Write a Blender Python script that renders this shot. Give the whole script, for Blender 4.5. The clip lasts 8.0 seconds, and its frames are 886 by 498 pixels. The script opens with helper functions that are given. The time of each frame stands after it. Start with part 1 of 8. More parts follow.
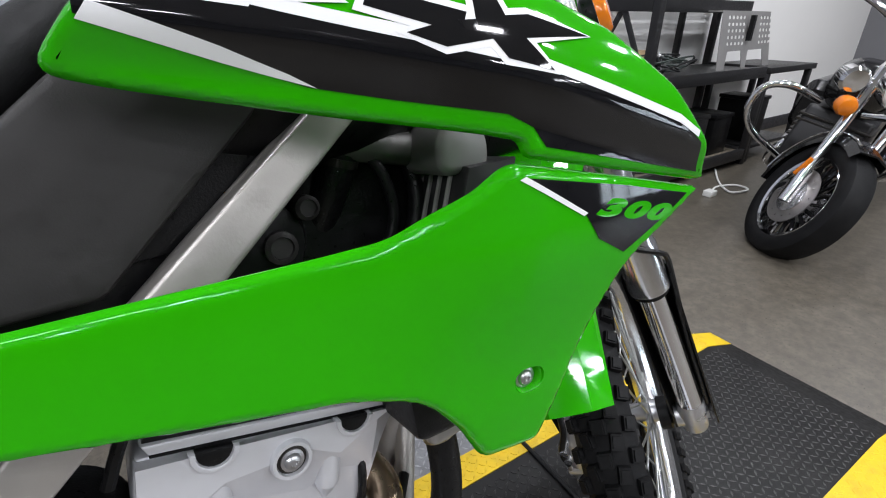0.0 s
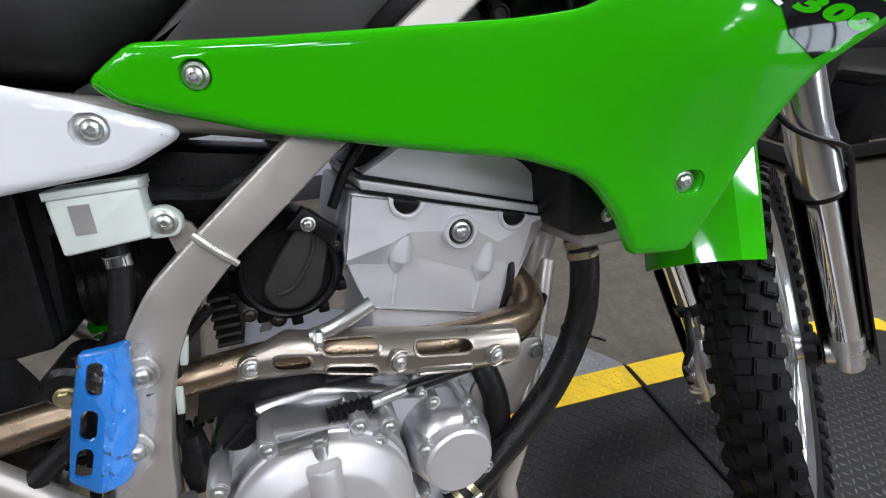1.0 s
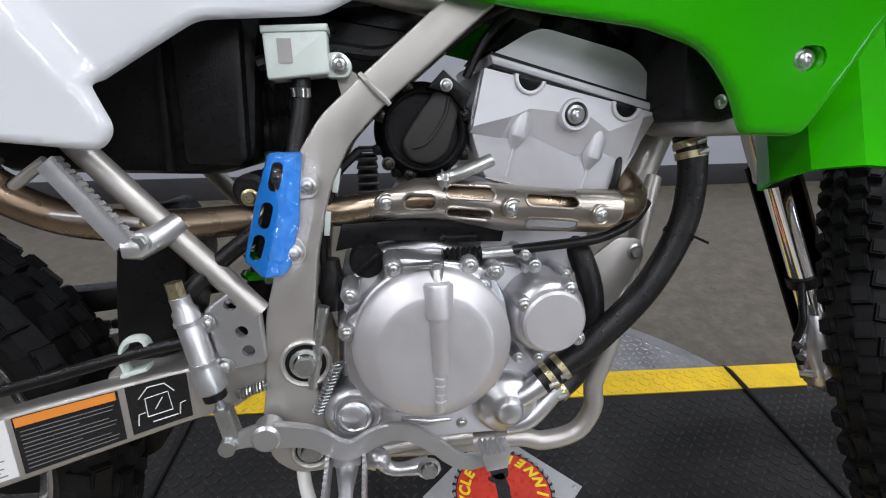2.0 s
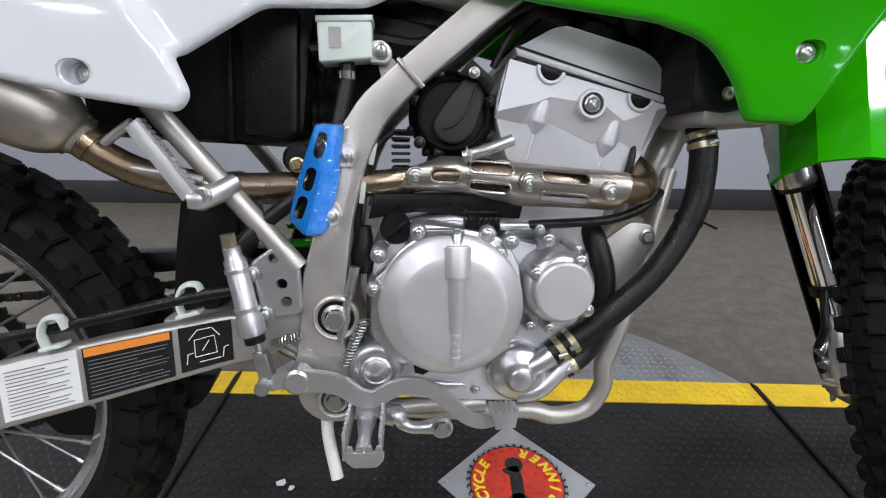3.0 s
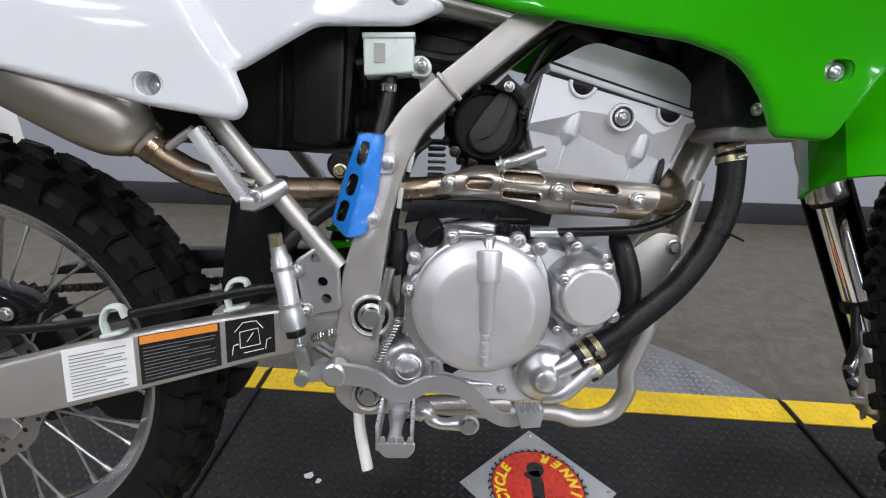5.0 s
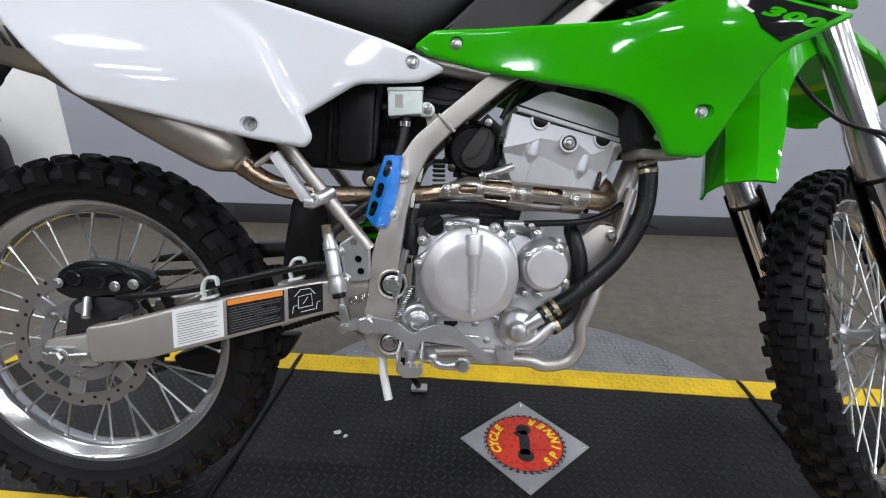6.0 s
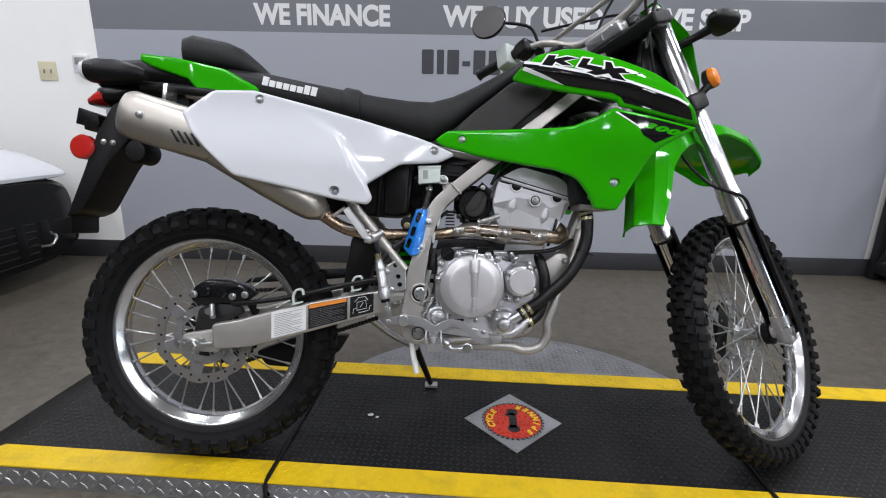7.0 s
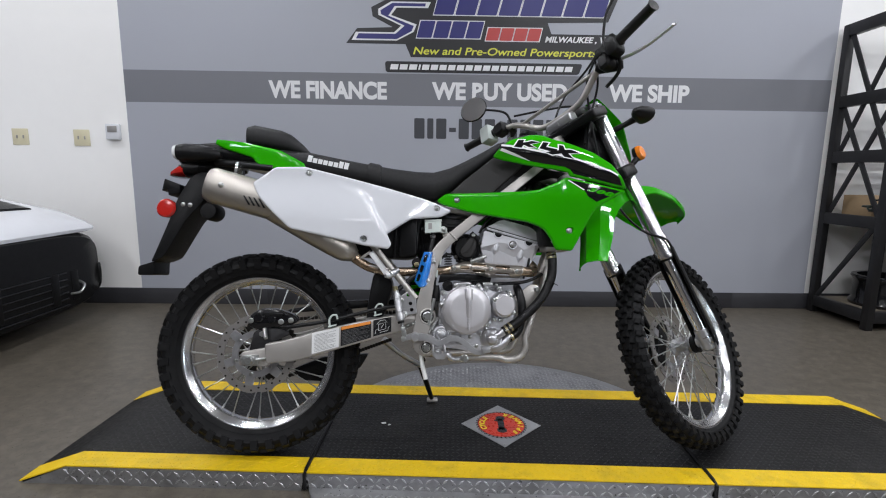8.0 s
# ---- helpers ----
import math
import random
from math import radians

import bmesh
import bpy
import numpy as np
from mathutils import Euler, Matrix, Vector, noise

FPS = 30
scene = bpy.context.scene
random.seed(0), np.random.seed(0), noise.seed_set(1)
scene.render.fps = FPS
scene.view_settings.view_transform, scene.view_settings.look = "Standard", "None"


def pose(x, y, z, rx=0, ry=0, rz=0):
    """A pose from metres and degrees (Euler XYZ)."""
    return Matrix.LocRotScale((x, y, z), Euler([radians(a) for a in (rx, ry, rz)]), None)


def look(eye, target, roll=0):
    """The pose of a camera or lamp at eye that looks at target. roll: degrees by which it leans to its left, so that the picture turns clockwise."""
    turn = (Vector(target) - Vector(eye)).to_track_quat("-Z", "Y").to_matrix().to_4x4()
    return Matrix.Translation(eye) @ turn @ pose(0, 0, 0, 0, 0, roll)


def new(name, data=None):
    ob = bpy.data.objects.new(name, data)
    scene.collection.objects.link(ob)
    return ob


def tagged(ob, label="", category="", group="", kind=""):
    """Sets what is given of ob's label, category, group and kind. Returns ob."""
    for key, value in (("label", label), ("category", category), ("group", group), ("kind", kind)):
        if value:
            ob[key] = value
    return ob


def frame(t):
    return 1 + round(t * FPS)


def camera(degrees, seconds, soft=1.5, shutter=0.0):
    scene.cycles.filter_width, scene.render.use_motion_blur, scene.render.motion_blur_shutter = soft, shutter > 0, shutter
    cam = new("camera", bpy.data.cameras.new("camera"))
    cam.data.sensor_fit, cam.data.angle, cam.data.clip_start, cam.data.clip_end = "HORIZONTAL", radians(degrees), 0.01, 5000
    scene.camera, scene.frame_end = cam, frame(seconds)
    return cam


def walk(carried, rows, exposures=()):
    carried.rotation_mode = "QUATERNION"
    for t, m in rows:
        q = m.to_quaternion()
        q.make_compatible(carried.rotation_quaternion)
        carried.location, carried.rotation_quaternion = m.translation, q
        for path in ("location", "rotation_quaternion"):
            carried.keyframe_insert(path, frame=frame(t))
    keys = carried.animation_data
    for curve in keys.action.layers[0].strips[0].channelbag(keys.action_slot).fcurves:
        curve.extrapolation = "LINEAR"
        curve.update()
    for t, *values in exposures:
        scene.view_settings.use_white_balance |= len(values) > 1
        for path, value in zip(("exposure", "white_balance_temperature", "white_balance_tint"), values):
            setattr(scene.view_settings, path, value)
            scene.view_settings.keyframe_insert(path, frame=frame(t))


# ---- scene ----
cam = camera(86.1, 8.0, soft=1.1)
PATH = [
    (0, (0.796, -0.371, 1.083), (1.826, 1.102, 0.206), 0.2),
    (0.5, (0.745, -0.406, 1.032), (1.528, 1.173, 0.086), -0.7),
    (1, (0.707, -0.453, 0.974), (1.277, 1.195, -0.005), 0.1),
    (1.5, (0.668, -0.511, 0.907), (1.05, 1.216, -0.026), 0.1),
    (2, (0.656, -0.565, 0.861), (0.878, 1.222, -0.011), 0.5),
    (2.2, (0.658, -0.583, 0.850), (0.839, 1.218, -0.003), 0.7),
    (3.5, (0.662, -0.64, 0.829), (0.726, 1.205, 0.059), 2.0),
    (4, (0.655, -0.638, 0.828), (0.7, 1.208, 0.061), 2.2),
    (4.5, (0.65, -0.64, 0.83), (0.671, 1.207, 0.064), 2.2),
    (4.7, (0.65, -0.644, 0.832), (0.657, 1.202, 0.062), 2.1),
    (5.8, (0.663, -0.809, 0.863), (0.625, 1.063, 0.158), 1.5),
    (6, (0.669, -0.886, 0.871), (0.617, 0.994, 0.192), 1.3),
    (6.5, (0.671, -1.068, 0.912), (0.61, 0.842, 0.322), 1.0),
    (7, (0.641, -1.282, 0.956), (0.606, 0.652, 0.447), 1.2),
    (7.5, (0.604, -1.491, 0.995), (0.607, 0.469, 0.597), 1.0),
    (8, (0.592, -1.658, 1.003), (0.622, 0.318, 0.693), 0.7),
]
EXPOSURES = [(0.0, 0.35), (0.7, 0.41), (1.5, 0.25), (2.2, 0.28), (4.7, 0.35), (6.0, 0.25), (7.0, 0.11), (8.0, -0.05)]
walk(cam, [(t, look(eye, target, roll)) for t, eye, target, roll in PATH], EXPOSURES)

# ---- light and exposure ----
world = bpy.data.worlds.new("room_air")
world.use_nodes = True
world.node_tree.nodes["Background"].inputs[0].default_value = (0.75, 0.8, 0.9, 1)
world.node_tree.nodes["Background"].inputs[1].default_value = 0.02
scene.world = world
CEIL = 3.7
# the pair at y = 0.2 is added, unseen, to brighten the white wall's ends
LAMPS = [(x, y) for y in (-5.8, -4.2, -2.6, -1.0, 0.9) for x in (-2.7, -0.8, 1.9, 3.6, 5.4)] + [(-4.6, 0.2), (7.0, 0.2)] + [(5.6, -7.4), (5.9, -9.0), (6.2, -10.6), (6.5, -12.2)]
for lx, ly in LAMPS:
    lamp = bpy.data.lights.new("tube_light", "AREA")
    lamp.shape, lamp.size, lamp.size_y = "RECTANGLE", 0.42, 0.20
    lamp.energy, lamp.color = 22.5, (0.945, 0.965, 1.03)
    lo = new("tube_light", lamp)
    lo.matrix_world = pose(lx, ly, CEIL - 0.12)

# ---- materials ----


def mat(name, color, rough=0.5, metal=0.0, vary=0.12, scale=8.0, bump=0.0, bump_scale=60.0, coat=0.0, trans=0.0,
        emit=0.0, spec=0.5, rough_vary=0.1, second=None, second_scale=2.0, second_amount=0.5):
    """Procedural surface: colour varied at two scales, uneven gloss, fine relief."""
    m = bpy.data.materials.new(name)
    m.use_nodes = True
    nt = m.node_tree
    b = nt.nodes["Principled BSDF"]
    n, l = nt.nodes, nt.links
    co = n.new("ShaderNodeTexCoord")
    n1 = n.new("ShaderNodeTexNoise")
    n1.inputs["Scale"].default_value, n1.inputs["Detail"].default_value = scale, 6
    n2 = n.new("ShaderNodeTexNoise")
    n2.inputs["Scale"].default_value, n2.inputs["Detail"].default_value = scale * 9, 4
    l.new(co.outputs["Object"], n1.inputs["Vector"])
    l.new(co.outputs["Object"], n2.inputs["Vector"])
    add = n.new("ShaderNodeMath")
    add.operation = "MULTIPLY_ADD"
    add.inputs[1].default_value = 0.6
    l.new(n1.outputs["Fac"], add.inputs[0])
    half = n.new("ShaderNodeMath")
    half.operation = "MULTIPLY"
    half.inputs[1].default_value = 0.4
    l.new(n2.outputs["Fac"], half.inputs[0])
    l.new(half.outputs[0], add.inputs[2])
    ramp = n.new("ShaderNodeMapRange")
    ramp.inputs["From Min"].default_value, ramp.inputs["From Max"].default_value = 0.3, 0.7
    ramp.inputs["To Min"].default_value, ramp.inputs["To Max"].default_value = 1 - vary, 1 + vary
    l.new(add.outputs[0], ramp.inputs["Value"])
    mix = n.new("ShaderNodeVectorMath")
    mix.operation = "SCALE"
    mix.inputs[0].default_value = color[:3]
    l.new(ramp.outputs["Result"], mix.inputs["Scale"])
    last = mix.outputs[0]
    if second:
        n3 = n.new("ShaderNodeTexNoise")
        n3.inputs["Scale"].default_value, n3.inputs["Detail"].default_value = second_scale, 8
        l.new(co.outputs["Object"], n3.inputs["Vector"])
        r3 = n.new("ShaderNodeMapRange")
        r3.inputs["From Min"].default_value, r3.inputs["From Max"].default_value = 0.48, 0.68
        r3.inputs["To Max"].default_value = second_amount
        l.new(n3.outputs["Fac"], r3.inputs["Value"])
        mx = n.new("ShaderNodeMix")
        mx.data_type = "RGBA"
        l.new(r3.outputs["Result"], mx.inputs["Factor"])
        l.new(last, mx.inputs["A"])
        mx.inputs["B"].default_value = (*second[:3], 1)
        last = mx.outputs["Result"]
    l.new(last, b.inputs["Base Color"])
    rr = n.new("ShaderNodeMapRange")
    rr.inputs["From Min"].default_value, rr.inputs["From Max"].default_value = 0.3, 0.7
    rr.inputs["To Min"].default_value, rr.inputs["To Max"].default_value = max(0.02, rough - rough_vary), min(1, rough + rough_vary)
    l.new(n2.outputs["Fac"], rr.inputs["Value"])
    l.new(rr.outputs["Result"], b.inputs["Roughness"])
    b.inputs["Metallic"].default_value = metal
    b.inputs["Specular IOR Level"].default_value = spec
    b.inputs["Coat Weight"].default_value = coat
    b.inputs["Coat Roughness"].default_value = 0.06
    b.inputs["Transmission Weight"].default_value = trans
    if emit:
        b.inputs["Emission Color"].default_value, b.inputs["Emission Strength"].default_value = (*color[:3], 1), emit
    if bump:
        n4 = n.new("ShaderNodeTexNoise")
        n4.inputs["Scale"].default_value, n4.inputs["Detail"].default_value = bump_scale, 5
        l.new(co.outputs["Object"], n4.inputs["Vector"])
        bp = n.new("ShaderNodeBump")
        bp.inputs["Strength"].default_value, bp.inputs["Distance"].default_value = bump, 0.002
        l.new(n4.outputs["Fac"], bp.inputs["Height"])
        l.new(bp.outputs["Normal"], b.inputs["Normal"])
    return m


M = {
    "green": mat("green_plastic", (0.022, 0.36, 0.001), 0.06, vary=0.03, scale=3, rough_vary=0.015, spec=0.40, bump=0.01, bump_scale=90),
    "white": mat("white_plastic", (0.66, 0.67, 0.70), 0.07, vary=0.02, scale=3, rough_vary=0.015, bump=0.01, bump_scale=90),
    "black": mat("black_plastic", (0.007, 0.007, 0.0075), 0.36, spec=0.22, vary=0.25, scale=20, bump=0.15, bump_scale=500),
    "blackgloss": mat("black_gloss", (0.008, 0.008, 0.009), 0.12, vary=0.1, rough_vary=0.04),
    "graphic": mat("black_vinyl", (0.006, 0.006, 0.007), 0.04, spec=0.6, vary=0.1, scale=4, rough_vary=0.03),
    "seat": mat("seat_vinyl", (0.011, 0.011, 0.0115), 0.58, spec=0.35, vary=0.12, scale=12, bump=0.10, bump_scale=700),
    "sidecover": mat("dark_grey_plastic", (0.026, 0.0245, 0.0238), 0.5, spec=0.35, vary=0.08, scale=14, bump=0.10, bump_scale=900),
    "rubber": mat("tyre_rubber", (0.0065, 0.0065, 0.007), 0.58, spec=0.18, vary=0.3, scale=18, bump=0.2, bump_scale=160, second=(0.015, 0.0145, 0.014), second_scale=14, second_amount=0.3),
    "hose": mat("hose_rubber", (0.007, 0.007, 0.0075), 0.36, spec=0.3, vary=0.2, scale=25, bump=0.25, bump_scale=350),
    "forged": mat("forged_alloy", (0.54, 0.54, 0.55), 0.33, 0.8, vary=0.06, scale=14, rough_vary=0.03),
    "frame": mat("silver_frame_paint", (0.46, 0.437, 0.41), 0.40, 0.65, vary=0.05, scale=6, rough_vary=0.06, bump=0.05, bump_scale=400),
    "engine": mat("silver_engine_paint", (0.68, 0.68, 0.71), 0.42, 0.35, vary=0.05, scale=9, rough_vary=0.05),
    "case": mat("cast_alloy", (0.58, 0.58, 0.60), 0.33, 0.88, vary=0.10, scale=14, rough_vary=0.05, second=(0.36, 0.35, 0.34), second_scale=18, second_amount=0.35),
    "cover": mat("machined_cover_paint", (0.60, 0.585, 0.60), 0.44, 0.62, vary=0.05, scale=6, rough_vary=0.05),
    "alloy": mat("polished_alloy", (0.70, 0.70, 0.71), 0.17, 0.95, vary=0.015, scale=10, rough_vary=0.01),
    "chrome": mat("chrome", (0.80, 0.80, 0.82), 0.09, 1.0, vary=0.02, rough_vary=0.012),
    "steel": mat("zinc_steel", (0.50, 0.51, 0.50), 0.30, 0.9, vary=0.06, scale=40, rough_vary=0.03),
    "disc": mat("brake_disc_steel", (0.42, 0.40, 0.385), 0.38, 0.85, vary=0.08, scale=30, rough_vary=0.05),
    "muffler": mat("brushed_steel", (0.44, 0.41, 0.37), 0.38, 0.9, vary=0.04, scale=5, rough_vary=0.04, second=(0.42, 0.36, 0.29), second_scale=5, second_amount=0.3),
    "header": mat("heat_tinted_steel", (0.35, 0.27, 0.195), 0.28, 0.95, vary=0.04, scale=7, rough_vary=0.02, second=(0.30, 0.19, 0.11), second_scale=5, second_amount=0.45),
    "shield": mat("satin_steel", (0.40, 0.365, 0.325), 0.30, 0.9, vary=0.03, scale=9, rough_vary=0.03),
    "film": mat("clear_film", (0.95, 0.97, 1.0), 0.08, vary=0.01, trans=1.0, rough_vary=0.02, bump=0.3, bump_scale=120),
    "blue": mat("blue_plastic", (0.010, 0.125, 0.40), 0.14, vary=0.10, scale=30, coat=0.6, bump=0.1, bump_scale=90),
    "milky": mat("milky_plastic", (0.60, 0.66, 0.62), 0.35, vary=0.05, spec=0.4),
    "nylon": mat("white_nylon", (0.75, 0.75, 0.72), 0.4, vary=0.05),
    "amber": mat("amber_lens", (0.75, 0.20, 0.01), 0.12, vary=0.1, coat=0.5),
    "red": mat("red_lens", (0.50, 0.02, 0.015), 0.12, vary=0.1, coat=0.5),
    "clear": mat("clear_lens", (0.8, 0.82, 0.82), 0.08, vary=0.02, coat=0.5),
    "label_white": mat("label_paper", (0.75, 0.75, 0.74), 0.4, vary=0.03),
    "label_black": mat("label_black", (0.012, 0.012, 0.013), 0.3, vary=0.05),
    "label_orange": mat("label_orange", (0.75, 0.25, 0.04), 0.35, vary=0.05),
    "label_grey": mat("label_print", (0.17, 0.17, 0.17), 0.4, vary=0.05),
    "ink": mat("ink_white", (0.80, 0.80, 0.80), 0.4, vary=0.02),
    "radiator": mat("radiator_core", (0.04, 0.04, 0.04), 0.5, 0.6, vary=0.2, scale=30),
    "chain": mat("chain_steel", (0.05, 0.046, 0.042), 0.4, 0.8, vary=0.3, scale=60),
    "gold": mat("yellow_zinc", (0.50, 0.44, 0.27), 0.3, 0.9, vary=0.08, scale=40, rough_vary=0.04),
    # room
    "floor": mat("sealed_concrete", (0.100, 0.087, 0.067), 0.37, vary=0.45, scale=18, bump=0.12, bump_scale=40, second=(0.070, 0.060, 0.049), second_scale=52, second_amount=0.75),
    "wallgrey": mat("grey_wall_paint", (0.345, 0.358, 0.40), 0.55, vary=0.02, scale=1.2, bump=0.08, bump_scale=120),
    "wallband": mat("dark_grey_wall_paint", (0.165, 0.17, 0.19), 0.55, vary=0.02, scale=1.2, bump=0.08, bump_scale=120),
    "wallwhite": mat("white_wall_paint", (0.84, 0.83, 0.81), 0.6, vary=0.02, scale=1.0, bump=0.08, bump_scale=120),
    "wallfar": mat("grey_far_wall_paint", (0.16, 0.16, 0.17), 0.7, vary=0.03, scale=1.0),
    "ceiling": mat("ceiling_deck", (0.55, 0.55, 0.555), 0.8, vary=0.04, scale=2),
    "basebd": mat("vinyl_baseboard", (0.030, 0.030, 0.034), 0.5, vary=0.15, scale=5),
    "mattread": mat("black_grip_plate", (0.0070, 0.0068, 0.0068), 0.46, spec=0.28, vary=0.25, scale=7, bump=0.2, bump_scale=250, second=(0.020, 0.019, 0.018), second_scale=6, second_amount=0.5),
    "yellow": mat("yellow_safety_paint", (0.75, 0.50, 0.008), 0.42, vary=0.07, scale=8, second=(0.42, 0.29, 0.02), second_scale=16, second_amount=0.45, bump=0.1, bump_scale=200),
    "lug": mat("worn_grip_lugs", (0.017, 0.0165, 0.016), 0.36, spec=0.5, vary=0.35, scale=30, rough_vary=0.12),
    "plate": mat("diamond_plate_alloy", (0.33, 0.33, 0.335), 0.36, 0.70, vary=0.20, scale=9, second=(0.16, 0.16, 0.16), second_scale=12, second_amount=0.6),
    "plate_lug": mat("worn_plate_lugs", (0.46, 0.46, 0.47), 0.34, 0.80, vary=0.10, scale=20),
    "badge_alloy": mat("badge_plate_alloy", (0.40, 0.40, 0.41), 0.45, 0.60, vary=0.14, scale=14, bump=0.3, bump_scale=60),
    "sign_black": mat("black_sign_print", (0.014, 0.014, 0.016), 0.45, vary=0.08),
    "badge_red": mat("badge_red", (0.55, 0.035, 0.015), 0.3, vary=0.2, scale=9, second=(0.20, 0.008, 0.006), second_scale=12, second_amount=0.5),
    "badge_yellow": mat("badge_yellow", (0.80, 0.62, 0.02), 0.35, vary=0.05),
    "ivory": mat("ivory_plastic", (0.62, 0.57, 0.40), 0.4, vary=0.03),
    "print_dark": mat("dark_wall_print", (0.045, 0.047, 0.055), 0.5, vary=0.05),
    "print_blue": mat("blue_wall_print", (0.022, 0.022, 0.145), 0.45, vary=0.08),
    "print_red": mat("red_wall_print", (0.45, 0.05, 0.045), 0.45, vary=0.08),
    "print_yellow": mat("yellow_wall_print", (0.62, 0.62, 0.06), 0.45, vary=0.05),
    "print_white": mat("white_wall_print", (0.72, 0.72, 0.73), 0.45, vary=0.03),
    "rack": mat("black_rack_steel", (0.017, 0.0165, 0.0175), 0.45, 0.2, vary=0.3, scale=9),
    "shelfwood": mat("shelf_board", (0.16, 0.135, 0.10), 0.65, vary=0.2, scale=12),
    "greymetal": mat("grey_sheet_metal", (0.34, 0.33, 0.32), 0.45, 0.5, vary=0.1, scale=8),
    "cardboard": mat("cardboard", (0.36, 0.25, 0.14), 0.75, vary=0.15, scale=12),
    "cable": mat("cable_green_black", (0.02, 0.03, 0.025), 0.45, vary=0.2),
    "daylight": mat("bright_outdoors", (0.80, 0.90, 1.0), 0.9, vary=0.12, scale=0.7, emit=5.0),
    "glass": mat("window_glass", (0.95, 0.97, 0.97), 0.02, vary=0.0, trans=1.0, rough_vary=0.0),
    "dullpipe": mat("dull_grey_pipe", (0.13, 0.125, 0.118), 0.45, 0.3, vary=0.1, scale=20),
    "lamp_body": mat("lamp_housing", (0.7, 0.7, 0.7), 0.5),
}

# ---- mesh helpers ----


def part(name, bm, material, parent=None, label="", m=None, angle=38):
    """One mesh object from a bmesh (or a ready mesh), under its thing or part."""
    if isinstance(bm, bmesh.types.BMesh):
        bmesh.ops.recalc_face_normals(bm, faces=bm.faces[:])
        me = bpy.data.meshes.new(name)
        bm.to_mesh(me)
        bm.free()
        for p in me.polygons:
            p.use_smooth = True
        me.set_sharp_from_angle(angle=radians(angle))
    else:
        me = bm
    if not me.materials:
        me.materials.append(M[material])
    ob = new(name, me)
    if parent:
        ob.parent = parent
    if m is not None:
        ob.matrix_local = m
    return tagged(ob, label)


def thing(name, label, category, m=None, group="", kind=""):
    ob = new(name)
    ob.empty_display_size = 0.1
    if m is not None:
        ob.matrix_world = m
    return tagged(ob, label, category, group, kind)


def add(bm, other, m=None):
    if m is not None:
        bmesh.ops.transform(other, matrix=m, verts=other.verts[:])
    me = bpy.data.meshes.new("tmp")
    other.to_mesh(me)
    other.free()
    bm.from_mesh(me)
    bpy.data.meshes.remove(me)
    return bm


def V(u, d, w):
    """Vehicle place: ahead, out to its right, up."""
    return Vector((u, -d, w))


def fillet(pts, r, n=4):
    out, k = [], len(pts)
    for i in range(k):
        p, a, b = Vector(pts[i][:2]), Vector(pts[i - 1][:2]), Vector(pts[(i + 1) % k][:2])
        ri = pts[i][2] if len(pts[i]) > 2 else r
        if ri <= 0:
            out.append(p)
            continue
        da, db = (a - p), (b - p)
        ri = min(ri, da.length * 0.45, db.length * 0.45)
        s, e = p + da.normalized() * ri, p + db.normalized() * ri
        for j in range(n + 1):
            t = j / n
            out.append(s * (1 - t) ** 2 + p * 2 * t * (1 - t) + e * t * t)
    return out


def prism(pts, d0, d1, bevel=0.0, seg=2, r=0.0, n=4):
    """An outline in the side view (ahead, up), pushed out from d0 to d1."""
    o = fillet(pts, r, n) if r else [Vector(p[:2]) for p in pts]
    bm = bmesh.new()
    f = bm.faces.new([bm.verts.new(V(p[0], d1, p[1])) for p in o])
    g = bmesh.ops.extrude_face_region(bm, geom=[f])
    vs = [v for v in g["geom"] if isinstance(v, bmesh.types.BMVert)]
    bmesh.ops.translate(bm, verts=vs, vec=Vector((0, d1 - d0, 0)))
    bmesh.ops.recalc_face_normals(bm, faces=bm.faces[:])
    if bevel:
        es = [e for e in bm.edges if abs(e.verts[0].co.y - e.verts[1].co.y) < 1e-6]
        bmesh.ops.bevel(bm, geom=es, offset=bevel, segments=seg, profile=0.5, affect="EDGES", clamp_overlap=True)
    return bm


def box(x0, x1, y0, y1, z0, z1, bevel=0.0, seg=2):
    bm = bmesh.new()
    bmesh.ops.create_cube(bm, size=1, matrix=Matrix.LocRotScale(((x0 + x1) / 2, (y0 + y1) / 2, (z0 + z1) / 2), None, (abs(x1 - x0), abs(y1 - y0), abs(z1 - z0))))
    if bevel:
        bmesh.ops.bevel(bm, geom=bm.edges[:], offset=bevel, segments=seg, profile=0.5, affect="EDGES", clamp_overlap=True)
    return bm


def near(p, o):
    """Distance from p to a closed outline, and the nearest place on it."""
    best, q = 1e9, p
    for i in range(len(o)):
        a, b = o[i - 1], o[i]
        ab = b - a
        k = max(0, min(1, (p - a).dot(ab) / max(ab.length_squared, 1e-12)))
        c = a + ab * k
        if (p - c).length < best:
            best, q = (p - c).length, c
    return best, q


def stadium(u0, w0, u1, w1, r):
    return Vector((u0, w0)), Vector((u1, w1)), r


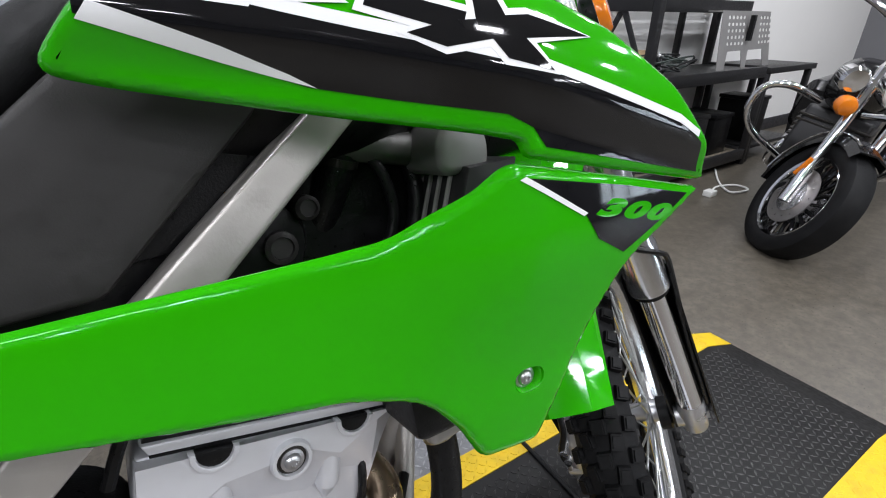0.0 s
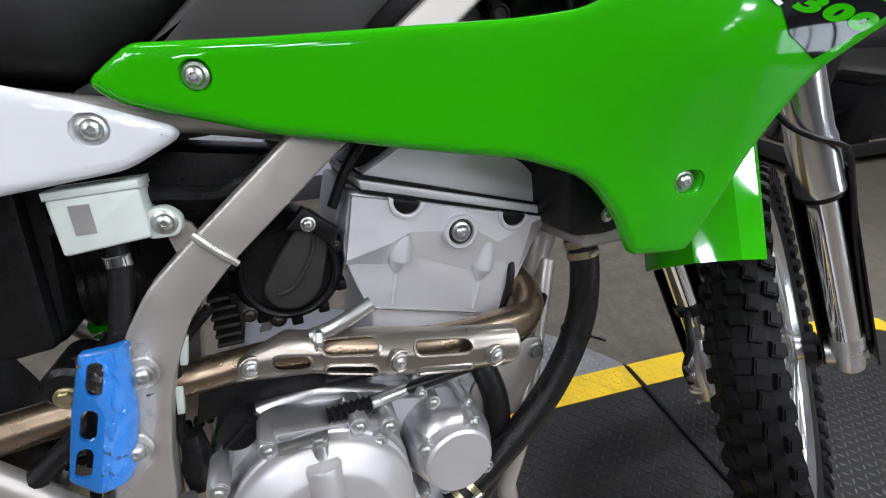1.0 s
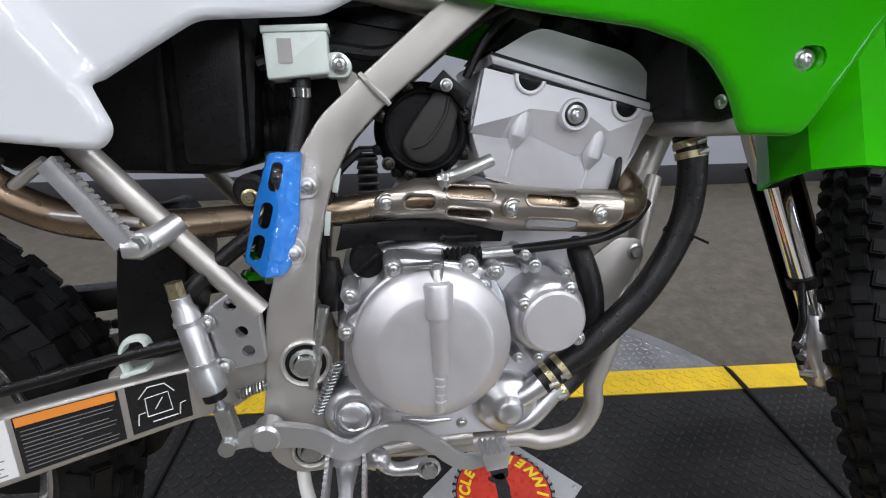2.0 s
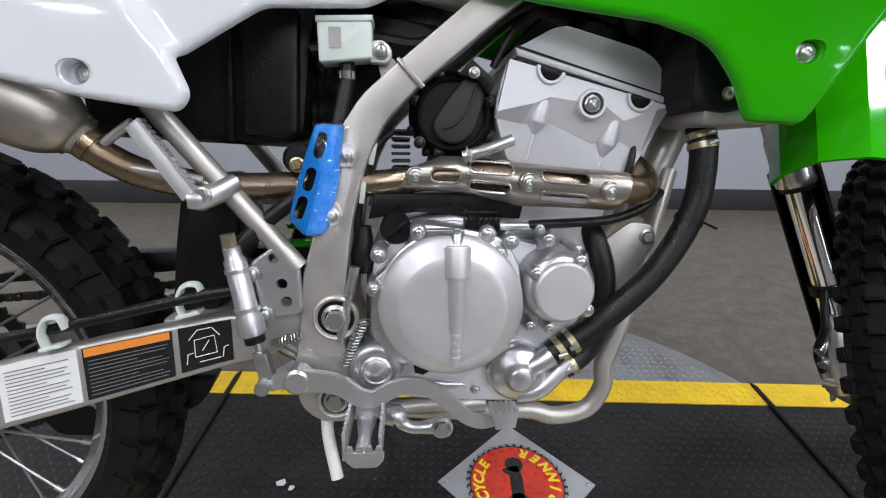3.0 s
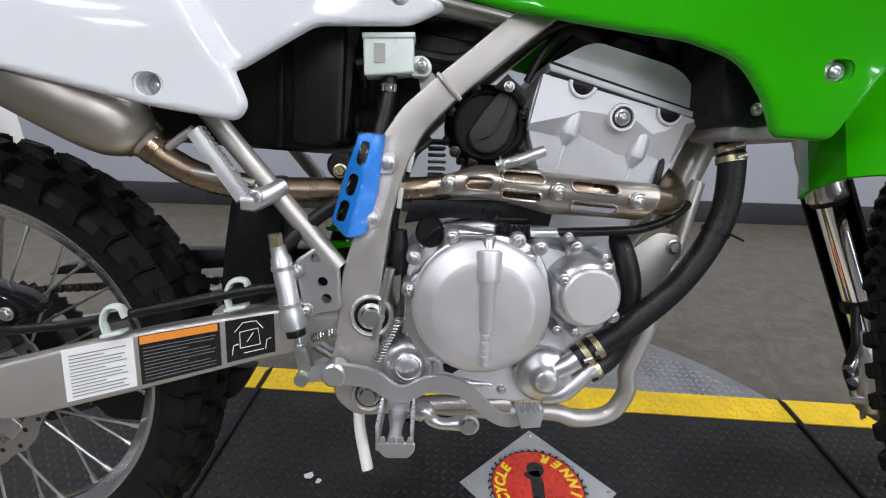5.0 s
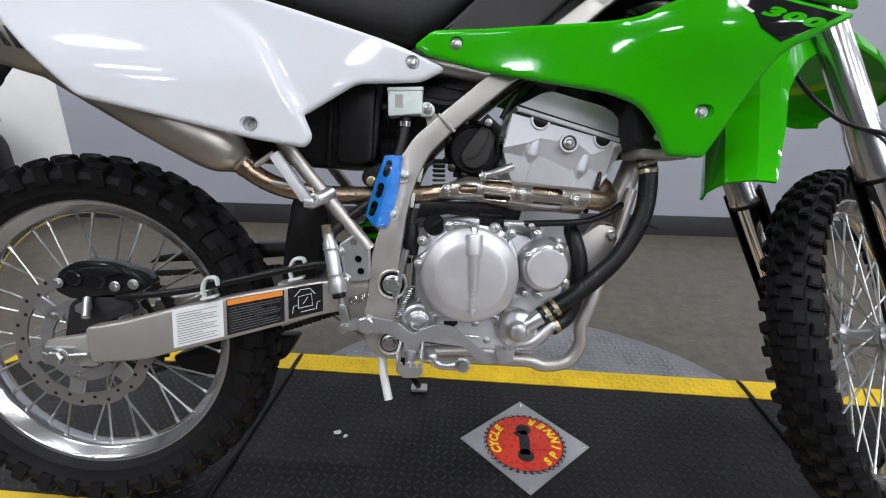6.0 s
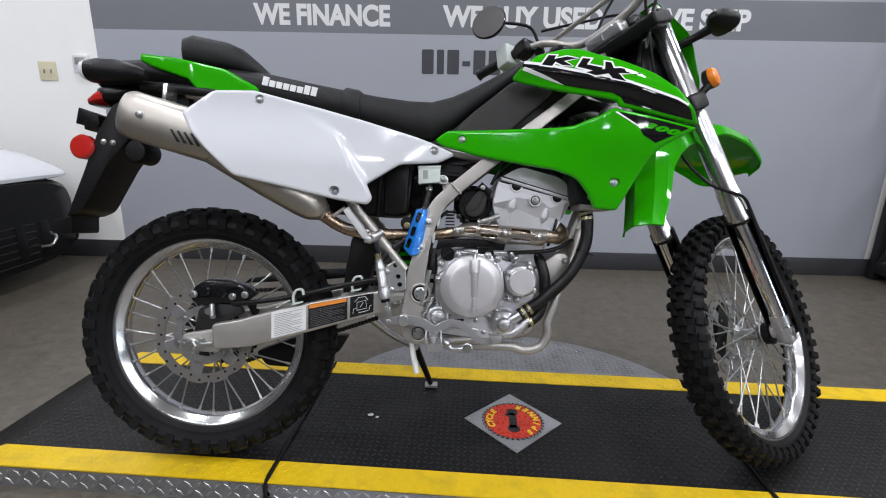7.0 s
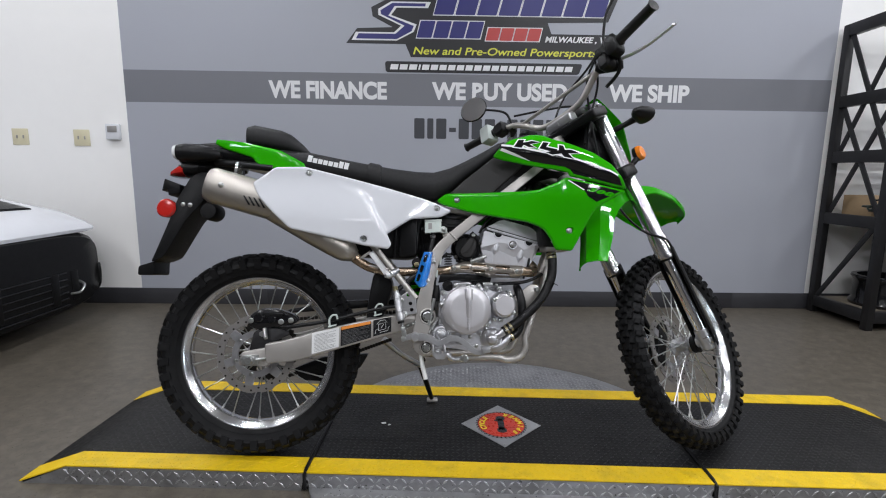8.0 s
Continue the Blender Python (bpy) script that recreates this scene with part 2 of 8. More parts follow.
def panel(pts, dfun, thick=0.003, r=0.006, cell=0.02, fil=0.01, holes=(), side=1, nf=5):
    """A moulded sheet: an outline in the side view on the surface d = dfun(u, w), with rolled edges and slots."""
    o = fillet(pts, fil, nf)
    o = [p for i, p in enumerate(o) if (p - o[i - 1]).length > 2e-4]
    bm = bmesh.new()
    if sum(o[i - 1].x * o[i].y - o[i].x * o[i - 1].y for i in range(len(o))) < 0:
        o = o[::-1]

    def inward(k):
        res = []
        for i, p in enumerate(o):
            e0, e1 = (p - o[i - 1]).normalized(), (o[(i + 1) % len(o)] - p).normalized()
            nn = Vector((-e0.y - e1.y, e0.x + e1.x))
            ln = max(nn.length, 0.9)
            res.append(p + nn / ln * k * min(1.25, 2 / ln))
        return res

    loops = [[bm.verts.new((p[0], 0, p[1])) for p in q] for q in ([o, inward(r * 0.35), inward(r)] if r else [o])]
    for la, lb in zip(loops, loops[1:]):
        for i in range(len(o)):
            bm.faces.new((la[i - 1], la[i], lb[i], lb[i - 1]))
    bm.faces.new(loops[-1])
    us, ws = [p[0] for p in o], [p[1] for p in o]
    for lo, hi, ax in ((min(us), max(us), 0), (min(ws), max(ws), 2)):
        for i in range(1, int((hi - lo) / cell) + 1):
            c, no = Vector((0, 0, 0)), Vector((0, 0, 0))
            c[ax], no[ax] = (math.floor(lo / cell) + i) * cell, 1
            bmesh.ops.bisect_plane(bm, geom=bm.verts[:] + bm.edges[:] + bm.faces[:], plane_co=c, plane_no=no)
    for a, b, hr in holes:
        def inside(p):
            ab = b - a
            k = max(0, min(1, (p - a).dot(ab) / max(ab.length_squared, 1e-12)))
            return p - (a + ab * k), a + ab * k
        dead = [x for x in bm.faces if inside(Vector((x.calc_center_median().x, x.calc_center_median().z)))[0].length < hr]
        rim = {v for x in dead for v in x.verts}
        bmesh.ops.delete(bm, geom=dead, context="FACES")
        for v in [v for v in rim if v.is_valid]:
            off, c = inside(Vector((v.co.x, v.co.z)))
            if off.length > 1e-6:
                q = c + off.normalized() * hr
                v.co.x, v.co.z = q.x, q.y
    # drop what folds over at a tight tip
    for x in bm.faces:
        x.normal_update()
    way = sum(x.normal.y * x.calc_area() for x in bm.faces)
    bmesh.ops.delete(bm, geom=[x for x in bm.faces if x.normal.y * way < 0], context="FACES")
    for v in bm.verts:
        p = Vector((v.co.x, v.co.z))
        d = dfun(p.x, p.y)
        if r:
            e = min(near(p, o)[0] / r, 1)
            d -= r * 0.8 * (1 - math.sqrt(max(0, 1 - (1 - e) ** 2)))
        v.co.y = -d
    for x in bm.faces:
        x.normal_update()
        if x.normal.y > 0:
            x.normal_flip()
    ext = bmesh.ops.extrude_face_region(bm, geom=bm.faces[:])
    bmesh.ops.translate(bm, verts=[v for v in ext["geom"] if isinstance(v, bmesh.types.BMVert)], vec=(0, thick, 0))
    if side < 0:
        bmesh.ops.scale(bm, vec=(1, -1, 1), verts=bm.verts[:])
    return bm


def curve(pts, n=6):
    """Catmull-Rom through the points."""
    P = [Vector(p) for p in pts]
    P = [P[0] * 2 - P[1]] + P + [P[-1] * 2 - P[-2]]
    out = []
    for i in range(1, len(P) - 2):
        a, b, c, d = P[i - 1:i + 3]
        for j in range(n):
            t = j / n
            out.append(0.5 * ((2 * b) + (c - a) * t + (2 * a - 5 * b + 4 * c - d) * t * t + (3 * b - a - 3 * c + d) * t ** 3))
    return out + [P[-2]]


def sweep(path, radius, n=12, squash=1.0, up=None, cap=True, square=False):
    """A tube along a path; radius a number or one for each place; squash flattens it across its own up."""
    path = [Vector(p) for p in path]
    rad = list(radius) if isinstance(radius, (list, tuple)) else [radius] * len(path)
    if len(rad) != len(path):
        rad = [float(np.interp(i / (len(path) - 1), np.linspace(0, 1, len(rad)), rad)) for i in range(len(path))]
    bm = bmesh.new()
    rings, side = [], None
    for i, p in enumerate(path):
        t = (path[min(i + 1, len(path) - 1)] - path[max(i - 1, 0)]).normalized()
        if up is not None:
            side = t.cross(Vector(up)).normalized()
        elif side is None:
            side = t.cross(Vector((0, 0, 1)) if abs(t.z) < 0.9 else Vector((1, 0, 0))).normalized()
        else:
            side = (side - t * side.dot(t)).normalized()
        top = side.cross(t)
        ring = []
        for k in range(n):
            a = 2 * math.pi * (k + 0.5) / n
            c, s = math.cos(a), math.sin(a)
            if square:
                q = max(abs(c), abs(s)) ** 0.8
                c, s = c / q, s / q
            ring.append(bm.verts.new(p + side * (c * rad[i]) + top * (s * rad[i] * squash)))
        rings.append(ring)
    for a, b in zip(rings, rings[1:]):
        for k in range(n):
            bm.faces.new((a[k], a[(k + 1) % n], b[(k + 1) % n], b[k]))
    if cap:
        bm.faces.new(rings[0])
        bm.faces.new(rings[-1])
    return bm


def lathe(profile, n=32, u=0.0, w=0.0, sharp=True):
    """A turned body about the axle direction; profile of (radius, d)."""
    bm = bmesh.new()
    rings = []
    for r, d in profile:
        if r < 1e-6:
            rings.append([bm.verts.new(V(u, d, w))])
        else:
            rings.append([bm.verts.new(V(u + r * math.cos(2 * math.pi * k / n), d, w + r * math.sin(2 * math.pi * k / n))) for k in range(n)])
    for a, b in zip(rings, rings[1:]):
        for k in range(n):
            if len(a) == 1 and len(b) == 1:
                continue
            if len(a) == 1:
                bm.faces.new((a[0], b[k], b[(k + 1) % n]))
            elif len(b) == 1:
                bm.faces.new((a[k], b[0], a[(k + 1) % n]))
            else:
                bm.faces.new((a[k], b[k], b[(k + 1) % n], a[(k + 1) % n]))
    return bm


def rod(a, b, r, n=12, r2=None):
    return sweep([a, b], [r, r2 if r2 is not None else r], n)


def bolt_mesh(r, hex_head=True):
    """A flanged bolt head that looks out along -y."""
    bm = lathe([(0, 0), (r * 1.35, 0), (r * 1.35, r * 0.18), (r, r * 0.3)], 20)
    bm2 = lathe([(r, r * 0.2), (r, r * 0.75), (r * 0.86, r * 0.92), (0, r * 0.92)] if hex_head else
                [(r, r * 0.2), (r * 0.97, r * 0.45), (r * 0.84, r * 0.66), (r * 0.62, r * 0.80), (r * 0.36, r * 0.87), (r * 0.33, r * 0.80), (r * 0.30, r * 0.66), (0, r * 0.66)], 6 if hex_head else 20)
    add(bm, bm2)
    bmesh.ops.recalc_face_normals(bm, faces=bm.faces[:])
    me = bpy.data.meshes.new("bolt")
    bm.to_mesh(me)
    bm.free()
    for p in me.polygons:
        p.use_smooth = True
    me.set_sharp_from_angle(angle=radians(35))
    return me


BOLTS = {}


def bolt(parent, u, d, w, r=0.006, hex_head=True, material="steel", name="bolt", m=None, rz=0.0, rx=0.0):
    key = (r, hex_head, material)
    if key not in BOLTS:
        BOLTS[key] = bolt_mesh(r, hex_head)
    return part(name, BOLTS[key], material, parent, m=(m or Matrix()) @ pose(u, -d, w, rx, 0, rz))


def loft(sections, cap=True):
    bm = bmesh.new()
    rings = [[bm.verts.new(p) for p in s] for s in sections]
    k = len(rings[0])
    for a, b in zip(rings, rings[1:]):
        for i in range(k):
            bm.faces.new((a[i], a[(i + 1) % k], b[(i + 1) % k], b[i]))
    if cap:
        bm.faces.new(rings[0])
        bm.faces.new(rings[-1])
    return bm


def oval(u, half, w0, w1, n=20, power=2.6, d0=0.0, tilt=0.0):
    """A rounded cross-section: from w0 to w1, half wide."""
    c, h, out = (w0 + w1) / 2, (w1 - w0) / 2, []
    for k in range(n):
        a = 2 * math.pi * k / n
        x, z = math.cos(a), math.sin(a)
        x, z = math.copysign(abs(x) ** (2 / power), x), math.copysign(abs(z) ** (2 / power), z)
        out.append(V(u + tilt * z * h, d0 + half * x, c + h * z))
    return out


def words(text, size, material, parent, m, name="lettering", width=1.0, bold=0.0, shear=0.0, align="LEFT", depth=0.0008):
    """Raised lettering from the built-in font, as a mesh."""
    cu = bpy.data.curves.new(name, "FONT")
    cu.body, cu.size, cu.shear, cu.offset, cu.extrude, cu.align_x = text, size, shear, bold, depth, align
    tmp = bpy.data.objects.new("tmp", cu)
    scene.collection.objects.link(tmp)
    bpy.context.view_layer.update()
    me = bpy.data.meshes.new_from_object(tmp.evaluated_get(bpy.context.evaluated_depsgraph_get()))
    bpy.data.objects.remove(tmp)
    me.transform(Matrix.Diagonal((width, 1, 1, 1)))
    me.materials.clear()
    return part(name, me, material, parent, m=m)


def fit_words(text, x0, x1, h, material, parent, m, **kw):
    """Lettering stretched to run from x0 to x1 with capitals h high."""
    ob = words(text, h / 0.7, material, parent, Matrix(), **kw)
    xs = [v.co.x for v in ob.data.vertices]
    k = (x1 - x0) / (max(xs) - min(xs))
    ob.data.transform(Matrix.Translation((x0, 0, 0)) @ Matrix.Diagonal((k, 1, 1, 1)) @ Matrix.Translation((-min(xs), 0, 0)))
    ob.matrix_local = m
    return ob


def flat(pts, material, parent, m, name="graphic", depth=0.0008, r=0.0):
    """A flat cut shape lying in its own xy."""
    o = fillet(pts, r) if r else [Vector(p) for p in pts]
    bm = bmesh.new()
    f = bm.faces.new([bm.verts.new((p[0], p[1], 0)) for p in o])
    g = bmesh.ops.extrude_face_region(bm, geom=[f])
    bmesh.ops.translate(bm, verts=[v for v in g["geom"] if isinstance(v, bmesh.types.BMVert)], vec=(0, 0, depth))
    return part(name, bm, material, parent, m=m)


# ---- the room ----
WY, X0, X1, Y0 = 1.91, -6.5, 8.6, -13.0
floor = tagged(part("floor", box(X0, X1, Y0, WY, -0.12, 0.0), "floor"), "grey-brown sealed concrete showroom floor with fine mottling", "floor", kind="structure")
wall_n = tagged(part("wall_north", box(X0, X1, WY, WY + 0.15, 0, CEIL), "wallwhite"), "white painted showroom wall with a grey printed section", "wall", kind="structure")
M_OUT = "wallfar"
tagged(part("wall_west", box(X0 - 0.15, X0, Y0 - 0.15, WY + 0.15, 0, CEIL), M_OUT), "plain grey painted showroom wall", "wall", kind="structure")
# the shop window in the far wall
SY0, SY1, SZ0, SZ1 = -9.9, -6.5, 0.55, 2.65
b = box(X1, X1 + 0.15, Y0 - 0.15, SY0, 0, CEIL)
for q in ((SY1, WY + 0.15, 0, CEIL), (SY0, SY1, 0, SZ0), (SY0, SY1, SZ1, CEIL)):
    add(b, box(X1, X1 + 0.15, *q))
tagged(part("wall_east", b, M_OUT), "grey painted showroom wall with a shop window", "wall", kind="structure")
wn = thing("window_1", "bright shop window with dark frames in the far wall", "window", pose(X1 + 0.05, SY0, SZ0), kind="structure")
for k in range(4):
    y = (SY1 - SY0) / 4 * k
    part("window_frame", box(0, 0.06, y, y + 0.05, 0.05, SZ1 - SZ0 - 0.05), "rack", wn)
    pane = part("pane", box(0.026, 0.032, y + 0.05, y + (SY1 - SY0) / 4, 0.05, SZ1 - SZ0 - 0.05), "glass", wn)
    pane.visible_shadow = False
for z in (0, SZ1 - SZ0 - 0.05):
    part("window_frame", box(0, 0.06, 0, SY1 - SY0, z, z + 0.05), "rack", wn)
tagged(part("backdrop", box(X1 + 2.0, X1 + 2.05, SY0 - 3.5, SY1 + 2.5, -0.5, 4.5), "daylight"), "bright daylight outside the shop window", "backdrop", kind="structure")
tagged(part("wall_south", box(X0, X1, Y0 - 0.15, Y0, 0, CEIL), M_OUT), "plain grey painted showroom wall", "wall", kind="structure")
tagged(part("ceiling", box(X0, X1, Y0, WY, CEIL, CEIL + 0.1), "ceiling"), "plain pale grey ceiling over the showroom", "ceiling", kind="structure")
# the added pair at y = 0.2 gets fittings like the rest
for lx, ly in LAMPS:
    t = thing("ceiling_light", "white ceiling light fitting with a flat housing", "light", pose(lx, ly, CEIL), "ceiling lights")
    part("housing", box(-0.40, 0.40, -0.2, 0.2, -0.10, 0.0, 0.01), "lamp_body", t)
FACE = pose(0, WY, 0, 90, 0, 0)
for nm, mt, z0, z1, lb in (("grey_field", "wallgrey", 0.115, 1.493, ""), ("dark_band", "wallband", 1.493, 1.716, ""), ("grey_field", "wallgrey", 1.716, CEIL, "")):
    part(nm, box(-1.648, 3.466, WY - 0.003, WY + 0.0, z0, z1), mt, wall_n, lb)
for a, b in ((X0, -0.7), (-0.7, 2.9), (2.9, X1)):
    tagged(part("baseboard", box(a, b, WY - 0.010, WY, 0.0, 0.122, 0.002), "basebd"), "dark grey vinyl baseboard along the wall foot", "baseboard", kind="structure")


def on_wall(x, z, out=0.0035):
    return pose(x, WY - out, z, 90, 0, 0)


fit_words("WE FINANCE", -0.622, 0.227, 0.112, "print_white", wall_n, on_wall(0, 1.541), bold=0.0065)
fit_words("WE BUY USED", 0.551, 1.535, 0.112, "print_white", wall_n, on_wall(0, 1.545), bold=0.0065)
fit_words("WE SHIP", 1.835, 2.426, 0.112, "print_white", wall_n, on_wall(0, 1.548), bold=0.0065)
# telephone number: bars only
x = 0.425
for wdt in (0.075, 0.045, 0.075, 0.05, 0.075, 0.075, 0.075, 0.05, 0.075, 0.075, 0.075, 0.075):
    if wdt == 0.05:
        flat([(0, 0.05), (wdt, 0.05), (wdt, 0.08), (0, 0.08)], "print_dark", wall_n, on_wall(x, 1.262), "number_bar")
    else:
        flat([(0, 0), (wdt, 0), (wdt, 0.145), (0, 0.145)], "print_dark", wall_n, on_wall(x, 1.262), "number_bar", r=0.01)
    x += wdt + 0.02
# the dealer's sign: plain shapes in its colours
flat([(-0.06, 1.918), (0.36, 1.918), (0.40, 1.830), (1.80, 1.830), (1.86, 1.90), (1.87, 2.0), (1.40, 2.0), (1.37, 2.075), (1.80, 2.085), (1.90, 2.34), (0.42, 2.34), (0.30, 2.25), (0.12, 2.16), (0.13, 2.10), (0.27, 2.03), (0.02, 2.02)], "sign_black", wall_n, on_wall(0, 0), "sign_backing")
flat([(-0.02, 1.94), (0.30, 1.94), (0.42, 2.0), (0.44, 2.05), (0.26, 2.11), (0.30, 2.16), (0.52, 2.16), (0.54, 2.20), (0.26, 2.20), (0.17, 2.15), (0.17, 2.11), (0.33, 2.04), (0.28, 1.995), (0.01, 1.995)], "print_white", wall_n, on_wall(0, 0, 0.0045), "sign_shape")
flat([(0.01, 1.95), (0.30, 1.95), (0.405, 2.005), (0.42, 2.04), (0.24, 2.105), (0.285, 2.17), (0.50, 2.17), (0.505, 2.19), (0.27, 2.19), (0.185, 2.14), (0.19, 2.115), (0.355, 2.04), (0.29, 1.985), (0.03, 1.985)], "print_blue", wall_n, on_wall(0, 0, 0.0055), "sign_shape")


def slab_row(x0, x1, z0, z1, n, material, lean=0.03, gap=0.25):
    step = (x1 - x0) / n
    for i in range(n):
        a, b = x0 + i * step, x0 + (i + 1 - gap * 0.35) * step
        flat([(a - 0.006, z0 - 0.006), (b + 0.006, z0 - 0.006), (b + lean + 0.006, z1 + 0.006), (a + lean - 0.006, z1 + 0.006)], "print_white", wall_n, on_wall(0, 0, 0.0045), "sign_shape")
        flat([(a, z0), (b, z0), (b + lean, z1), (a + lean, z1)], material, wall_n, on_wall(0, 0, 0.0055), "sign_shape", r=0.008)


slab_row(0.44, 0.90, 1.962, 2.075, 4, "print_blue")
slab_row(0.93, 1.32, 1.95, 2.035, 4, "print_red", 0.02)
slab_row(0.56, 1.78, 2.118, 2.30, 8, "print_blue", 0.05)
fit_words("MILWAUKEE , WI", 1.355, 1.83, 0.038, "print_white", wall_n, on_wall(0, 1.945, 0.0045), bold=0.0015, shear=0.25)
fit_words("New and Pre-Owned Powersports", 0.416, 1.735, 0.050, "print_yellow", wall_n, on_wall(0, 1.850, 0.0045), bold=0.001, shear=0.2)
flat([(0.22, 1.725), (1.61, 1.725), (1.635, 1.80), (0.215, 1.80)], "sign_black", wall_n, on_wall(0, 0, 0.004), "web_strip", r=0.02)
x = 0.25
for wdt in [0.055] * 3 + [0.012] + [0.05] * 14 + [0.012] + [0.052] * 3:
    flat([(0, 0), (wdt, 0), (wdt + 0.008, 0.036), (0.008, 0.036)], "print_white", wall_n, on_wall(x, 1.744, 0.005), "web_bar", depth=0.0006)
    x += wdt + 0.0085 + 0.004


def switch_plate(x, z):
    t = thing("wall_plate", "ivory double wall plate on the white wall", "wall plate", pose(x, WY, z), "wall plates")
    part("cover_plate", box(-0.058, 0.058, -0.006, 0.0, -0.058, 0.058, 0.003), "ivory", t)
    for s in (-0.023, 0.023):
        part("socket", box(s - 0.005, s + 0.005, -0.010, -0.005, -0.012, 0.012, 0.002), "greymetal", t)


switch_plate(-1.988, 1.236)
switch_plate(-2.428, 1.238)
t = thing("thermostat", "small white wall thermostat with a grey display", "thermostat", pose(-1.750, WY, 1.280))
part("case", box(-0.05, 0.05, -0.028, 0, -0.055, 0.055, 0.006), "white", t)
part("display", box(-0.034, 0.034, -0.031, -0.027, -0.004, 0.040, 0.002), "greymetal", t)

# ---- the display platform ----
PT = 0.064
PF = pose(0.88, 0.012, 0, 0, 0, -2.4)
plat = thing("display_platform", "low black display platform with yellow edges and diamond plate", "platform", PF)
HW, YW = 0.318, 0.080
SEG = [(-1.46, -0.688), (-0.680, 0.598), (0.606, 1.42)]
for i, (a, b) in enumerate(SEG):
    bmx = bmesh.new()
    a2 = a - 0.16 if i == 0 else a
    b2 = b + 0.17 if i == 2 else b
    prof = [(a2, 0.004), (b2, 0.004), (b, PT - 0.004), (a, PT - 0.004)]
    add(bmx, prism(prof, -HW + 0.004, HW - 0.004))
    seg = part("deck", bmx, "mattread", plat)
    ea, eb = (a2 if i == 0 else a), (b2 if i == 2 else b)

    def strip(y0, y1, mt, nm, z=0.0, lab=""):
        bm = bmesh.new()
        top = [(ea, 0.006), (a, PT), (b, PT), (eb, 0.006)]
        if i != 0:
            top = top[1:]
        if i != 2:
            top = top[:-1]
        lo = [bm.verts.new((x, y0, zz + z)) for x, zz in top]
        hi = [bm.verts.new((x, y1, zz + z)) for x, zz in top]
        for k in range(len(top) - 1):
            bm.faces.new((lo[k], lo[k + 1], hi[k + 1], hi[k]))
        bmesh.ops.recalc_face_normals(bm, faces=bm.faces[:])
        if bm.faces[:][0].normal.z < 0:
            bmesh.ops.reverse_faces(bm, faces=bm.faces[:])
        bmesh.ops.solidify(bm, geom=bm.faces[:], thickness=0.004)
        return part(nm, bm, mt, plat, lab)

    strip(-HW, -HW + YW, "yellow", "edge_strip", 0.002, "yellow painted diamond plate strip")
    strip(HW - YW, HW, "yellow", "edge_strip", 0.002, "yellow painted diamond plate strip")
    strip(-HW + YW + 0.001, HW - YW - 0.001, "mattread", "grip_surface", 0.0, "black grip surface")
    part("side_plate", prism([(ea + 0.01, 0.0), (eb - 0.01, 0.0), (b, PT - 0.004), (a, PT - 0.004)], HW - 0.003, HW), "plate", plat, "bright diamond plate skirt")
    part("side_plate", prism([(ea + 0.01, 0.0), (eb - 0.01, 0.0), (b, PT - 0.004), (a, PT - 0.004)], -HW, -HW + 0.003), "plate", plat, "bright diamond plate skirt")
for x in (-0.684, 0.602):
    part("joint_strip", sweep([(x, -HW - 0.006, 0.01), (x, -HW - 0.004, PT - 0.002), (x, -HW + 0.02, PT + 0.004), (x, HW - 0.02, PT + 0.004), (x, HW + 0.004, PT - 0.004)], 0.006, 8), "hose", plat, "black rubber strip over a joint")
bm = lathe([(0, 0), (0.745, 0), (0.745, 0.010), (0.738, 0.012), (0, 0.012)], 96)
part("turntable_base", bm, "plate", plat, "round diamond plate base", m=pose(0.0, 0, 0, 90, 0, 0) @ pose(0, 0, 0, 180))


def lugs(x0, x1, y0, y1, z, pitch, ln, wd, h, keep=None, skip=0.0, rng=random.Random(3)):
    """Raised diamond lugs in alternating directions."""
    vs, fs = [], []
    ny, nx = int((y1 - y0) / pitch), int((x1 - x0) / pitch)
    for j in range(ny):
        for i in range(nx):
            cx, cy = x0 + (i + 0.5) * pitch, y0 + (j + 0.5) * pitch
            if keep and not keep(cx, cy) or rng.random() < skip:
                continue
            a = math.pi / 4 if (i + j) % 2 else -math.pi / 4
            ca, sa = math.cos(a), math.sin(a)
            k = len(vs)
            for (p, q, hh) in ((-ln, 0, 0), (0, -wd, 0), (ln, 0, 0), (0, wd, 0), (-ln * 0.82, 0, h), (0, -wd * 0.70, h), (ln * 0.82, 0, h), (0, wd * 0.70, h)):
                vs.append((cx + p * ca - q * sa, cy + p * sa + q * ca, z + hh))
            fs += [(k, k + 1, k + 5, k + 4), (k + 1, k + 2, k + 6, k + 5), (k + 2, k + 3, k + 7, k + 6), (k + 3, k, k + 4, k + 7), (k + 4, k + 5, k + 6, k + 7)]
    me = bpy.data.meshes.new("tread_pattern")
    me.from_pydata(vs, [], fs)
    return me


off = lambda cx, cy: abs(cx + 0.034) + abs(cy - 0.003) > 0.155
# the lugs before the badge lie nearest: each is a piece of its own, on one mesh
one = [None]
LX0, LY0, LP = -0.675, -HW + YW + 0.005, 0.018
NEAR = lambda i, j: 29 <= i < 52 and j < 16
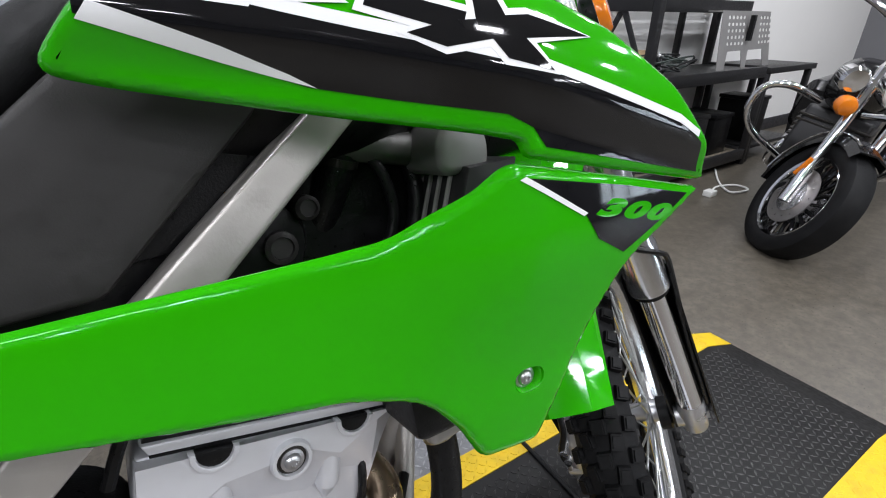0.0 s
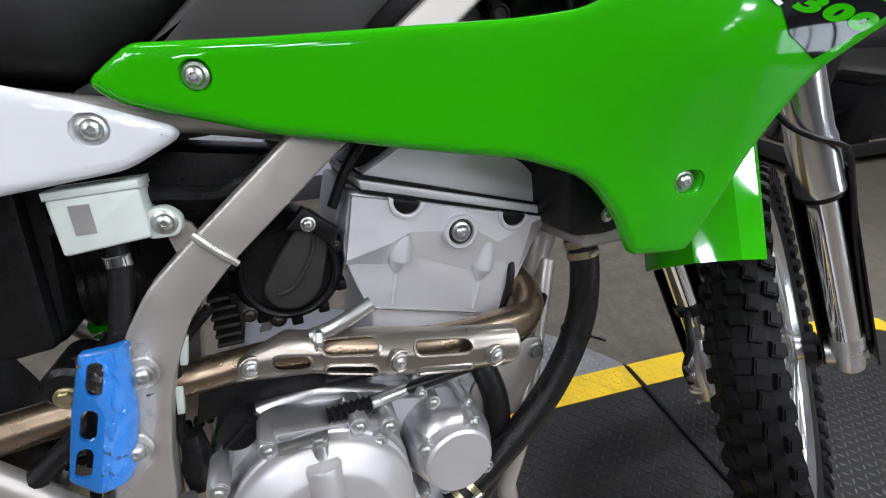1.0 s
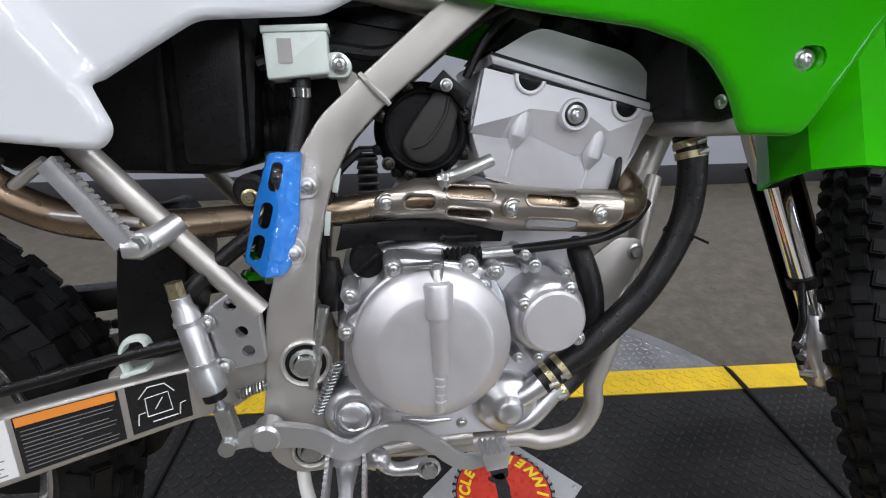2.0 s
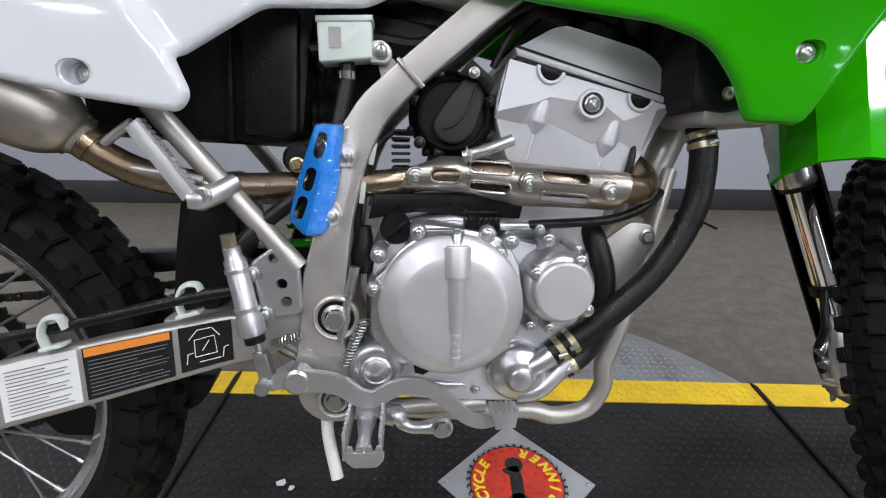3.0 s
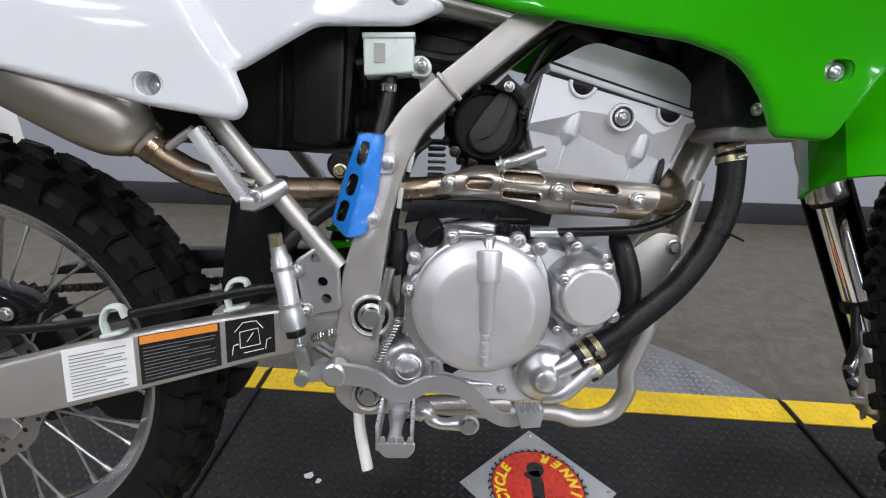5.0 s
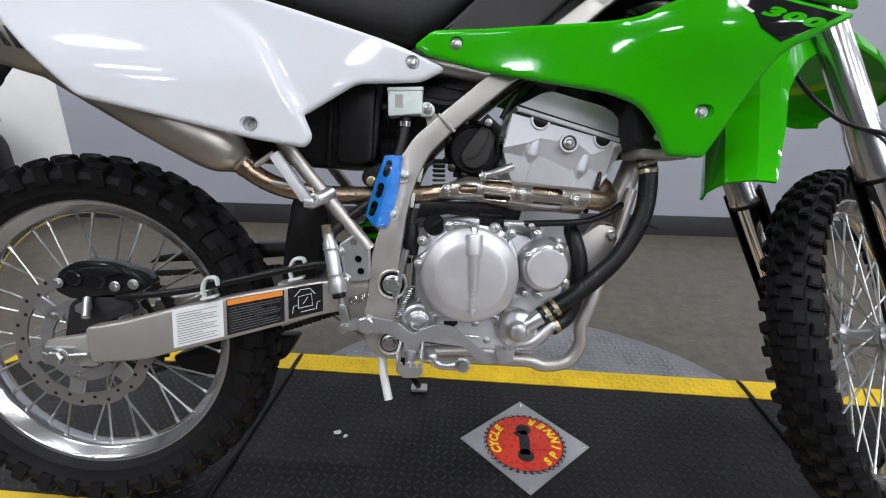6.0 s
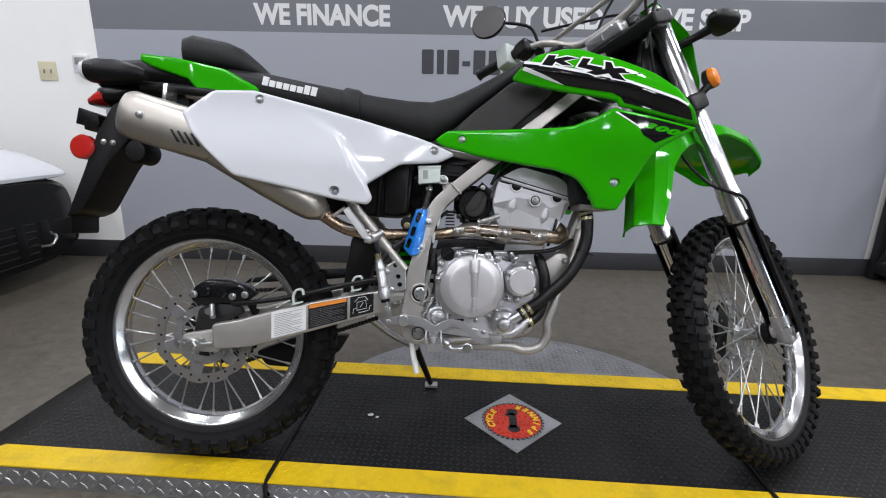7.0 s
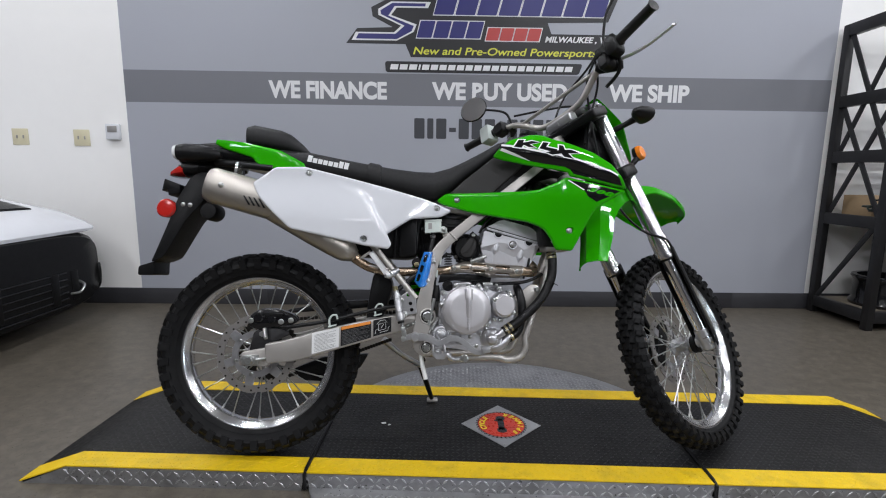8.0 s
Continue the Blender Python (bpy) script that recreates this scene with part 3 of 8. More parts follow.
for j in range(int((HW - YW - 0.005 - LY0) / LP)):
    for i in range(int((0.593 - LX0) / LP)):
        cx, cy = LX0 + (i + 0.5) * LP, LY0 + (j + 0.5) * LP
        if NEAR(i, j) and off(cx, cy):
            if one[0] is None:
                one[0] = lugs(-LP / 2, LP / 2, -LP / 2, LP / 2, 0.0, LP, 0.0094, 0.0032, 0.0018)
            part("tread_lug", one[0], "lug", plat, m=pose(cx, cy, PT - 0.0002, 0, 0, 90 if (i + j) % 2 else 0))
rest = lambda cx, cy: off(cx, cy) and not NEAR(int((cx - LX0) / LP), int((cy - LY0) / LP))
tagged(part("tread_pattern", lugs(LX0, 0.593, LY0, HW - YW - 0.005, PT - 0.0002, LP, 0.0094, 0.0032, 0.0018, rest), "lug", plat), kind="stuff")
tagged(part("tread_pattern", lugs(-1.45, -0.69, -HW + YW + 0.005, HW - YW - 0.005, PT - 0.0002, 0.018, 0.0094, 0.0032, 0.0009), "lug", plat), kind="stuff")
tagged(part("tread_pattern", lugs(0.61, 1.45, -HW + YW + 0.005, HW - YW - 0.005, PT - 0.0002, 0.018, 0.0094, 0.0032, 0.0009), "lug", plat), kind="stuff")
for ya in (-HW + 0.003, HW - YW + 0.003):
    tagged(part("tread_pattern", lugs(-0.675, 0.593, ya, ya + YW - 0.006, PT + 0.0018, 0.018, 0.0094, 0.0030, 0.0014), "yellow", plat), kind="stuff")
    tagged(part("tread_pattern", lugs(-1.45, -0.69, ya, ya + YW - 0.006, PT + 0.0018, 0.018, 0.0094, 0.0030, 0.0009), "yellow", plat), kind="stuff")
    tagged(part("tread_pattern", lugs(0.61, 1.45, ya, ya + YW - 0.006, PT + 0.0018, 0.018, 0.0094, 0.0030, 0.0009), "yellow", plat), kind="stuff")
tagged(part("tread_pattern", lugs(-0.72, 0.72, -0.72, 0.72, 0.0118, 0.020, 0.0110, 0.0034, 0.0011, lambda a, b: math.hypot(a, b) < 0.705 and abs(b) > HW + 0.012), "plate_lug", plat), kind="stuff")
for s in (-1, 1):
    me = lugs(-1.50, 1.50, 0.006, PT - 0.006, 0.0, 0.026, 0.0135, 0.0042, 0.0016, lambda a, b: -1.47 < a < 1.47)
    tagged(part("tread_pattern", me, "plate_lug", plat, m=pose(0, s * HW, 0, 90, 0, 0) if s < 0 else pose(0, s * HW, 0, 90, 0, 180)), kind="stuff")
# the badge set into the deck
BADGE = pose(-0.034, 0.003, PT + 0.0015, 0, 0, 45)
sq = 0.1065
flat([(-sq, -sq), (sq, -sq), (sq, sq), (-sq, sq)], "badge_alloy", plat, BADGE, "badge_plate", 0.002)
BZ = lambda k: BADGE @ pose(0, 0, 0.002 + 0.0006 * k)
ring = lambda r, n=48: [(r * math.cos(2 * math.pi * k / n), r * math.sin(2 * math.pi * k / n)) for k in range(n)]
cog = [((0.0965 if k % 4 < 2 else 0.0925) * math.cos(2 * math.pi * k / 144), (0.0965 if k % 4 < 2 else 0.0925) * math.sin(2 * math.pi * k / 144)) for k in range(144)]
flat(cog, "label_black", plat, BZ(0), "badge_ring", 0.0006)
flat(ring(0.0875), "badge_red", plat, BZ(1), "badge_disc", 0.0006)
# the words on its rim stand along the ring, read upwards on both sides
for text, a0, step, turn in (("CYCLE", 203.0, -15.0, 0.0), ("SPINNER", -54.0, 20.3, 180.0)):
    for k, ch in enumerate(text):
        a = a0 + step * k
        mm = BZ(2) @ pose(0, 0, 0, 0, 0, -45 + 3 + a - 90 + turn) @ pose(0, (0.0630 if turn == 0 else -0.0820), 0)
        words(ch, 0.0275, "badge_yellow", plat, mm, "badge_letter", width=1.0, bold=0.0012, shear=0.2, align="CENTER")
link = None
for k in range(40):
    mm = BZ(1) @ pose(0, 0, 0, 0, 0, 9.0 * k) @ pose(0.0922, 0, 0.0004)
    if link is None:
        link = flat([(-0.0022, -0.0044), (0.0022, -0.0044), (0.0030, 0), (0.0022, 0.0044), (-0.0022, 0.0044), (-0.0030, 0)], "plate", plat, mm, "chain_link", 0.0006, r=0.0015).data
    else:
        part("chain_link", link, "plate", plat, m=mm)
SIL = BZ(2) @ pose(0, 0, 0, 0, 0, -45)
for cx, cy, r in ((0.0, -0.042, 0.019), (0.0, 0.042, 0.018)):
    flat([(cx + a, cy + b) for a, b in ring(r, 20)], "label_black", plat, SIL, "badge_shape", 0.0006)
flat([(-0.012, -0.04), (0.010, -0.04), (0.013, 0.012), (0.006, 0.04), (-0.010, 0.036), (-0.026, 0.030), (-0.022, 0.022), (-0.012, 0.018)], "label_black", plat, SIL, "badge_shape", 0.0006, r=0.004)
for sx, sy in ((-1, 1), (1, -1), (1, 1), (-1, -1)):
    part("screw", bolt_mesh(0.0035, False), "steel", plat, m=BADGE @ pose(sx * 0.096, sy * 0.096, 0.002) @ pose(0, 0, 0, -90))

# ---- the dirt bike ----
# its own axes: u ahead from the rear axle, d out to its right, w up; it leans on its side stand with the bars turned left
LEAN, YAW = 12.0, 2.0
ROOT = pose(-0.002, -0.102, 0.388, 0, 0, YAW) @ pose(0, 0, 0, -LEAN)
BASE = pose(0.75, 0, -0.325)
bike = thing("dirt_bike", "lime green and white dual-sport motorcycle leaning on its side stand", "motorcycle", ROOT @ BASE)
LOC = BASE.inverted()
RAKE, STEER_DEG = 26.5, 37.0
AXLE = V(1.506, 0, 0.018)
PIVOT = V(1.455, 0, 0.018)
AX = Vector((-math.sin(radians(RAKE)), 0, math.cos(radians(RAKE))))
STEER = Matrix.Translation(PIVOT) @ Matrix.Rotation(radians(STEER_DEG), 4, AX) @ Matrix.Translation(-PIVOT)


def bp(name, bm, material, label="", parent=None, steered=False, m=None, angle=38):
    """A part of the bike in its own axes."""
    mm = (m if m is not None else Matrix())
    if parent is None or parent is bike:
        return part(name, bm, material, bike, label, LOC @ (STEER if steered else Matrix()) @ mm, angle)
    return part(name, bm, material, parent, label, mm, angle)


def bb(u, d, w, r=0.006, hex_head=True, material="steel", parent=None, rz=0.0, rx=0.0, name="bolt"):
    return bolt(parent or bike, u, d, w, r, hex_head, material, name, m=(Matrix() if parent else LOC), rz=rz, rx=rx)


# -- wheels --


def block(ln, wd, hh):
    b = bmesh.new()
    bmesh.ops.create_cube(b, size=1, matrix=Matrix.Diagonal((ln, wd, hh, 1)))
    for v in b.verts:
        if v.co.z > 0:
            v.co.x *= 0.86
            v.co.y *= 0.90
    bmesh.ops.bevel(b, geom=[e for e in b.edges if min(v.co.z for v in e.verts) > 0], offset=0.0022, segments=2, affect="EDGES")
    return b


def place(off, s, k, R, half, pitches, knob_h, hh):
    """Where a tread block stands on the tyre."""
    a = 2 * math.pi * (k + (0.5 if off == 0.40 else 0.0) + (0.12 if s > 0 else 0)) / pitches
    turn = Matrix.Rotation(a, 4, "Y")
    if off == 1.0:
        return turn @ Matrix.Translation((0, s * half * 0.95, R - knob_h - 0.028)) @ Matrix.Rotation(radians(-s * 12), 4, "X")
    rr = R - hh / 2 - (0.0 if off == 0 else 0.004 if off == 0.4 else 0.016)
    return turn @ Matrix.Translation((0, s * off * half * 1.02, rr)) @ Matrix.Rotation(radians(-s * off * 48), 4, "X") @ Matrix.Rotation(radians(10 * s), 4, "Z")


def tyre_mesh(R, rim_r, half, pitches, knob_h):
    """Carcass with moulded shoulder lugs and a bead line."""
    c = R - knob_h
    prof = [(rim_r - 0.004, half * 0.52), (rim_r + 0.008, half * 0.68), (rim_r + 0.010, half * 0.74), (rim_r + 0.014, half * 0.75), ((rim_r + c) / 2, half * 0.95), (c - 0.022, half * 0.90), (c - 0.007, half * 0.62), (c, 0)]
    prof = prof + [(r, -d) for r, d in reversed(prof[:-1])]
    bm = lathe(prof, 72)
    lng = 2 * math.pi * R / pitches * 0.34
    for k in range(pitches):
        for s in (-1, 1):
            add(bm, block(lng * 1.25, 0.15 * half, 0.030), place(1.0, s, k, R, half, pitches, knob_h, 0.02))
    return bm


def tread(hub, R, half, pitches, knob_h):
    """Tread blocks, alike ones on one mesh."""
    for off, wide, lng in ((0.0, 0.23, 0.52), (0.40, 0.19, 0.56), (0.80, 0.20, 0.50)):
        hh = knob_h + 0.006
        b = block(2 * math.pi * R / pitches * lng, wide * half * 2, hh)
        me = None
        for k in range(pitches):
            for s in ((0,) if off == 0 else (-1, 1)):
                ob = part("tread_block", me or b, "rubber", hub, m=place(off, s, k, R, half, pitches, knob_h, hh))
                me = ob.data


def rim_mesh(ro, half):
    ri = ro - 0.028
    return lathe([(ro, half), (ro - 0.004, half + 0.001), (ro - 0.010, half - 0.001), (ro - 0.013, half - 0.005), (ri + 0.004, half * 0.62), (ri, half * 0.4), (ri - 0.001, 0), (ri, -half * 0.4),
                  (ri + 0.004, -half * 0.62), (ro - 0.013, -half + 0.005), (ro - 0.010, -half + 0.001), (ro - 0.004, -half - 0.001), (ro, -half), (ro - 0.008, -half + 0.004),
                  (ri + 0.008, -half * 0.5), (ri + 0.008, half * 0.5), (ro - 0.008, half - 0.004), (ro, half)], 96)


def wheel(name, label, m, steered, R, ro, half_t, half_r, pitches, hub_r, hub_w, spokes, disc_side, disc_r):
    hub = bp(name, lathe([(0, -hub_w), (0.012, -hub_w), (0.014, -hub_w + 0.012), (hub_r, -hub_w + 0.014), (hub_r, -hub_w + 0.019), (hub_r * 0.6, -hub_w + 0.026), (hub_r * 0.55, 0), (hub_r * 0.6, hub_w - 0.026),
                          (hub_r, hub_w - 0.019), (hub_r, hub_w - 0.014), (0.022, hub_w - 0.012), (0.020, hub_w), (0, hub_w)], 40), "case", label, steered=steered, m=m)
    part("tyre", tyre_mesh(R, ro, half_t, pitches, 0.011), "rubber", hub, "black knobbly rubber tyre", angle=30)
    tread(hub, R, half_t, pitches, 0.011)
    part("rim", rim_mesh(ro, half_r), "alloy", hub, "polished alloy rim")
    rr = ro - 0.024
    first = None
    for k in range(spokes):
        s = 1 if k % 2 else -1
        a = 2 * math.pi * k / spokes
        tw = (1 if (k // 2) % 2 else -1) * radians(34)
        p0 = Vector((hub_r * 0.92 * math.sin(a + tw), s * (hub_w - 0.016), hub_r * 0.92 * math.cos(a + tw)))
        p1 = Vector((rr * math.sin(a), s * 0.006, rr * math.cos(a)))
        if first is None:
            L0 = (p1 - p0).length
            b = sweep([(0, 0, 0), (0, 0, L0)], 0.0021, 7)
            add(b, sweep([(0, 0, L0 - 0.016), (0, 0, L0 + 0.003)], 0.0036, 7))
            o = part("spoke", b, "steel", hub)
            first = o.data
        else:
            o = part("spoke", first, "steel", hub)
        o.matrix_local = Matrix.Translation(p0) @ (p1 - p0).to_track_quat("Z", "Y").to_matrix().to_4x4()
    dd = disc_side * (hub_w + 0.004)
    out = [((disc_r - (0.0035 if k % 8 < 3 else 0)) * math.cos(2 * math.pi * k / 96), (disc_r - (0.0035 if k % 8 < 3 else 0)) * math.sin(2 * math.pi * k / 96)) for k in range(96)]
    inn = [(disc_r * 0.80 * math.cos(2 * math.pi * k / 96), disc_r * 0.80 * math.sin(2 * math.pi * k / 96)) for k in range(96)]
    b = bmesh.new()
    lo = [[b.verts.new(V(p[0], dd + e, p[1])) for p in q] for q, e in ((out, 0.002), (inn, 0.002), (inn, -0.002), (out, -0.002))]
    for ra, rb in zip(lo, lo[1:] + lo[:1]):
        for k in range(96):
            b.faces.new((ra[k - 1], ra[k], rb[k], rb[k - 1]))
    disc = part("brake_disc", b, "disc", hub, "drilled steel brake disc")
    for k in range(30):
        a, q = 2 * math.pi * k / 30, disc_r * (0.86 if k % 2 else 0.93)
        part("disc_hole", lathe([(0.0034, -0.0024), (0.0034, 0.0024), (0, 0.0024)], 10), "chain", disc, m=Matrix.Translation(V(q * math.cos(a), dd, q * math.sin(a))))
    part("disc_carrier", lathe([(disc_r * 0.60, dd - 0.003), (disc_r * 0.60, dd + 0.003), (disc_r * 0.44, dd + 0.003), (disc_r * 0.44, dd - 0.003), (disc_r * 0.60, dd - 0.003)], 60), "case", hub, "silver disc carrier")
    for k in range(6):
        a = 2 * math.pi * (k + 0.3) / 6
        p0, p1 = 0.56 * disc_r, 0.83 * disc_r
        part("carrier_arm", prism([(p0 * math.cos(a - 0.22), p0 * math.sin(a - 0.22)), (p1 * math.cos(a - 0.13), p1 * math.sin(a - 0.13)), (p1 * math.cos(a + 0.13), p1 * math.sin(a + 0.13)), (p0 * math.cos(a + 0.22), p0 * math.sin(a + 0.22))], dd - 0.003, dd + 0.003, 0.001, 1, 0.006), "case", hub)
        bolt(hub, disc_r * 0.52 * math.cos(a), dd + 0.003, disc_r * 0.52 * math.sin(a), 0.0045)
    return hub


rear = wheel("rear_wheel", "silver hub", Matrix.Translation((0, 0, 0.010)), False, 0.336, 0.256, 0.058, 0.030, 38, 0.036, 0.050, 32, 1, 0.128)
front = wheel("front_wheel", "silver hub", Matrix.Translation(AXLE), True, 0.348, 0.281, 0.044, 0.025, 52, 0.030, 0.046, 36, -1, 0.125)
sp = [((0.105 if k % 2 else 0.112) * math.cos(2 * math.pi * k / 84), (0.105 if k % 2 else 0.112) * math.sin(2 * math.pi * k / 84)) for k in range(84)]
part("sprocket", panel(sp, lambda u, w: -0.062, 0.005, 0, 0.012, 0.0, [stadium(0.075 * math.cos(a), 0.075 * math.sin(a), 0.075 * math.cos(a + 0.5), 0.075 * math.sin(a + 0.5), 0.014) for a in (0.2, 1.25, 2.3, 3.35, 4.4, 5.45)]), "chain", rear, "dark steel sprocket")

# -- frame --
rear_edge = [(0.94, 0.655), (0.917, 0.633), (0.806, 0.547), (0.715, 0.475), (0.639, 0.412), (0.599, 0.377), (0.576, 0.343), (0.560, 0.285), (0.546, 0.235), (0.532, 0.19), (0.524, 0.113), (0.516, 0.07), (0.522, 0.03), (0.545, 0.010)]
front_edge = [(0.580, 0.010), (0.590, 0.045), (0.573, 0.113), (0.578, 0.18), (0.586, 0.243), (0.596, 0.286), (0.604, 0.312), (0.624, 0.352), (0.66, 0.388), (0.762, 0.471), (0.862, 0.553), (0.985, 0.655)]
for s in (1, -1):
    d0, d1 = (0.088, 0.120) if s > 0 else (-0.120, -0.088)
    fr = bp("frame_beam", prism(rear_edge + front_edge, d0, d1, 0.006, 3, 0.012), "frame", "silver painted frame beam")
    if s > 0:
        part("weld_bead", sweep(curve([V(0.637, 0.1205, 0.413), V(0.648, 0.122, 0.401), V(0.663, 0.1205, 0.386)], 8), [0.0026, 0.0034, 0.0028, 0.0035, 0.0026], 8), "frame", fr)
bp("frame_downtube", sweep([V(1.085, 0.0, 0.58), V(0.998, 0.012, 0.358), V(0.968, 0.016, 0.285), V(0.950, 0.02, 0.240)], [0.022, 0.021, 0.019, 0.012], 20), "frame", "silver front downtube")
bp("frame_head", sweep([V(1.02, 0, 0.76), V(1.115, 0, 0.57)], 0.034, 20), "frame", "silver steering head")
for s in (1, -1):
    bp("frame_gusset", loft([[V(0.93, s * (0.10 + e), 0.66 - f), V(0.97, s * (0.10 + e), 0.625 - f), V(1.10, s * (0.025 + e), 0.62 - f), V(1.06, s * (0.025 + e), 0.70 - f)] for e, f in ((0, 0), (0.018, 0))]), "frame")
    bp("frame_cradle", sweep(curve([V(0.985, s * 0.030, 0.30), V(0.960, s * 0.050, 0.235), V(0.930, s * 0.078, 0.175), V(0.912, s * 0.090, 0.125), V(0.902, s * 0.092, 0.095), V(0.891, s * 0.092, 0.062), V(0.892, s * 0.092, 0.032), V(0.873, s * 0.090, 0.000), V(0.831, s * 0.089, -0.009), V(0.795, s * 0.088, 0.0), V(0.70, s * 0.088, 0.002), V(0.56, s * 0.09, 0.016)], 6), 0.0115, 12), "frame", "silver cradle tube")
    bp("subframe_rail", sweep(curve([V(0.72, s * 0.075, 0.478), V(0.66, s * 0.075, 0.490), V(0.55, s * 0.085, 0.508), V(0.30, s * 0.095, 0.565), V(-0.02, s * 0.09, 0.625)], 5), 0.0115, 10), "frame")
    bp("subframe_strut", sweep([V(0.528, s * 0.118, 0.195), V(0.40, s * 0.118, 0.352), V(0.24, s * 0.10, 0.555)], 0.0112, 12), "frame", "silver subframe strut")
bp("frame_bracket", prism([(0.850, 0.165), (0.856, 0.200), (0.912, 0.242), (0.940, 0.238), (0.946, 0.215), (0.905, 0.150), (0.87, 0.140)], 0.084, 0.090, 0.002, 2, 0.008), "frame")
bb(0.933, 0.090, 0.2235, 0.007)
bp("bracket_hole", lathe([(0.0085, 0.088), (0.0085, 0.0905), (0, 0.0905)], 24, 0.876, 0.190), "black")
bp("rear_shock", sweep([V(0.50, 0.0, 0.13), V(0.60, 0.0, 0.45)], 0.030, 16), "black")
b = bmesh.new()
add(b, sweep([V(0.52 + 0.05 * t / 60 + 0.033 * 0, 0.0, 0.19 + 0.18 * t / 60) + Vector((0.036 * math.cos(t * 0.8), 0.036 * math.sin(t * 0.8), 0)) for t in range(61)], 0.006, 6))
bp("shock_spring", b, "green", "green coil spring")

# -- swingarm, chain, rear brake --
arm = None
for s in (1, -1):
    d0, d1 = (0.082, 0.112) if s > 0 else (-0.112, -0.082)
    body = [(0.050, -0.013), (0.045, 0.051), (0.11, 0.062), (0.20, 0.087), (0.30, 0.111), (0.43, 0.137), (0.52, 0.150), (0.55, 0.13), (0.49, 0.090), (0.44, 0.079), (0.28, 0.033), (0.14, -0.005)]
    a = bp("swingarm", prism(body, d0, d1, 0.008, 3, 0.01), "frame", "silver box-section swingarm")
    part("axle_plate", prism([(-0.040, -0.018), (0.06, -0.022), (0.06, 0.040), (-0.03, 0.024)], d0 + 0.004, d1 - 0.006, 0.004, 2, 0.012), "frame", a)
    part("axle_block", prism([(-0.024, -0.014), (0.026, -0.014), (0.026, 0.016), (-0.024, 0.016)], *((d1 - 0.008, d1 + 0.004) if s > 0 else (d0 - 0.004, d0 + 0.008)), 0.002), "steel", a)
    arm = a if s > 0 else arm
bolt(arm, 0.0, 0.115, 0.0, 0.013)
bolt(arm, -0.022, 0.112, 0.002, 0.006)
part("adjuster", rod(V(0.02, 0.114, 0.002), V(0.05, 0.114, 0.004), 0.005, 10), "steel", arm)
bp("swingarm_bridge", box(0.36, 0.44, -0.09, 0.09, 0.075, 0.13, 0.01), "frame")
for q, u0, u1, w0, w1 in (("chain_run", 0.02, 0.60, 0.108, 0.150), ("chain_run", 0.02, 0.44, -0.106, 0.040)):
    me_b = bmesh.new()
    n = 44
    for k in range(n):
        t = (k + 0.5) / n
        u, w = u0 + (u1 - u0) * t, w0 + (w1 - w0) * t
        add(me_b, box(u - 0.0055, u + 0.0055, 0.057 if k % 2 else 0.059, 0.069 if k % 2 else 0.067, w - 0.006, w + 0.006, 0.002, 1))
    bp(q, me_b, "chain", "dark roller chain")
bp("chain_guard", prism([(0.06, 0.135), (0.30, 0.150), (0.45, 0.165), (0.45, 0.185), (0.25, 0.178), (0.08, 0.150)], -0.085, -0.05, 0.003), "black", "black chain guard")
bp("chain_slider", prism([(0.095, -0.060), (0.125, -0.100), (0.200, -0.105), (0.33, -0.060), (0.36, -0.010), (0.20, -0.020)], -0.085, -0.05, 0.006, 2, 0.012), "black", "black plastic chain guide")
# labels on the arm


def arm_label(name, u0, u1, lo, hi, mt, inset, label):
    base = lambda u: np.interp(u, [0.14, 0.28, 0.44, 0.49], [-0.005, 0.033, 0.079, 0.09])
    top = lambda u: np.interp(u, [0.10, 0.20, 0.30, 0.43, 0.52], [0.047, 0.092, 0.113, 0.137, 0.150])
    at = lambda u, k: float(base(u) + (top(u) - base(u)) * k)
    us = np.linspace(u0, u1, 5)
    pts = [(u, at(u, lo)) for u in us] + [(u, at(u, hi)) for u in us[::-1]]
    return part(name, prism(pts, 0.1118, 0.1122 + inset), mt, arm, label)


arm_label("info_label", 0.195, 0.281, 0.10, 0.93, "label_white", 0.0006, "white printed information label")
for k in range(13):
    arm_label("print_bar", 0.203, (0.272, 0.266, 0.270, 0.246)[k % 4], 0.16 + 0.054 * k, 0.172 + 0.054 * k, "label_grey", 0.0012, "")
arm_label("warning_label", 0.287, 0.384, 0.10, 0.92, "label_black", 0.0006, "black warning label with an orange head")
arm_label("label_head", 0.289, 0.382, 0.78, 0.91, "label_orange", 0.0012, "")
for k in range(10):
    arm_label("print_bar", 0.292, (0.377, 0.379, 0.372, 0.345)[k % 4], 0.16 + 0.060 * k, 0.171 + 0.060 * k, "label_grey", 0.0012, "")
arm_label("routing_label", 0.391, 0.449, 0.12, 0.93, "label_black", 0.0006, "black label with a white diagram")
LZ = 0.1135
for pts in ([(0.402, 0.112), (0.412, 0.124), (0.428, 0.127), (0.436, 0.118)], [(0.408, 0.092), (0.408, 0.112), (0.430, 0.118), (0.432, 0.098), (0.408, 0.092)], [(0.398, 0.083), (0.400, 0.095), (0.406, 0.097)], [(0.438, 0.092), (0.440, 0.104), (0.445, 0.106)], [(0.412, 0.086), (0.436, 0.092)], [(0.416, 0.100), (0.424, 0.112)]):
    part("diagram_line", sweep([V(a, LZ, c) for a, c in pts], 0.0006, 5), "ink", arm)
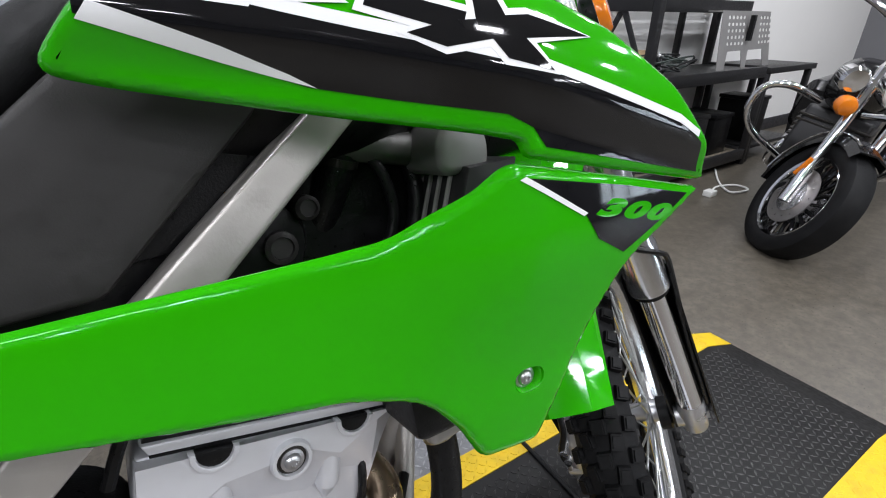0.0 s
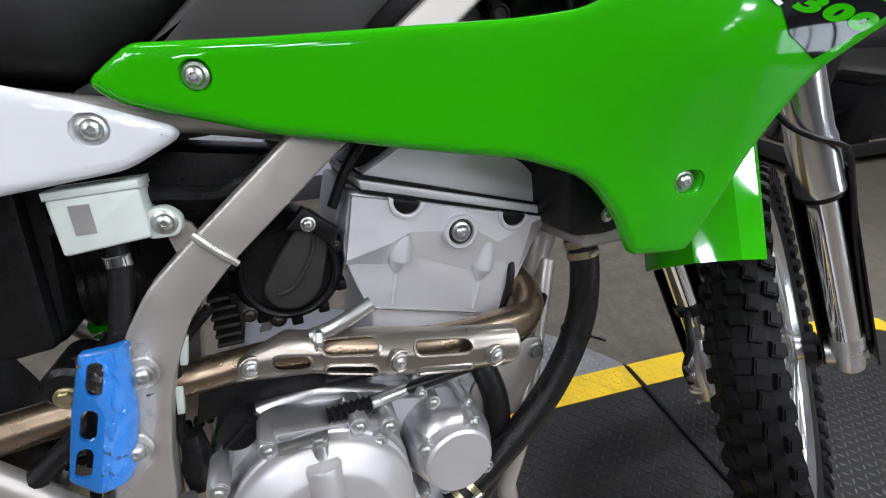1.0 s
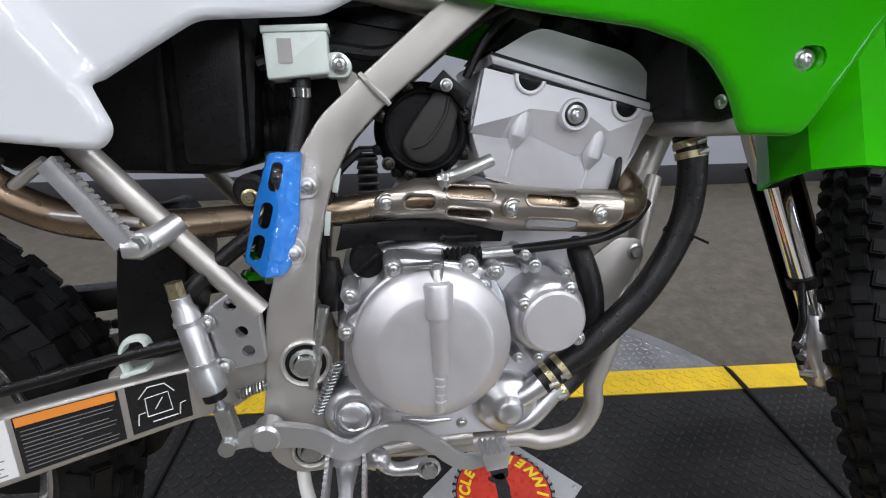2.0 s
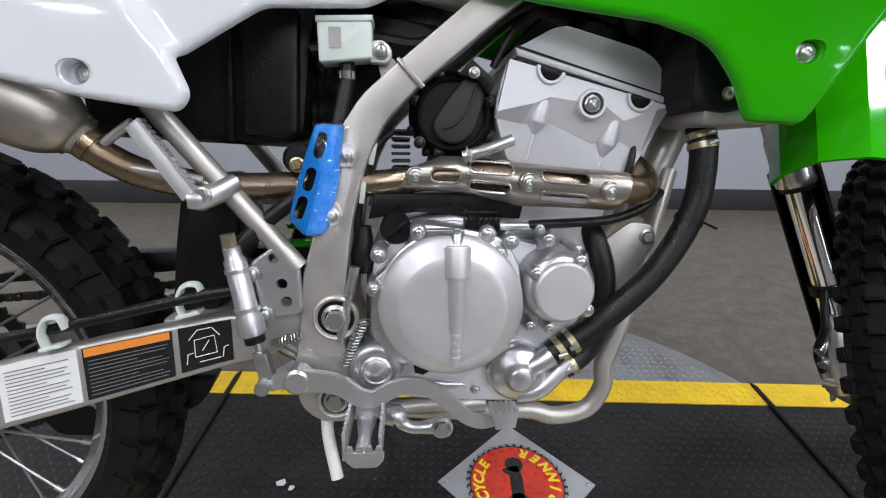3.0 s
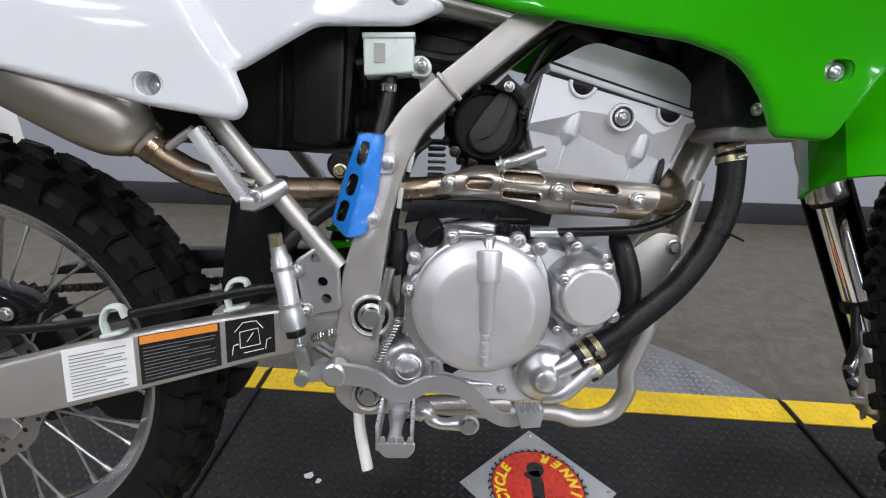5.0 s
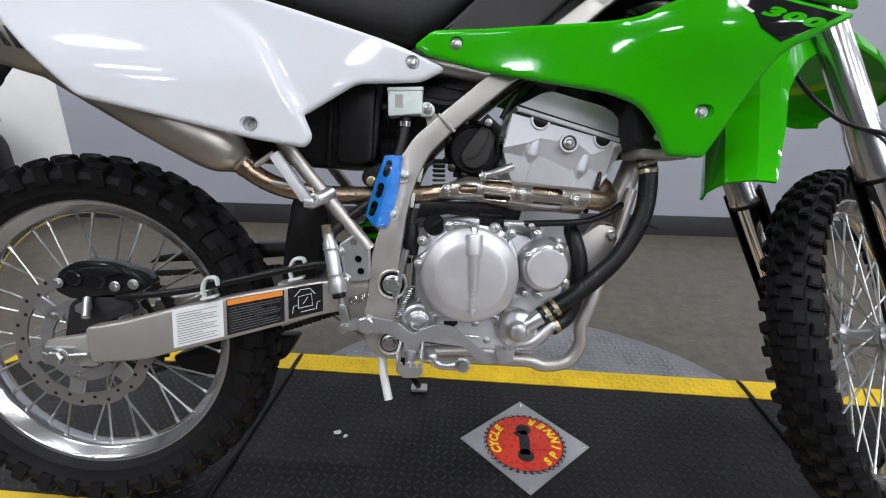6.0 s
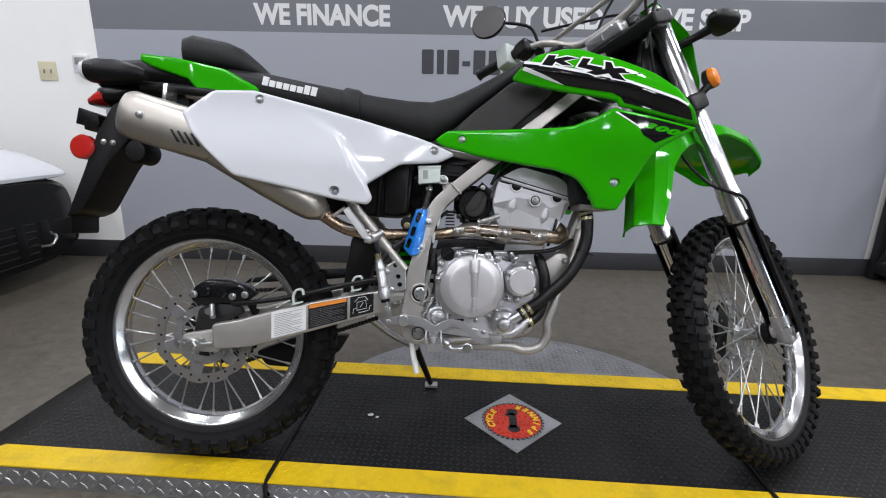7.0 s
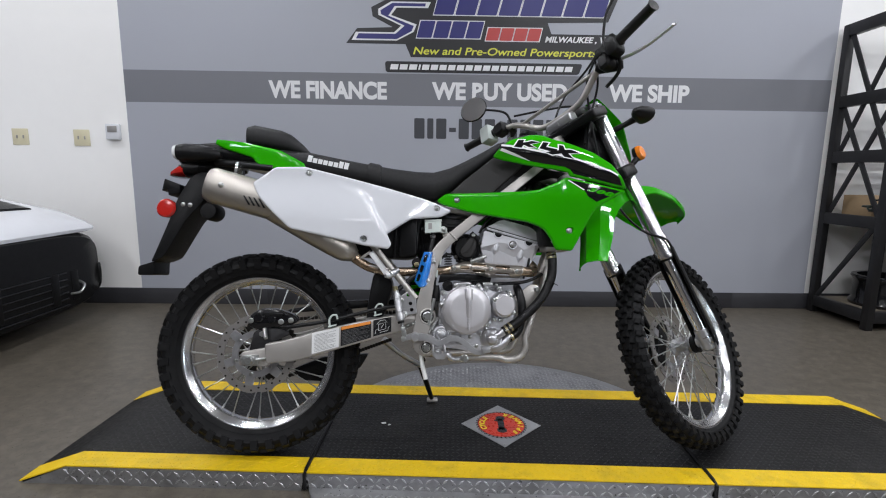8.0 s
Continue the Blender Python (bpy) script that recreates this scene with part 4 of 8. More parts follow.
# rear brake: hose, clips, caliper
bp("brake_hose", sweep(curve([V(0.47, 0.118, 0.172), V(0.42, 0.118, 0.165), V(0.32, 0.112, 0.141), V(0.22, 0.104, 0.118), V(0.14, 0.10, 0.106), V(0.09, 0.09, 0.10)], 6), 0.0062, 10), "hose", "black rear brake hose")
for u, w in ((0.262, 0.104), (0.408, 0.139)):
    b = prism([(u - 0.015, w - 0.001), (u + 0.010, w + 0.005), (u + 0.010, w + 0.009), (u - 0.015, w + 0.003)], 0.103, 0.120, 0.001)
    add(b, sweep(curve([V(u - 0.010, 0.112, w), V(u - 0.012, 0.114, w + 0.020), V(u - 0.004, 0.116, w + 0.036), V(u + 0.010, 0.116, w + 0.038), V(u + 0.014, 0.114, w + 0.026)], 6), 0.0034, 8, squash=2.0, up=(0, 1, 0)))
    bp("hose_clip", b, "milky", "white nylon hose clip")
cal = bp("rear_caliper", prism([(0.002, 0.085), (0.010, 0.118), (0.040, 0.136), (0.085, 0.134), (0.130, 0.118), (0.150, 0.098), (0.120, 0.080), (0.075, 0.078), (0.030, 0.070)], 0.048, 0.092, 0.006, 2, 0.010), "blackgloss", "black rear brake caliper", m=Matrix.Translation((-0.020, 0, 0.018)) @ Matrix.Diagonal((1.12, 1, 1.06, 1)))
part("caliper_cover", prism([(0.045, 0.124), (0.10, 0.128), (0.115, 0.118), (0.06, 0.106)], 0.090, 0.098, 0.002, 2, 0.004), "black", cal)
for u, w, q in ((0.036, 0.108, 0.013), (0.072, 0.104, 0.013)):
    part("piston_boss", lathe([(q, 0.085), (q, 0.096), (q * 0.8, 0.099), (0, 0.099)], 24, u, w), "blackgloss", cal)
for u, w in ((0.014, 0.100), (0.100, 0.096), (0.128, 0.100)):
    part("caliper_lug", lathe([(0.009, 0.07), (0.009, 0.096), (0, 0.097)], 18, u, w), "blackgloss", cal)
    bolt(cal, u, 0.097, w, 0.0062)
part("caliper_pin", rod(V(0.052, 0.09, 0.074), V(0.062, 0.112, 0.048), 0.006, 10), "steel", cal)
part("banjo_bolt", rod(V(0.048, 0.086, 0.060), V(0.048, 0.102, 0.060), 0.009, 6), "steel", cal)
bp("caliper_bracket", prism([(-0.014, 0.02), (0.0, 0.085), (0.03, 0.10), (0.10, 0.095), (0.115, 0.075), (0.07, 0.055), (0.04, 0.015)], 0.062, 0.082, 0.003, 2, 0.01), "rack")
bp("chain_mud_guard", prism([(0.36, 0.12), (0.42, 0.13), (0.45, 0.24), (0.425, 0.30), (0.385, 0.28), (0.37, 0.20)], -0.05, 0.06, 0.006, 2, 0.02), "black", "black inner mudguard")

# -- engine --
eng = bp("crankcase", prism([(0.595, 0.12), (0.600, 0.205), (0.640, 0.245), (0.70, 0.255), (0.765, 0.232), (0.82, 0.218), (0.862, 0.175), (0.862, 0.125), (0.838, 0.085), (0.835, 0.035), (0.80, 0.016), (0.74, 0.016), (0.69, 0.020), (0.60, 0.030), (0.575, 0.07)], -0.105, 0.098, 0.010, 3, 0.012), "case", "cast alloy crankcase")
part("case_flange", prism([(0.602, 0.115), (0.607, 0.20), (0.645, 0.236), (0.70, 0.247), (0.762, 0.226), (0.815, 0.212), (0.852, 0.172), (0.852, 0.128), (0.828, 0.088), (0.825, 0.040), (0.795, 0.022), (0.69, 0.026), (0.61, 0.036), (0.585, 0.07)], 0.098, 0.106, 0.003, 2, 0.012), "engine", eng)
part("clutch_housing", prism([(0.606, 0.130), (0.609, 0.188), (0.634, 0.208), (0.648, 0.226), (0.649, 0.243), (0.664, 0.247), (0.697, 0.243), (0.735, 0.237), (0.754, 0.226), (0.767, 0.200), (0.772, 0.165), (0.766, 0.130), (0.752, 0.104), (0.690, 0.081), (0.628, 0.092)], 0.098, 0.142, 0.004, 2, 0.008), "case", eng)
cl = part("clutch_cover", lathe([(0.0785, 0.140), (0.0785, 0.1445), (0.0765, 0.146), (0.0765, 0.1555), (0.0757, 0.1585), (0.0737, 0.1612), (0.070, 0.1640), (0.064, 0.1678), (0.0595, 0.1705), (0.0565, 0.1722), (0.0545, 0.1729), (0.048, 0.1734), (0.030, 0.1740), (0, 0.1742)], 96, 0.689, 0.162), "cover", eng, "round silver clutch cover", m=Matrix.Translation((0.003, 0, 0)), angle=26)
part("release_boss", sweep([V(0.6930, 0.1683, 0.2285), V(0.6930, 0.1683, 0.2272), V(0.6930, 0.1688, 0.2260), V(0.6930, 0.1713, 0.1971), V(0.6930, 0.1718, 0.1950), V(0.6930, 0.1728, 0.1941), V(0.6925, 0.1713, 0.1418), V(0.6925, 0.1718, 0.1393), V(0.6922, 0.1722, 0.1380), V(0.6920, 0.1728, 0.1183), V(0.6920, 0.1730, 0.1158), V(0.6920, 0.1732, 0.1015), V(0.6920, 0.1732, 0.0990)], [0.0118, 0.0132, 0.0138, 0.0128, 0.0118, 0.0095, 0.0080, 0.0074, 0.0058, 0.0052, 0.0042, 0.0036, 0.001], 26), "cover", cl)
for w in (0.136, 0.128, 0.119, 0.111):
    part("boss_step", sweep([V(0.692, 0.1733, w - 0.0015), V(0.692, 0.1733, w + 0.0015)], 0.0055, 14), "cover", cl)
part("release_shaft", sweep([V(0.693, 0.160, 0.226), V(0.693, 0.156, 0.2385)], 0.0075, 12), "steel", cl)
bolt(cl, 0.693, 0.156, 0.2395, 0.006, rx=-90)
part("release_arm", prism([(0.662, 0.2395), (0.697, 0.2395), (0.701, 0.2435), (0.662, 0.2435)], 0.148, 0.160, 0.001), "steel", cl)
cap = part("filter_cover", lathe([(0.0325, 0.12), (0.0325, 0.1550), (0.030, 0.1575), (0.0, 0.158)], 48, 0.8137, 0.1744), "cover", eng, "round silver oil filter cover")
part("filter_housing", lathe([(0.044, 0.10), (0.042, 0.130), (0.038, 0.142), (0.0345, 0.145), (0.030, 0.146)], 40, 0.8137, 0.1744), "case", eng)
for u, w in ((0.7840, 0.1935), (0.8314, 0.2065), (0.8418, 0.1520)):
    part("bolt_boss", lathe([(0.0085, 0.10), (0.0080, 0.147), (0.0070, 0.149), (0, 0.149)], 20, u, w), "case", eng)
    bolt(eng, u, 0.149, w, 0.0055, False)
# case bolts round the cover
for u, w, d in ((0.6110, 0.1780, 0.1490), (0.6160, 0.2150, 0.1490), (0.7300, 0.2370, 0.1490), (0.7550, 0.2290, 0.1490), (0.7430, 0.2150, 0.1490), (0.7610, 0.1520, 0.1490), (0.7480, 0.1130, 0.1490), (0.6575, 0.2390, 0.1490), (0.7060, 0.0700, 0.1060), (0.7270, 0.0400, 0.1060), (0.8000, 0.0450, 0.1060)):
    bolt(eng, u, d, w, 0.0048, False)
for u, w, d in ((0.6110, 0.1780, 0.1490), (0.6160, 0.2150, 0.1490), (0.7300, 0.2370, 0.1490), (0.7550, 0.2290, 0.1490), (0.7430, 0.2150, 0.1490), (0.7610, 0.1520, 0.1490), (0.7480, 0.1130, 0.1490), (0.6575, 0.2390, 0.1490)):
    part("bolt_boss", lathe([(0.0092, 0.110), (0.0088, 0.1475), (0.0078, 0.149), (0, 0.149)], 20, u, w), "case", eng)
for (u0, w0), (u1, w1), r in (((0.800, 0.214), (0.806, 0.238), 0.007), ((0.62, 0.115), (0.606, 0.095), 0.006), ((0.73, 0.085), (0.752, 0.074), 0.007), ((0.66, 0.052), (0.72, 0.044), 0.005)):
    part("case_web", sweep([V(u0, 0.104, w0), V((u0 + u1) / 2, 0.107, (w0 + w1) / 2), V(u1, 0.102, w1)], [r, r * 1.1, r * 0.6], 10), "case", eng)
for u, w, q, d in ((0.8000, 0.2270, 0.0072, 0.1320), (0.7900, 0.2390, 0.0055, 0.1320), (0.7840, 0.1280, 0.0062, 0.1320), (0.8060, 0.1250, 0.0062, 0.1320), (0.8340, 0.2160, 0.0050, 0.1320)):
    part("case_lug", lathe([(q * 1.1, 0.09), (q, d - 0.002), (q * 0.8, d), (0, d)], 18, u, w), "case", eng)
    bolt(eng, u, d, w, q * 0.72, False)
part("case_bump", lathe([(0.021, 0.10), (0.020, 0.110), (0.014, 0.113), (0, 0.1135)], 28, 0.757, 0.118), "case", eng)
part("oil_filler_cap", lathe([(0.0175, 0.085), (0.0175, 0.108), (0.0158, 0.112), (0, 0.112)], 28, 0.633, 0.2365), "black", eng, "black oil filler cap")
part("filler_grip", prism([(0.6195, 0.2285), (0.6235, 0.2260), (0.6465, 0.2445), (0.6425, 0.2470)], 0.111, 0.1165, 0.001), "black", eng)
part("sight_glass", prism([(0.652, 0.073), (0.676, 0.073), (0.676, 0.068), (0.664, 0.060), (0.654, 0.063)], 0.104, 0.1075, 0.001), "blackgloss", eng, "oil sight glass")
part("kick_boss", lathe([(0.032, 0.098), (0.030, 0.128), (0.027, 0.134), (0.0245, 0.1355), (0.0207, 0.1355), (0.0197, 0.1335), (0.0183, 0.1335), (0.0173, 0.1375), (0.0145, 0.139), (0.0133, 0.1375), (0.0123, 0.1382), (0.0, 0.1386)], 44, 0.6105, 0.081), "case", eng, "round cast boss")
wp = part("water_pump", lathe([(0.037, 0.095), (0.0365, 0.110), (0.034, 0.117), (0.029, 0.122), (0.021, 0.1245), (0.0165, 0.1285), (0.0145, 0.1345), (0.0115, 0.1365), (0, 0.137)], 44, 0.776, 0.064), "case", eng, "cast water pump cover")
part("pump_spout", sweep(curve([V(0.790, 0.118, 0.072), V(0.806, 0.120, 0.082), V(0.824, 0.120, 0.094)], 5), 0.0125, 16), "case", wp)
part("pump_spout", sweep(curve([V(0.776, 0.112, 0.036), V(0.80, 0.114, 0.040), V(0.822, 0.112, 0.058), V(0.838, 0.108, 0.075)], 5), 0.0115, 16), "case", wp)
for u, w in ((0.744, 0.072), (0.757, 0.093), (0.800, 0.038)):
    bolt(wp, u, 0.112, w, 0.0048)
# cylinder
cyl = bp("cylinder_head", prism([(0.757, 0.422), (0.7445, 0.376), (0.7455, 0.360), (0.752, 0.337), (0.760, 0.313), (0.897, 0.2735), (0.9060, 0.2976), (0.9292, 0.336), (0.9411, 0.366), (0.942, 0.374)], -0.095, 0.0868, 0.002, 2, 0.006), "engine", "silver painted cylinder head")
HEAD_LOW = [(0.757, 0.420), (0.7445, 0.3590), (0.7766, 0.3529), (0.8055, 0.3554), (0.8578, 0.3320), (0.8834, 0.3378), (0.9168, 0.3219), (0.9425, 0.3690)]
HEAD_TOP = [(0.757, 0.420), (0.7450, 0.3655), (0.7853, 0.3744), (0.8034, 0.3814), (0.8657, 0.3737), (0.8890, 0.3570), (0.9264, 0.3700), (0.9425, 0.3735)]
part("head_block", loft([[V(u, 0.080, w) for u, w in HEAD_LOW], [V(u, 0.0872, w) for u, w in HEAD_LOW], [V(u, 0.0985, w) for u, w in HEAD_TOP]]), "engine", cyl, angle=12)
for u, w in ((0.7894, 0.3417), (0.8715, 0.3172)):
    up_ = Vector((0.255, 0, 0.967))
    at_ = lambda k, d: V(u, d, w) + up_ * k
    part("stud_boss", sweep([at_(0.060, 0.0865), at_(0.045, 0.0872), at_(0.018, 0.0885), at_(0.0145, 0.0882), at_(0.006, 0.0868), at_(-0.002, 0.0855)], [0.0092, 0.0098, 0.0108, 0.0104, 0.0060, 0.0015], 24), "engine", cyl, angle=24)
    part("stud_rib", sweep([at_(0.002, 0.0872), at_(-0.030, 0.0868)], 0.0019, 8), "engine", cyl)
part("head_seam", sweep([V(0.760, 0.0868, 0.313), V(0.897, 0.0868, 0.2735)], 0.0013, 8), "alloy", cyl)
part("cylinder_barrel", prism([(0.764, 0.313), (0.890, 0.277), (0.866, 0.205), (0.752, 0.222)], -0.08, 0.0835, 0.008, 2, 0.006), "engine", cyl)
cov = part("head_cover", prism([(0.7690, 0.4355), (0.7750, 0.4380), (0.7880, 0.4450), (0.8060, 0.4550), (0.8220, 0.4580), (0.9080, 0.4360), (0.9260, 0.4260), (0.9390, 0.4090), (0.9490, 0.3880), (0.9420, 0.3855)], -0.080, 0.0865, 0.020, 5, 0.010), "engine", cyl, "silver cylinder head cover")
part("cover_gasket", prism([(0.764, 0.432), (0.766, 0.436), (0.941, 0.386), (0.943, 0.382)], -0.092, 0.0905), "black", cyl)
part("cover_flange", prism([(0.7630, 0.4330), (0.7660, 0.4240), (0.9420, 0.3750), (0.9430, 0.3830)], -0.094, 0.0945, 0.002), "engine", cyl)
part("flange_gap", prism([(0.766, 0.425), (0.766, 0.421), (0.942, 0.372), (0.942, 0.376)], -0.092, 0.0925), "black", cyl)
for u, w in ((0.803, 0.4105), (0.9065, 0.3830)):
    arc = [(u + 0.0165 * math.cos(radians(165 + 180 * k / 10)), w + 0.0165 * math.sin(radians(165 + 180 * k / 10))) for k in range(11)]
    arc2 = [(u + 0.0125 * math.cos(radians(165 + 180 * k / 10)), w + 0.0125 * math.sin(radians(165 + 180 * k / 10))) for k in range(11)]
    part("plug_rim", prism(arc + arc2[::-1], 0.09, 0.1015, 0.001), "engine", cyl)
    part("cam_plug", prism(arc2, 0.09, 0.1000, 0.002), "black", cyl, "black rubber half-moon plug")
part("mount_boss", lathe([(0.0165, 0.09), (0.0165, 0.100), (0.0152, 0.103), (0.0125, 0.103), (0.012, 0.099), (0, 0.099)], 36, 0.8505, 0.3745), "engine", cyl)
part("mount_washer", lathe([(0.0116, 0.0985), (0.0116, 0.1002), (0.0105, 0.1008), (0, 0.1008)], 28, 0.8505, 0.3745), "chain", cyl, "dark washer")
bolt(cyl, 0.8505, 0.1010, 0.3745, 0.0068, False, "case")
# solid black block added over the head, its colour standing in for shade
part("head_shade_block", prism([(0.765, 0.44), (0.90, 0.405), (0.88, 0.45), (0.80, 0.475)], -0.06, 0.06, 0.01), "black", cyl)
part("vent_pipe", sweep(curve([V(0.705, 0.125, 0.316), V(0.725, 0.128, 0.322), V(0.757, 0.125, 0.334)], 5), 0.0065, 12), "steel", cyl)
bolt(cyl, 0.707, 0.132, 0.317, 0.0075, True, "steel", rz=80)
part("spark_lead", sweep(curve([V(0.915, 0.07, 0.36), V(0.905, 0.09, 0.31), V(0.89, 0.08, 0.26)], 6), 0.004, 8), "hose", cyl)
# fins of the rear cylinder face
for k in range(6):
    part("cooling_fin", box(0.628, 0.650, -0.075, 0.04, 0.300 + 0.0085 * k, 0.3035 + 0.0085 * k, 0.001), "rack", cyl)

# -- intake side --
bp("airbox", prism([(0.30, 0.335), (0.30, 0.50), (0.56, 0.50), (0.545, 0.44), (0.533, 0.335), (0.50, 0.325)], -0.09, 0.080, 0.012, 2, 0.02), "black", "black plastic airbox")
bp("airbox_rib", prism([(0.470, 0.335), (0.475, 0.47), (0.535, 0.47), (0.528, 0.335)], 0.075, 0.094, 0.006, 2, 0.01), "black")
bp("airbox_rib", prism([(0.452, 0.330), (0.460, 0.47), (0.466, 0.47), (0.459, 0.330)], 0.075, 0.090, 0.002), "black")
for w in (0.36, 0.40):
    bp("intake_boot", lathe([(0.0, 0.0)] + [((0.030 + 0.003 * (k % 2)), 0.004 * k) for k in range(14)] + [(0, 0.056)], 24), "hose", "black rubber intake boot", m=Matrix.Translation(V(0.535, 0.03, w)) @ pose(0, 0, 0, 0, 0, 90))
bp("inner_cover", prism([(0.53, 0.40), (0.56, 0.48), (0.70, 0.46), (0.66, 0.40), (0.60, 0.36)], -0.07, 0.06, 0.01), "black")
bp("wiring", sweep(curve([V(0.545, 0.09, 0.425), V(0.60, 0.085, 0.44), V(0.66, 0.085, 0.435), V(0.70, 0.085, 0.455)], 6), 0.007, 8), "hose")
bp("wiring", sweep(curve([V(0.72, 0.08, 0.44), V(0.76, 0.09, 0.468), V(0.80, 0.085, 0.485)], 6), 0.006, 8), "hose")
tb = bp("throttle_body", lathe([(0.0, 0.03), (0.049, 0.03), (0.049, 0.070), (0.047, 0.078), (0.043, 0.082), (0.041, 0.090), (0.0385, 0.0925), (0.036, 0.090), (0.0355, 0.085), (0.0, 0.085)], 48, 0.697, 0.362), "black", "black throttle body cover")
part("throttle_cover", prism([(0.672, 0.350), (0.682, 0.332), (0.703, 0.328), (0.720, 0.340), (0.730, 0.372), (0.737, 0.402), (0.715, 0.408), (0.690, 0.378)], 0.080, 0.0955, 0.004, 3, 0.014), "sidecover", tb)
for a in (200, 235, 270, 300, 330):
    part("cover_notch", box(-0.005, 0.005, -0.078, -0.04, -0.006, 0.004, 0.002), "black", tb, m=Matrix.Translation(V(0.697 + 0.049 * math.cos(radians(a)), 0, 0.362 + 0.049 * math.sin(radians(a)))))
part("throttle_bracket", prism([(0.700, 0.402), (0.716, 0.418), (0.742, 0.396), (0.735, 0.380), (0.722, 0.396)], 0.090, 0.104, 0.002), "black", tb)
bolt(tb, 0.718, 0.104, 0.404, 0.0045, False)
bolt(tb, 0.660, 0.088, 0.331, 0.005, False, "chain")
for a in (20, 110, 160, 250):
    u, w = 0.697 + 0.0445 * math.cos(radians(a)), 0.362 + 0.0445 * math.sin(radians(a))
    part("cover_boss", lathe([(0.0072, 0.070), (0.0072, 0.086), (0.006, 0.088), (0, 0.088)], 16, u, w), "black", tb)
    bolt(tb, u, 0.0875, w, 0.0036, False, "chain")
part("cover_rib", sweep(curve([V(0.685, 0.0962, 0.346), V(0.700, 0.0970, 0.352), V(0.716, 0.0970, 0.374), V(0.722, 0.0962, 0.394)], 5), 0.0016, 8), "sidecover", tb)
bp("throttle_arm", prism([(0.676, 0.325), (0.688, 0.325), (0.672, 0.298), (0.662, 0.298)], 0.05, 0.056), "greymetal")
bp("throttle_cable", sweep(curve([V(0.74, 0.09, 0.412), V(0.76, 0.09, 0.448), V(0.80, 0.085, 0.49), V(0.88, 0.07, 0.57)], 6), 0.0045, 8), "hose")
bp("cable_boot", sweep([V(0.711, 0.094, 0.252), V(0.713, 0.094, 0.256), V(0.716, 0.094, 0.253), V(0.748, 0.094, 0.253)], 0.006, 12), "hose")
# clutch cable and bellows over the cases
bp("cable_bellows", sweep([V(0.706 + 0.0027 * k, 0.132, 0.2435) for k in range(15)], [0.0085 if k % 2 == 0 else 0.0058 for k in range(15)], 14), "hose", "black rubber cable bellows")
bp("cable_end", sweep([V(0.744, 0.130, 0.2430), V(0.783, 0.122, 0.2425)], 0.0058, 12), "steel")
bp("clutch_cable", sweep(curve([V(0.77, 0.124, 0.2425), V(0.83, 0.120, 0.2450), V(0.868, 0.117, 0.247), V(0.895, 0.110, 0.252), V(0.925, 0.098, 0.262), V(0.955, 0.070, 0.275)], 6), 0.0055, 10), "hose", "black clutch cable")
# the black bracket is also the dark filling of the shaded gap above the cover
bp("cable_bracket", prism([(0.602, 0.246), (0.655, 0.254), (0.775, 0.246), (0.78, 0.268), (0.70, 0.276), (0.61, 0.274)], 0.06, 0.098, 0.002), "black")
bp("side_lead", sweep(curve([V(0.632, 0.090, 0.345), V(0.606, 0.094, 0.318), V(0.594, 0.096, 0.27), V(0.590, 0.096, 0.235), V(0.598, 0.096, 0.19)], 6), 0.0045, 8), "hose", "black wiring lead")
for u, w, a in ((0.609, 0.318, -12), (0.597, 0.276, -8)):
    bp("lead_clip", box(-0.0028, 0.0028, -0.004, 0.004, -0.012, 0.012, 0.001), "milky", m=Matrix.Translation(V(u, 0.101, w)) @ pose(0, 0, 0, 0, -a, 0))
bp("rubber_boot", sweep([V(0.596, 0.094, 0.238), V(0.596, 0.094, 0.215), V(0.595, 0.094, 0.205), V(0.595, 0.094, 0.185)], [0.009, 0.012, 0.014, 0.012], 14), "hose", "black rubber switch boot")

# -- exhaust --
hd = bp("header_pipe", sweep(curve([V(0.890, 0.02, 0.322), V(0.914, 0.05, 0.312), V(0.924, 0.085, 0.293), V(0.908, 0.112, 0.281), V(0.87, 0.130, 0.286), V(0.80, 0.136, 0.2905), V(0.70, 0.109, 0.2965), V(0.62, 0.088, 0.286), V(0.53, 0.093, 0.283), V(0.46, 0.105, 0.2825), V(0.41, 0.118, 0.2880), V(0.375, 0.126, 0.2985), V(0.347, 0.131, 0.3145), V(0.330, 0.134, 0.3297)], 6), [0.017, 0.0165, 0.016, 0.0155, 0.015, 0.015, 0.015, 0.015, 0.015], 18), "header", "heat-tinted steel header pipe")
sd = lambda u, w: float(np.interp(u, [0.63, 0.657, 0.772, 0.852, 0.88], [0.106, 0.1145, 0.1545, 0.1715, 0.177])) - 10 * max(0, abs(w - np.interp(u, [0.63, 0.70, 0.77, 0.88], [0.290, 0.297, 0.288, 0.283])) - 0.004) ** 2 * 6
holes = [stadium(0.678, 0.2965, 0.695, 0.296, 0.0064), stadium(0.717, 0.306, 0.750, 0.304, 0.0052), stadium(0.716, 0.2865, 0.747, 0.284, 0.0048), stadium(0.788, 0.298, 0.824, 0.295, 0.0050), stadium(0.787, 0.2765, 0.824, 0.2735, 0.0046)]
hs = part("heat_shield", panel([(0.634, 0.279), (0.652, 0.305), (0.685, 0.317), (0.716, 0.316), (0.767, 0.311), (0.818, 0.306), (0.872, 0.302), (0.870, 0.283), (0.860, 0.262), (0.823, 0.264), (0.765, 0.264), (0.716, 0.276), (0.671, 0.279)], sd, 0.002, 0.004, 0.0035, 0.004, holes), "shield", hd, "slotted satin steel heat shield")
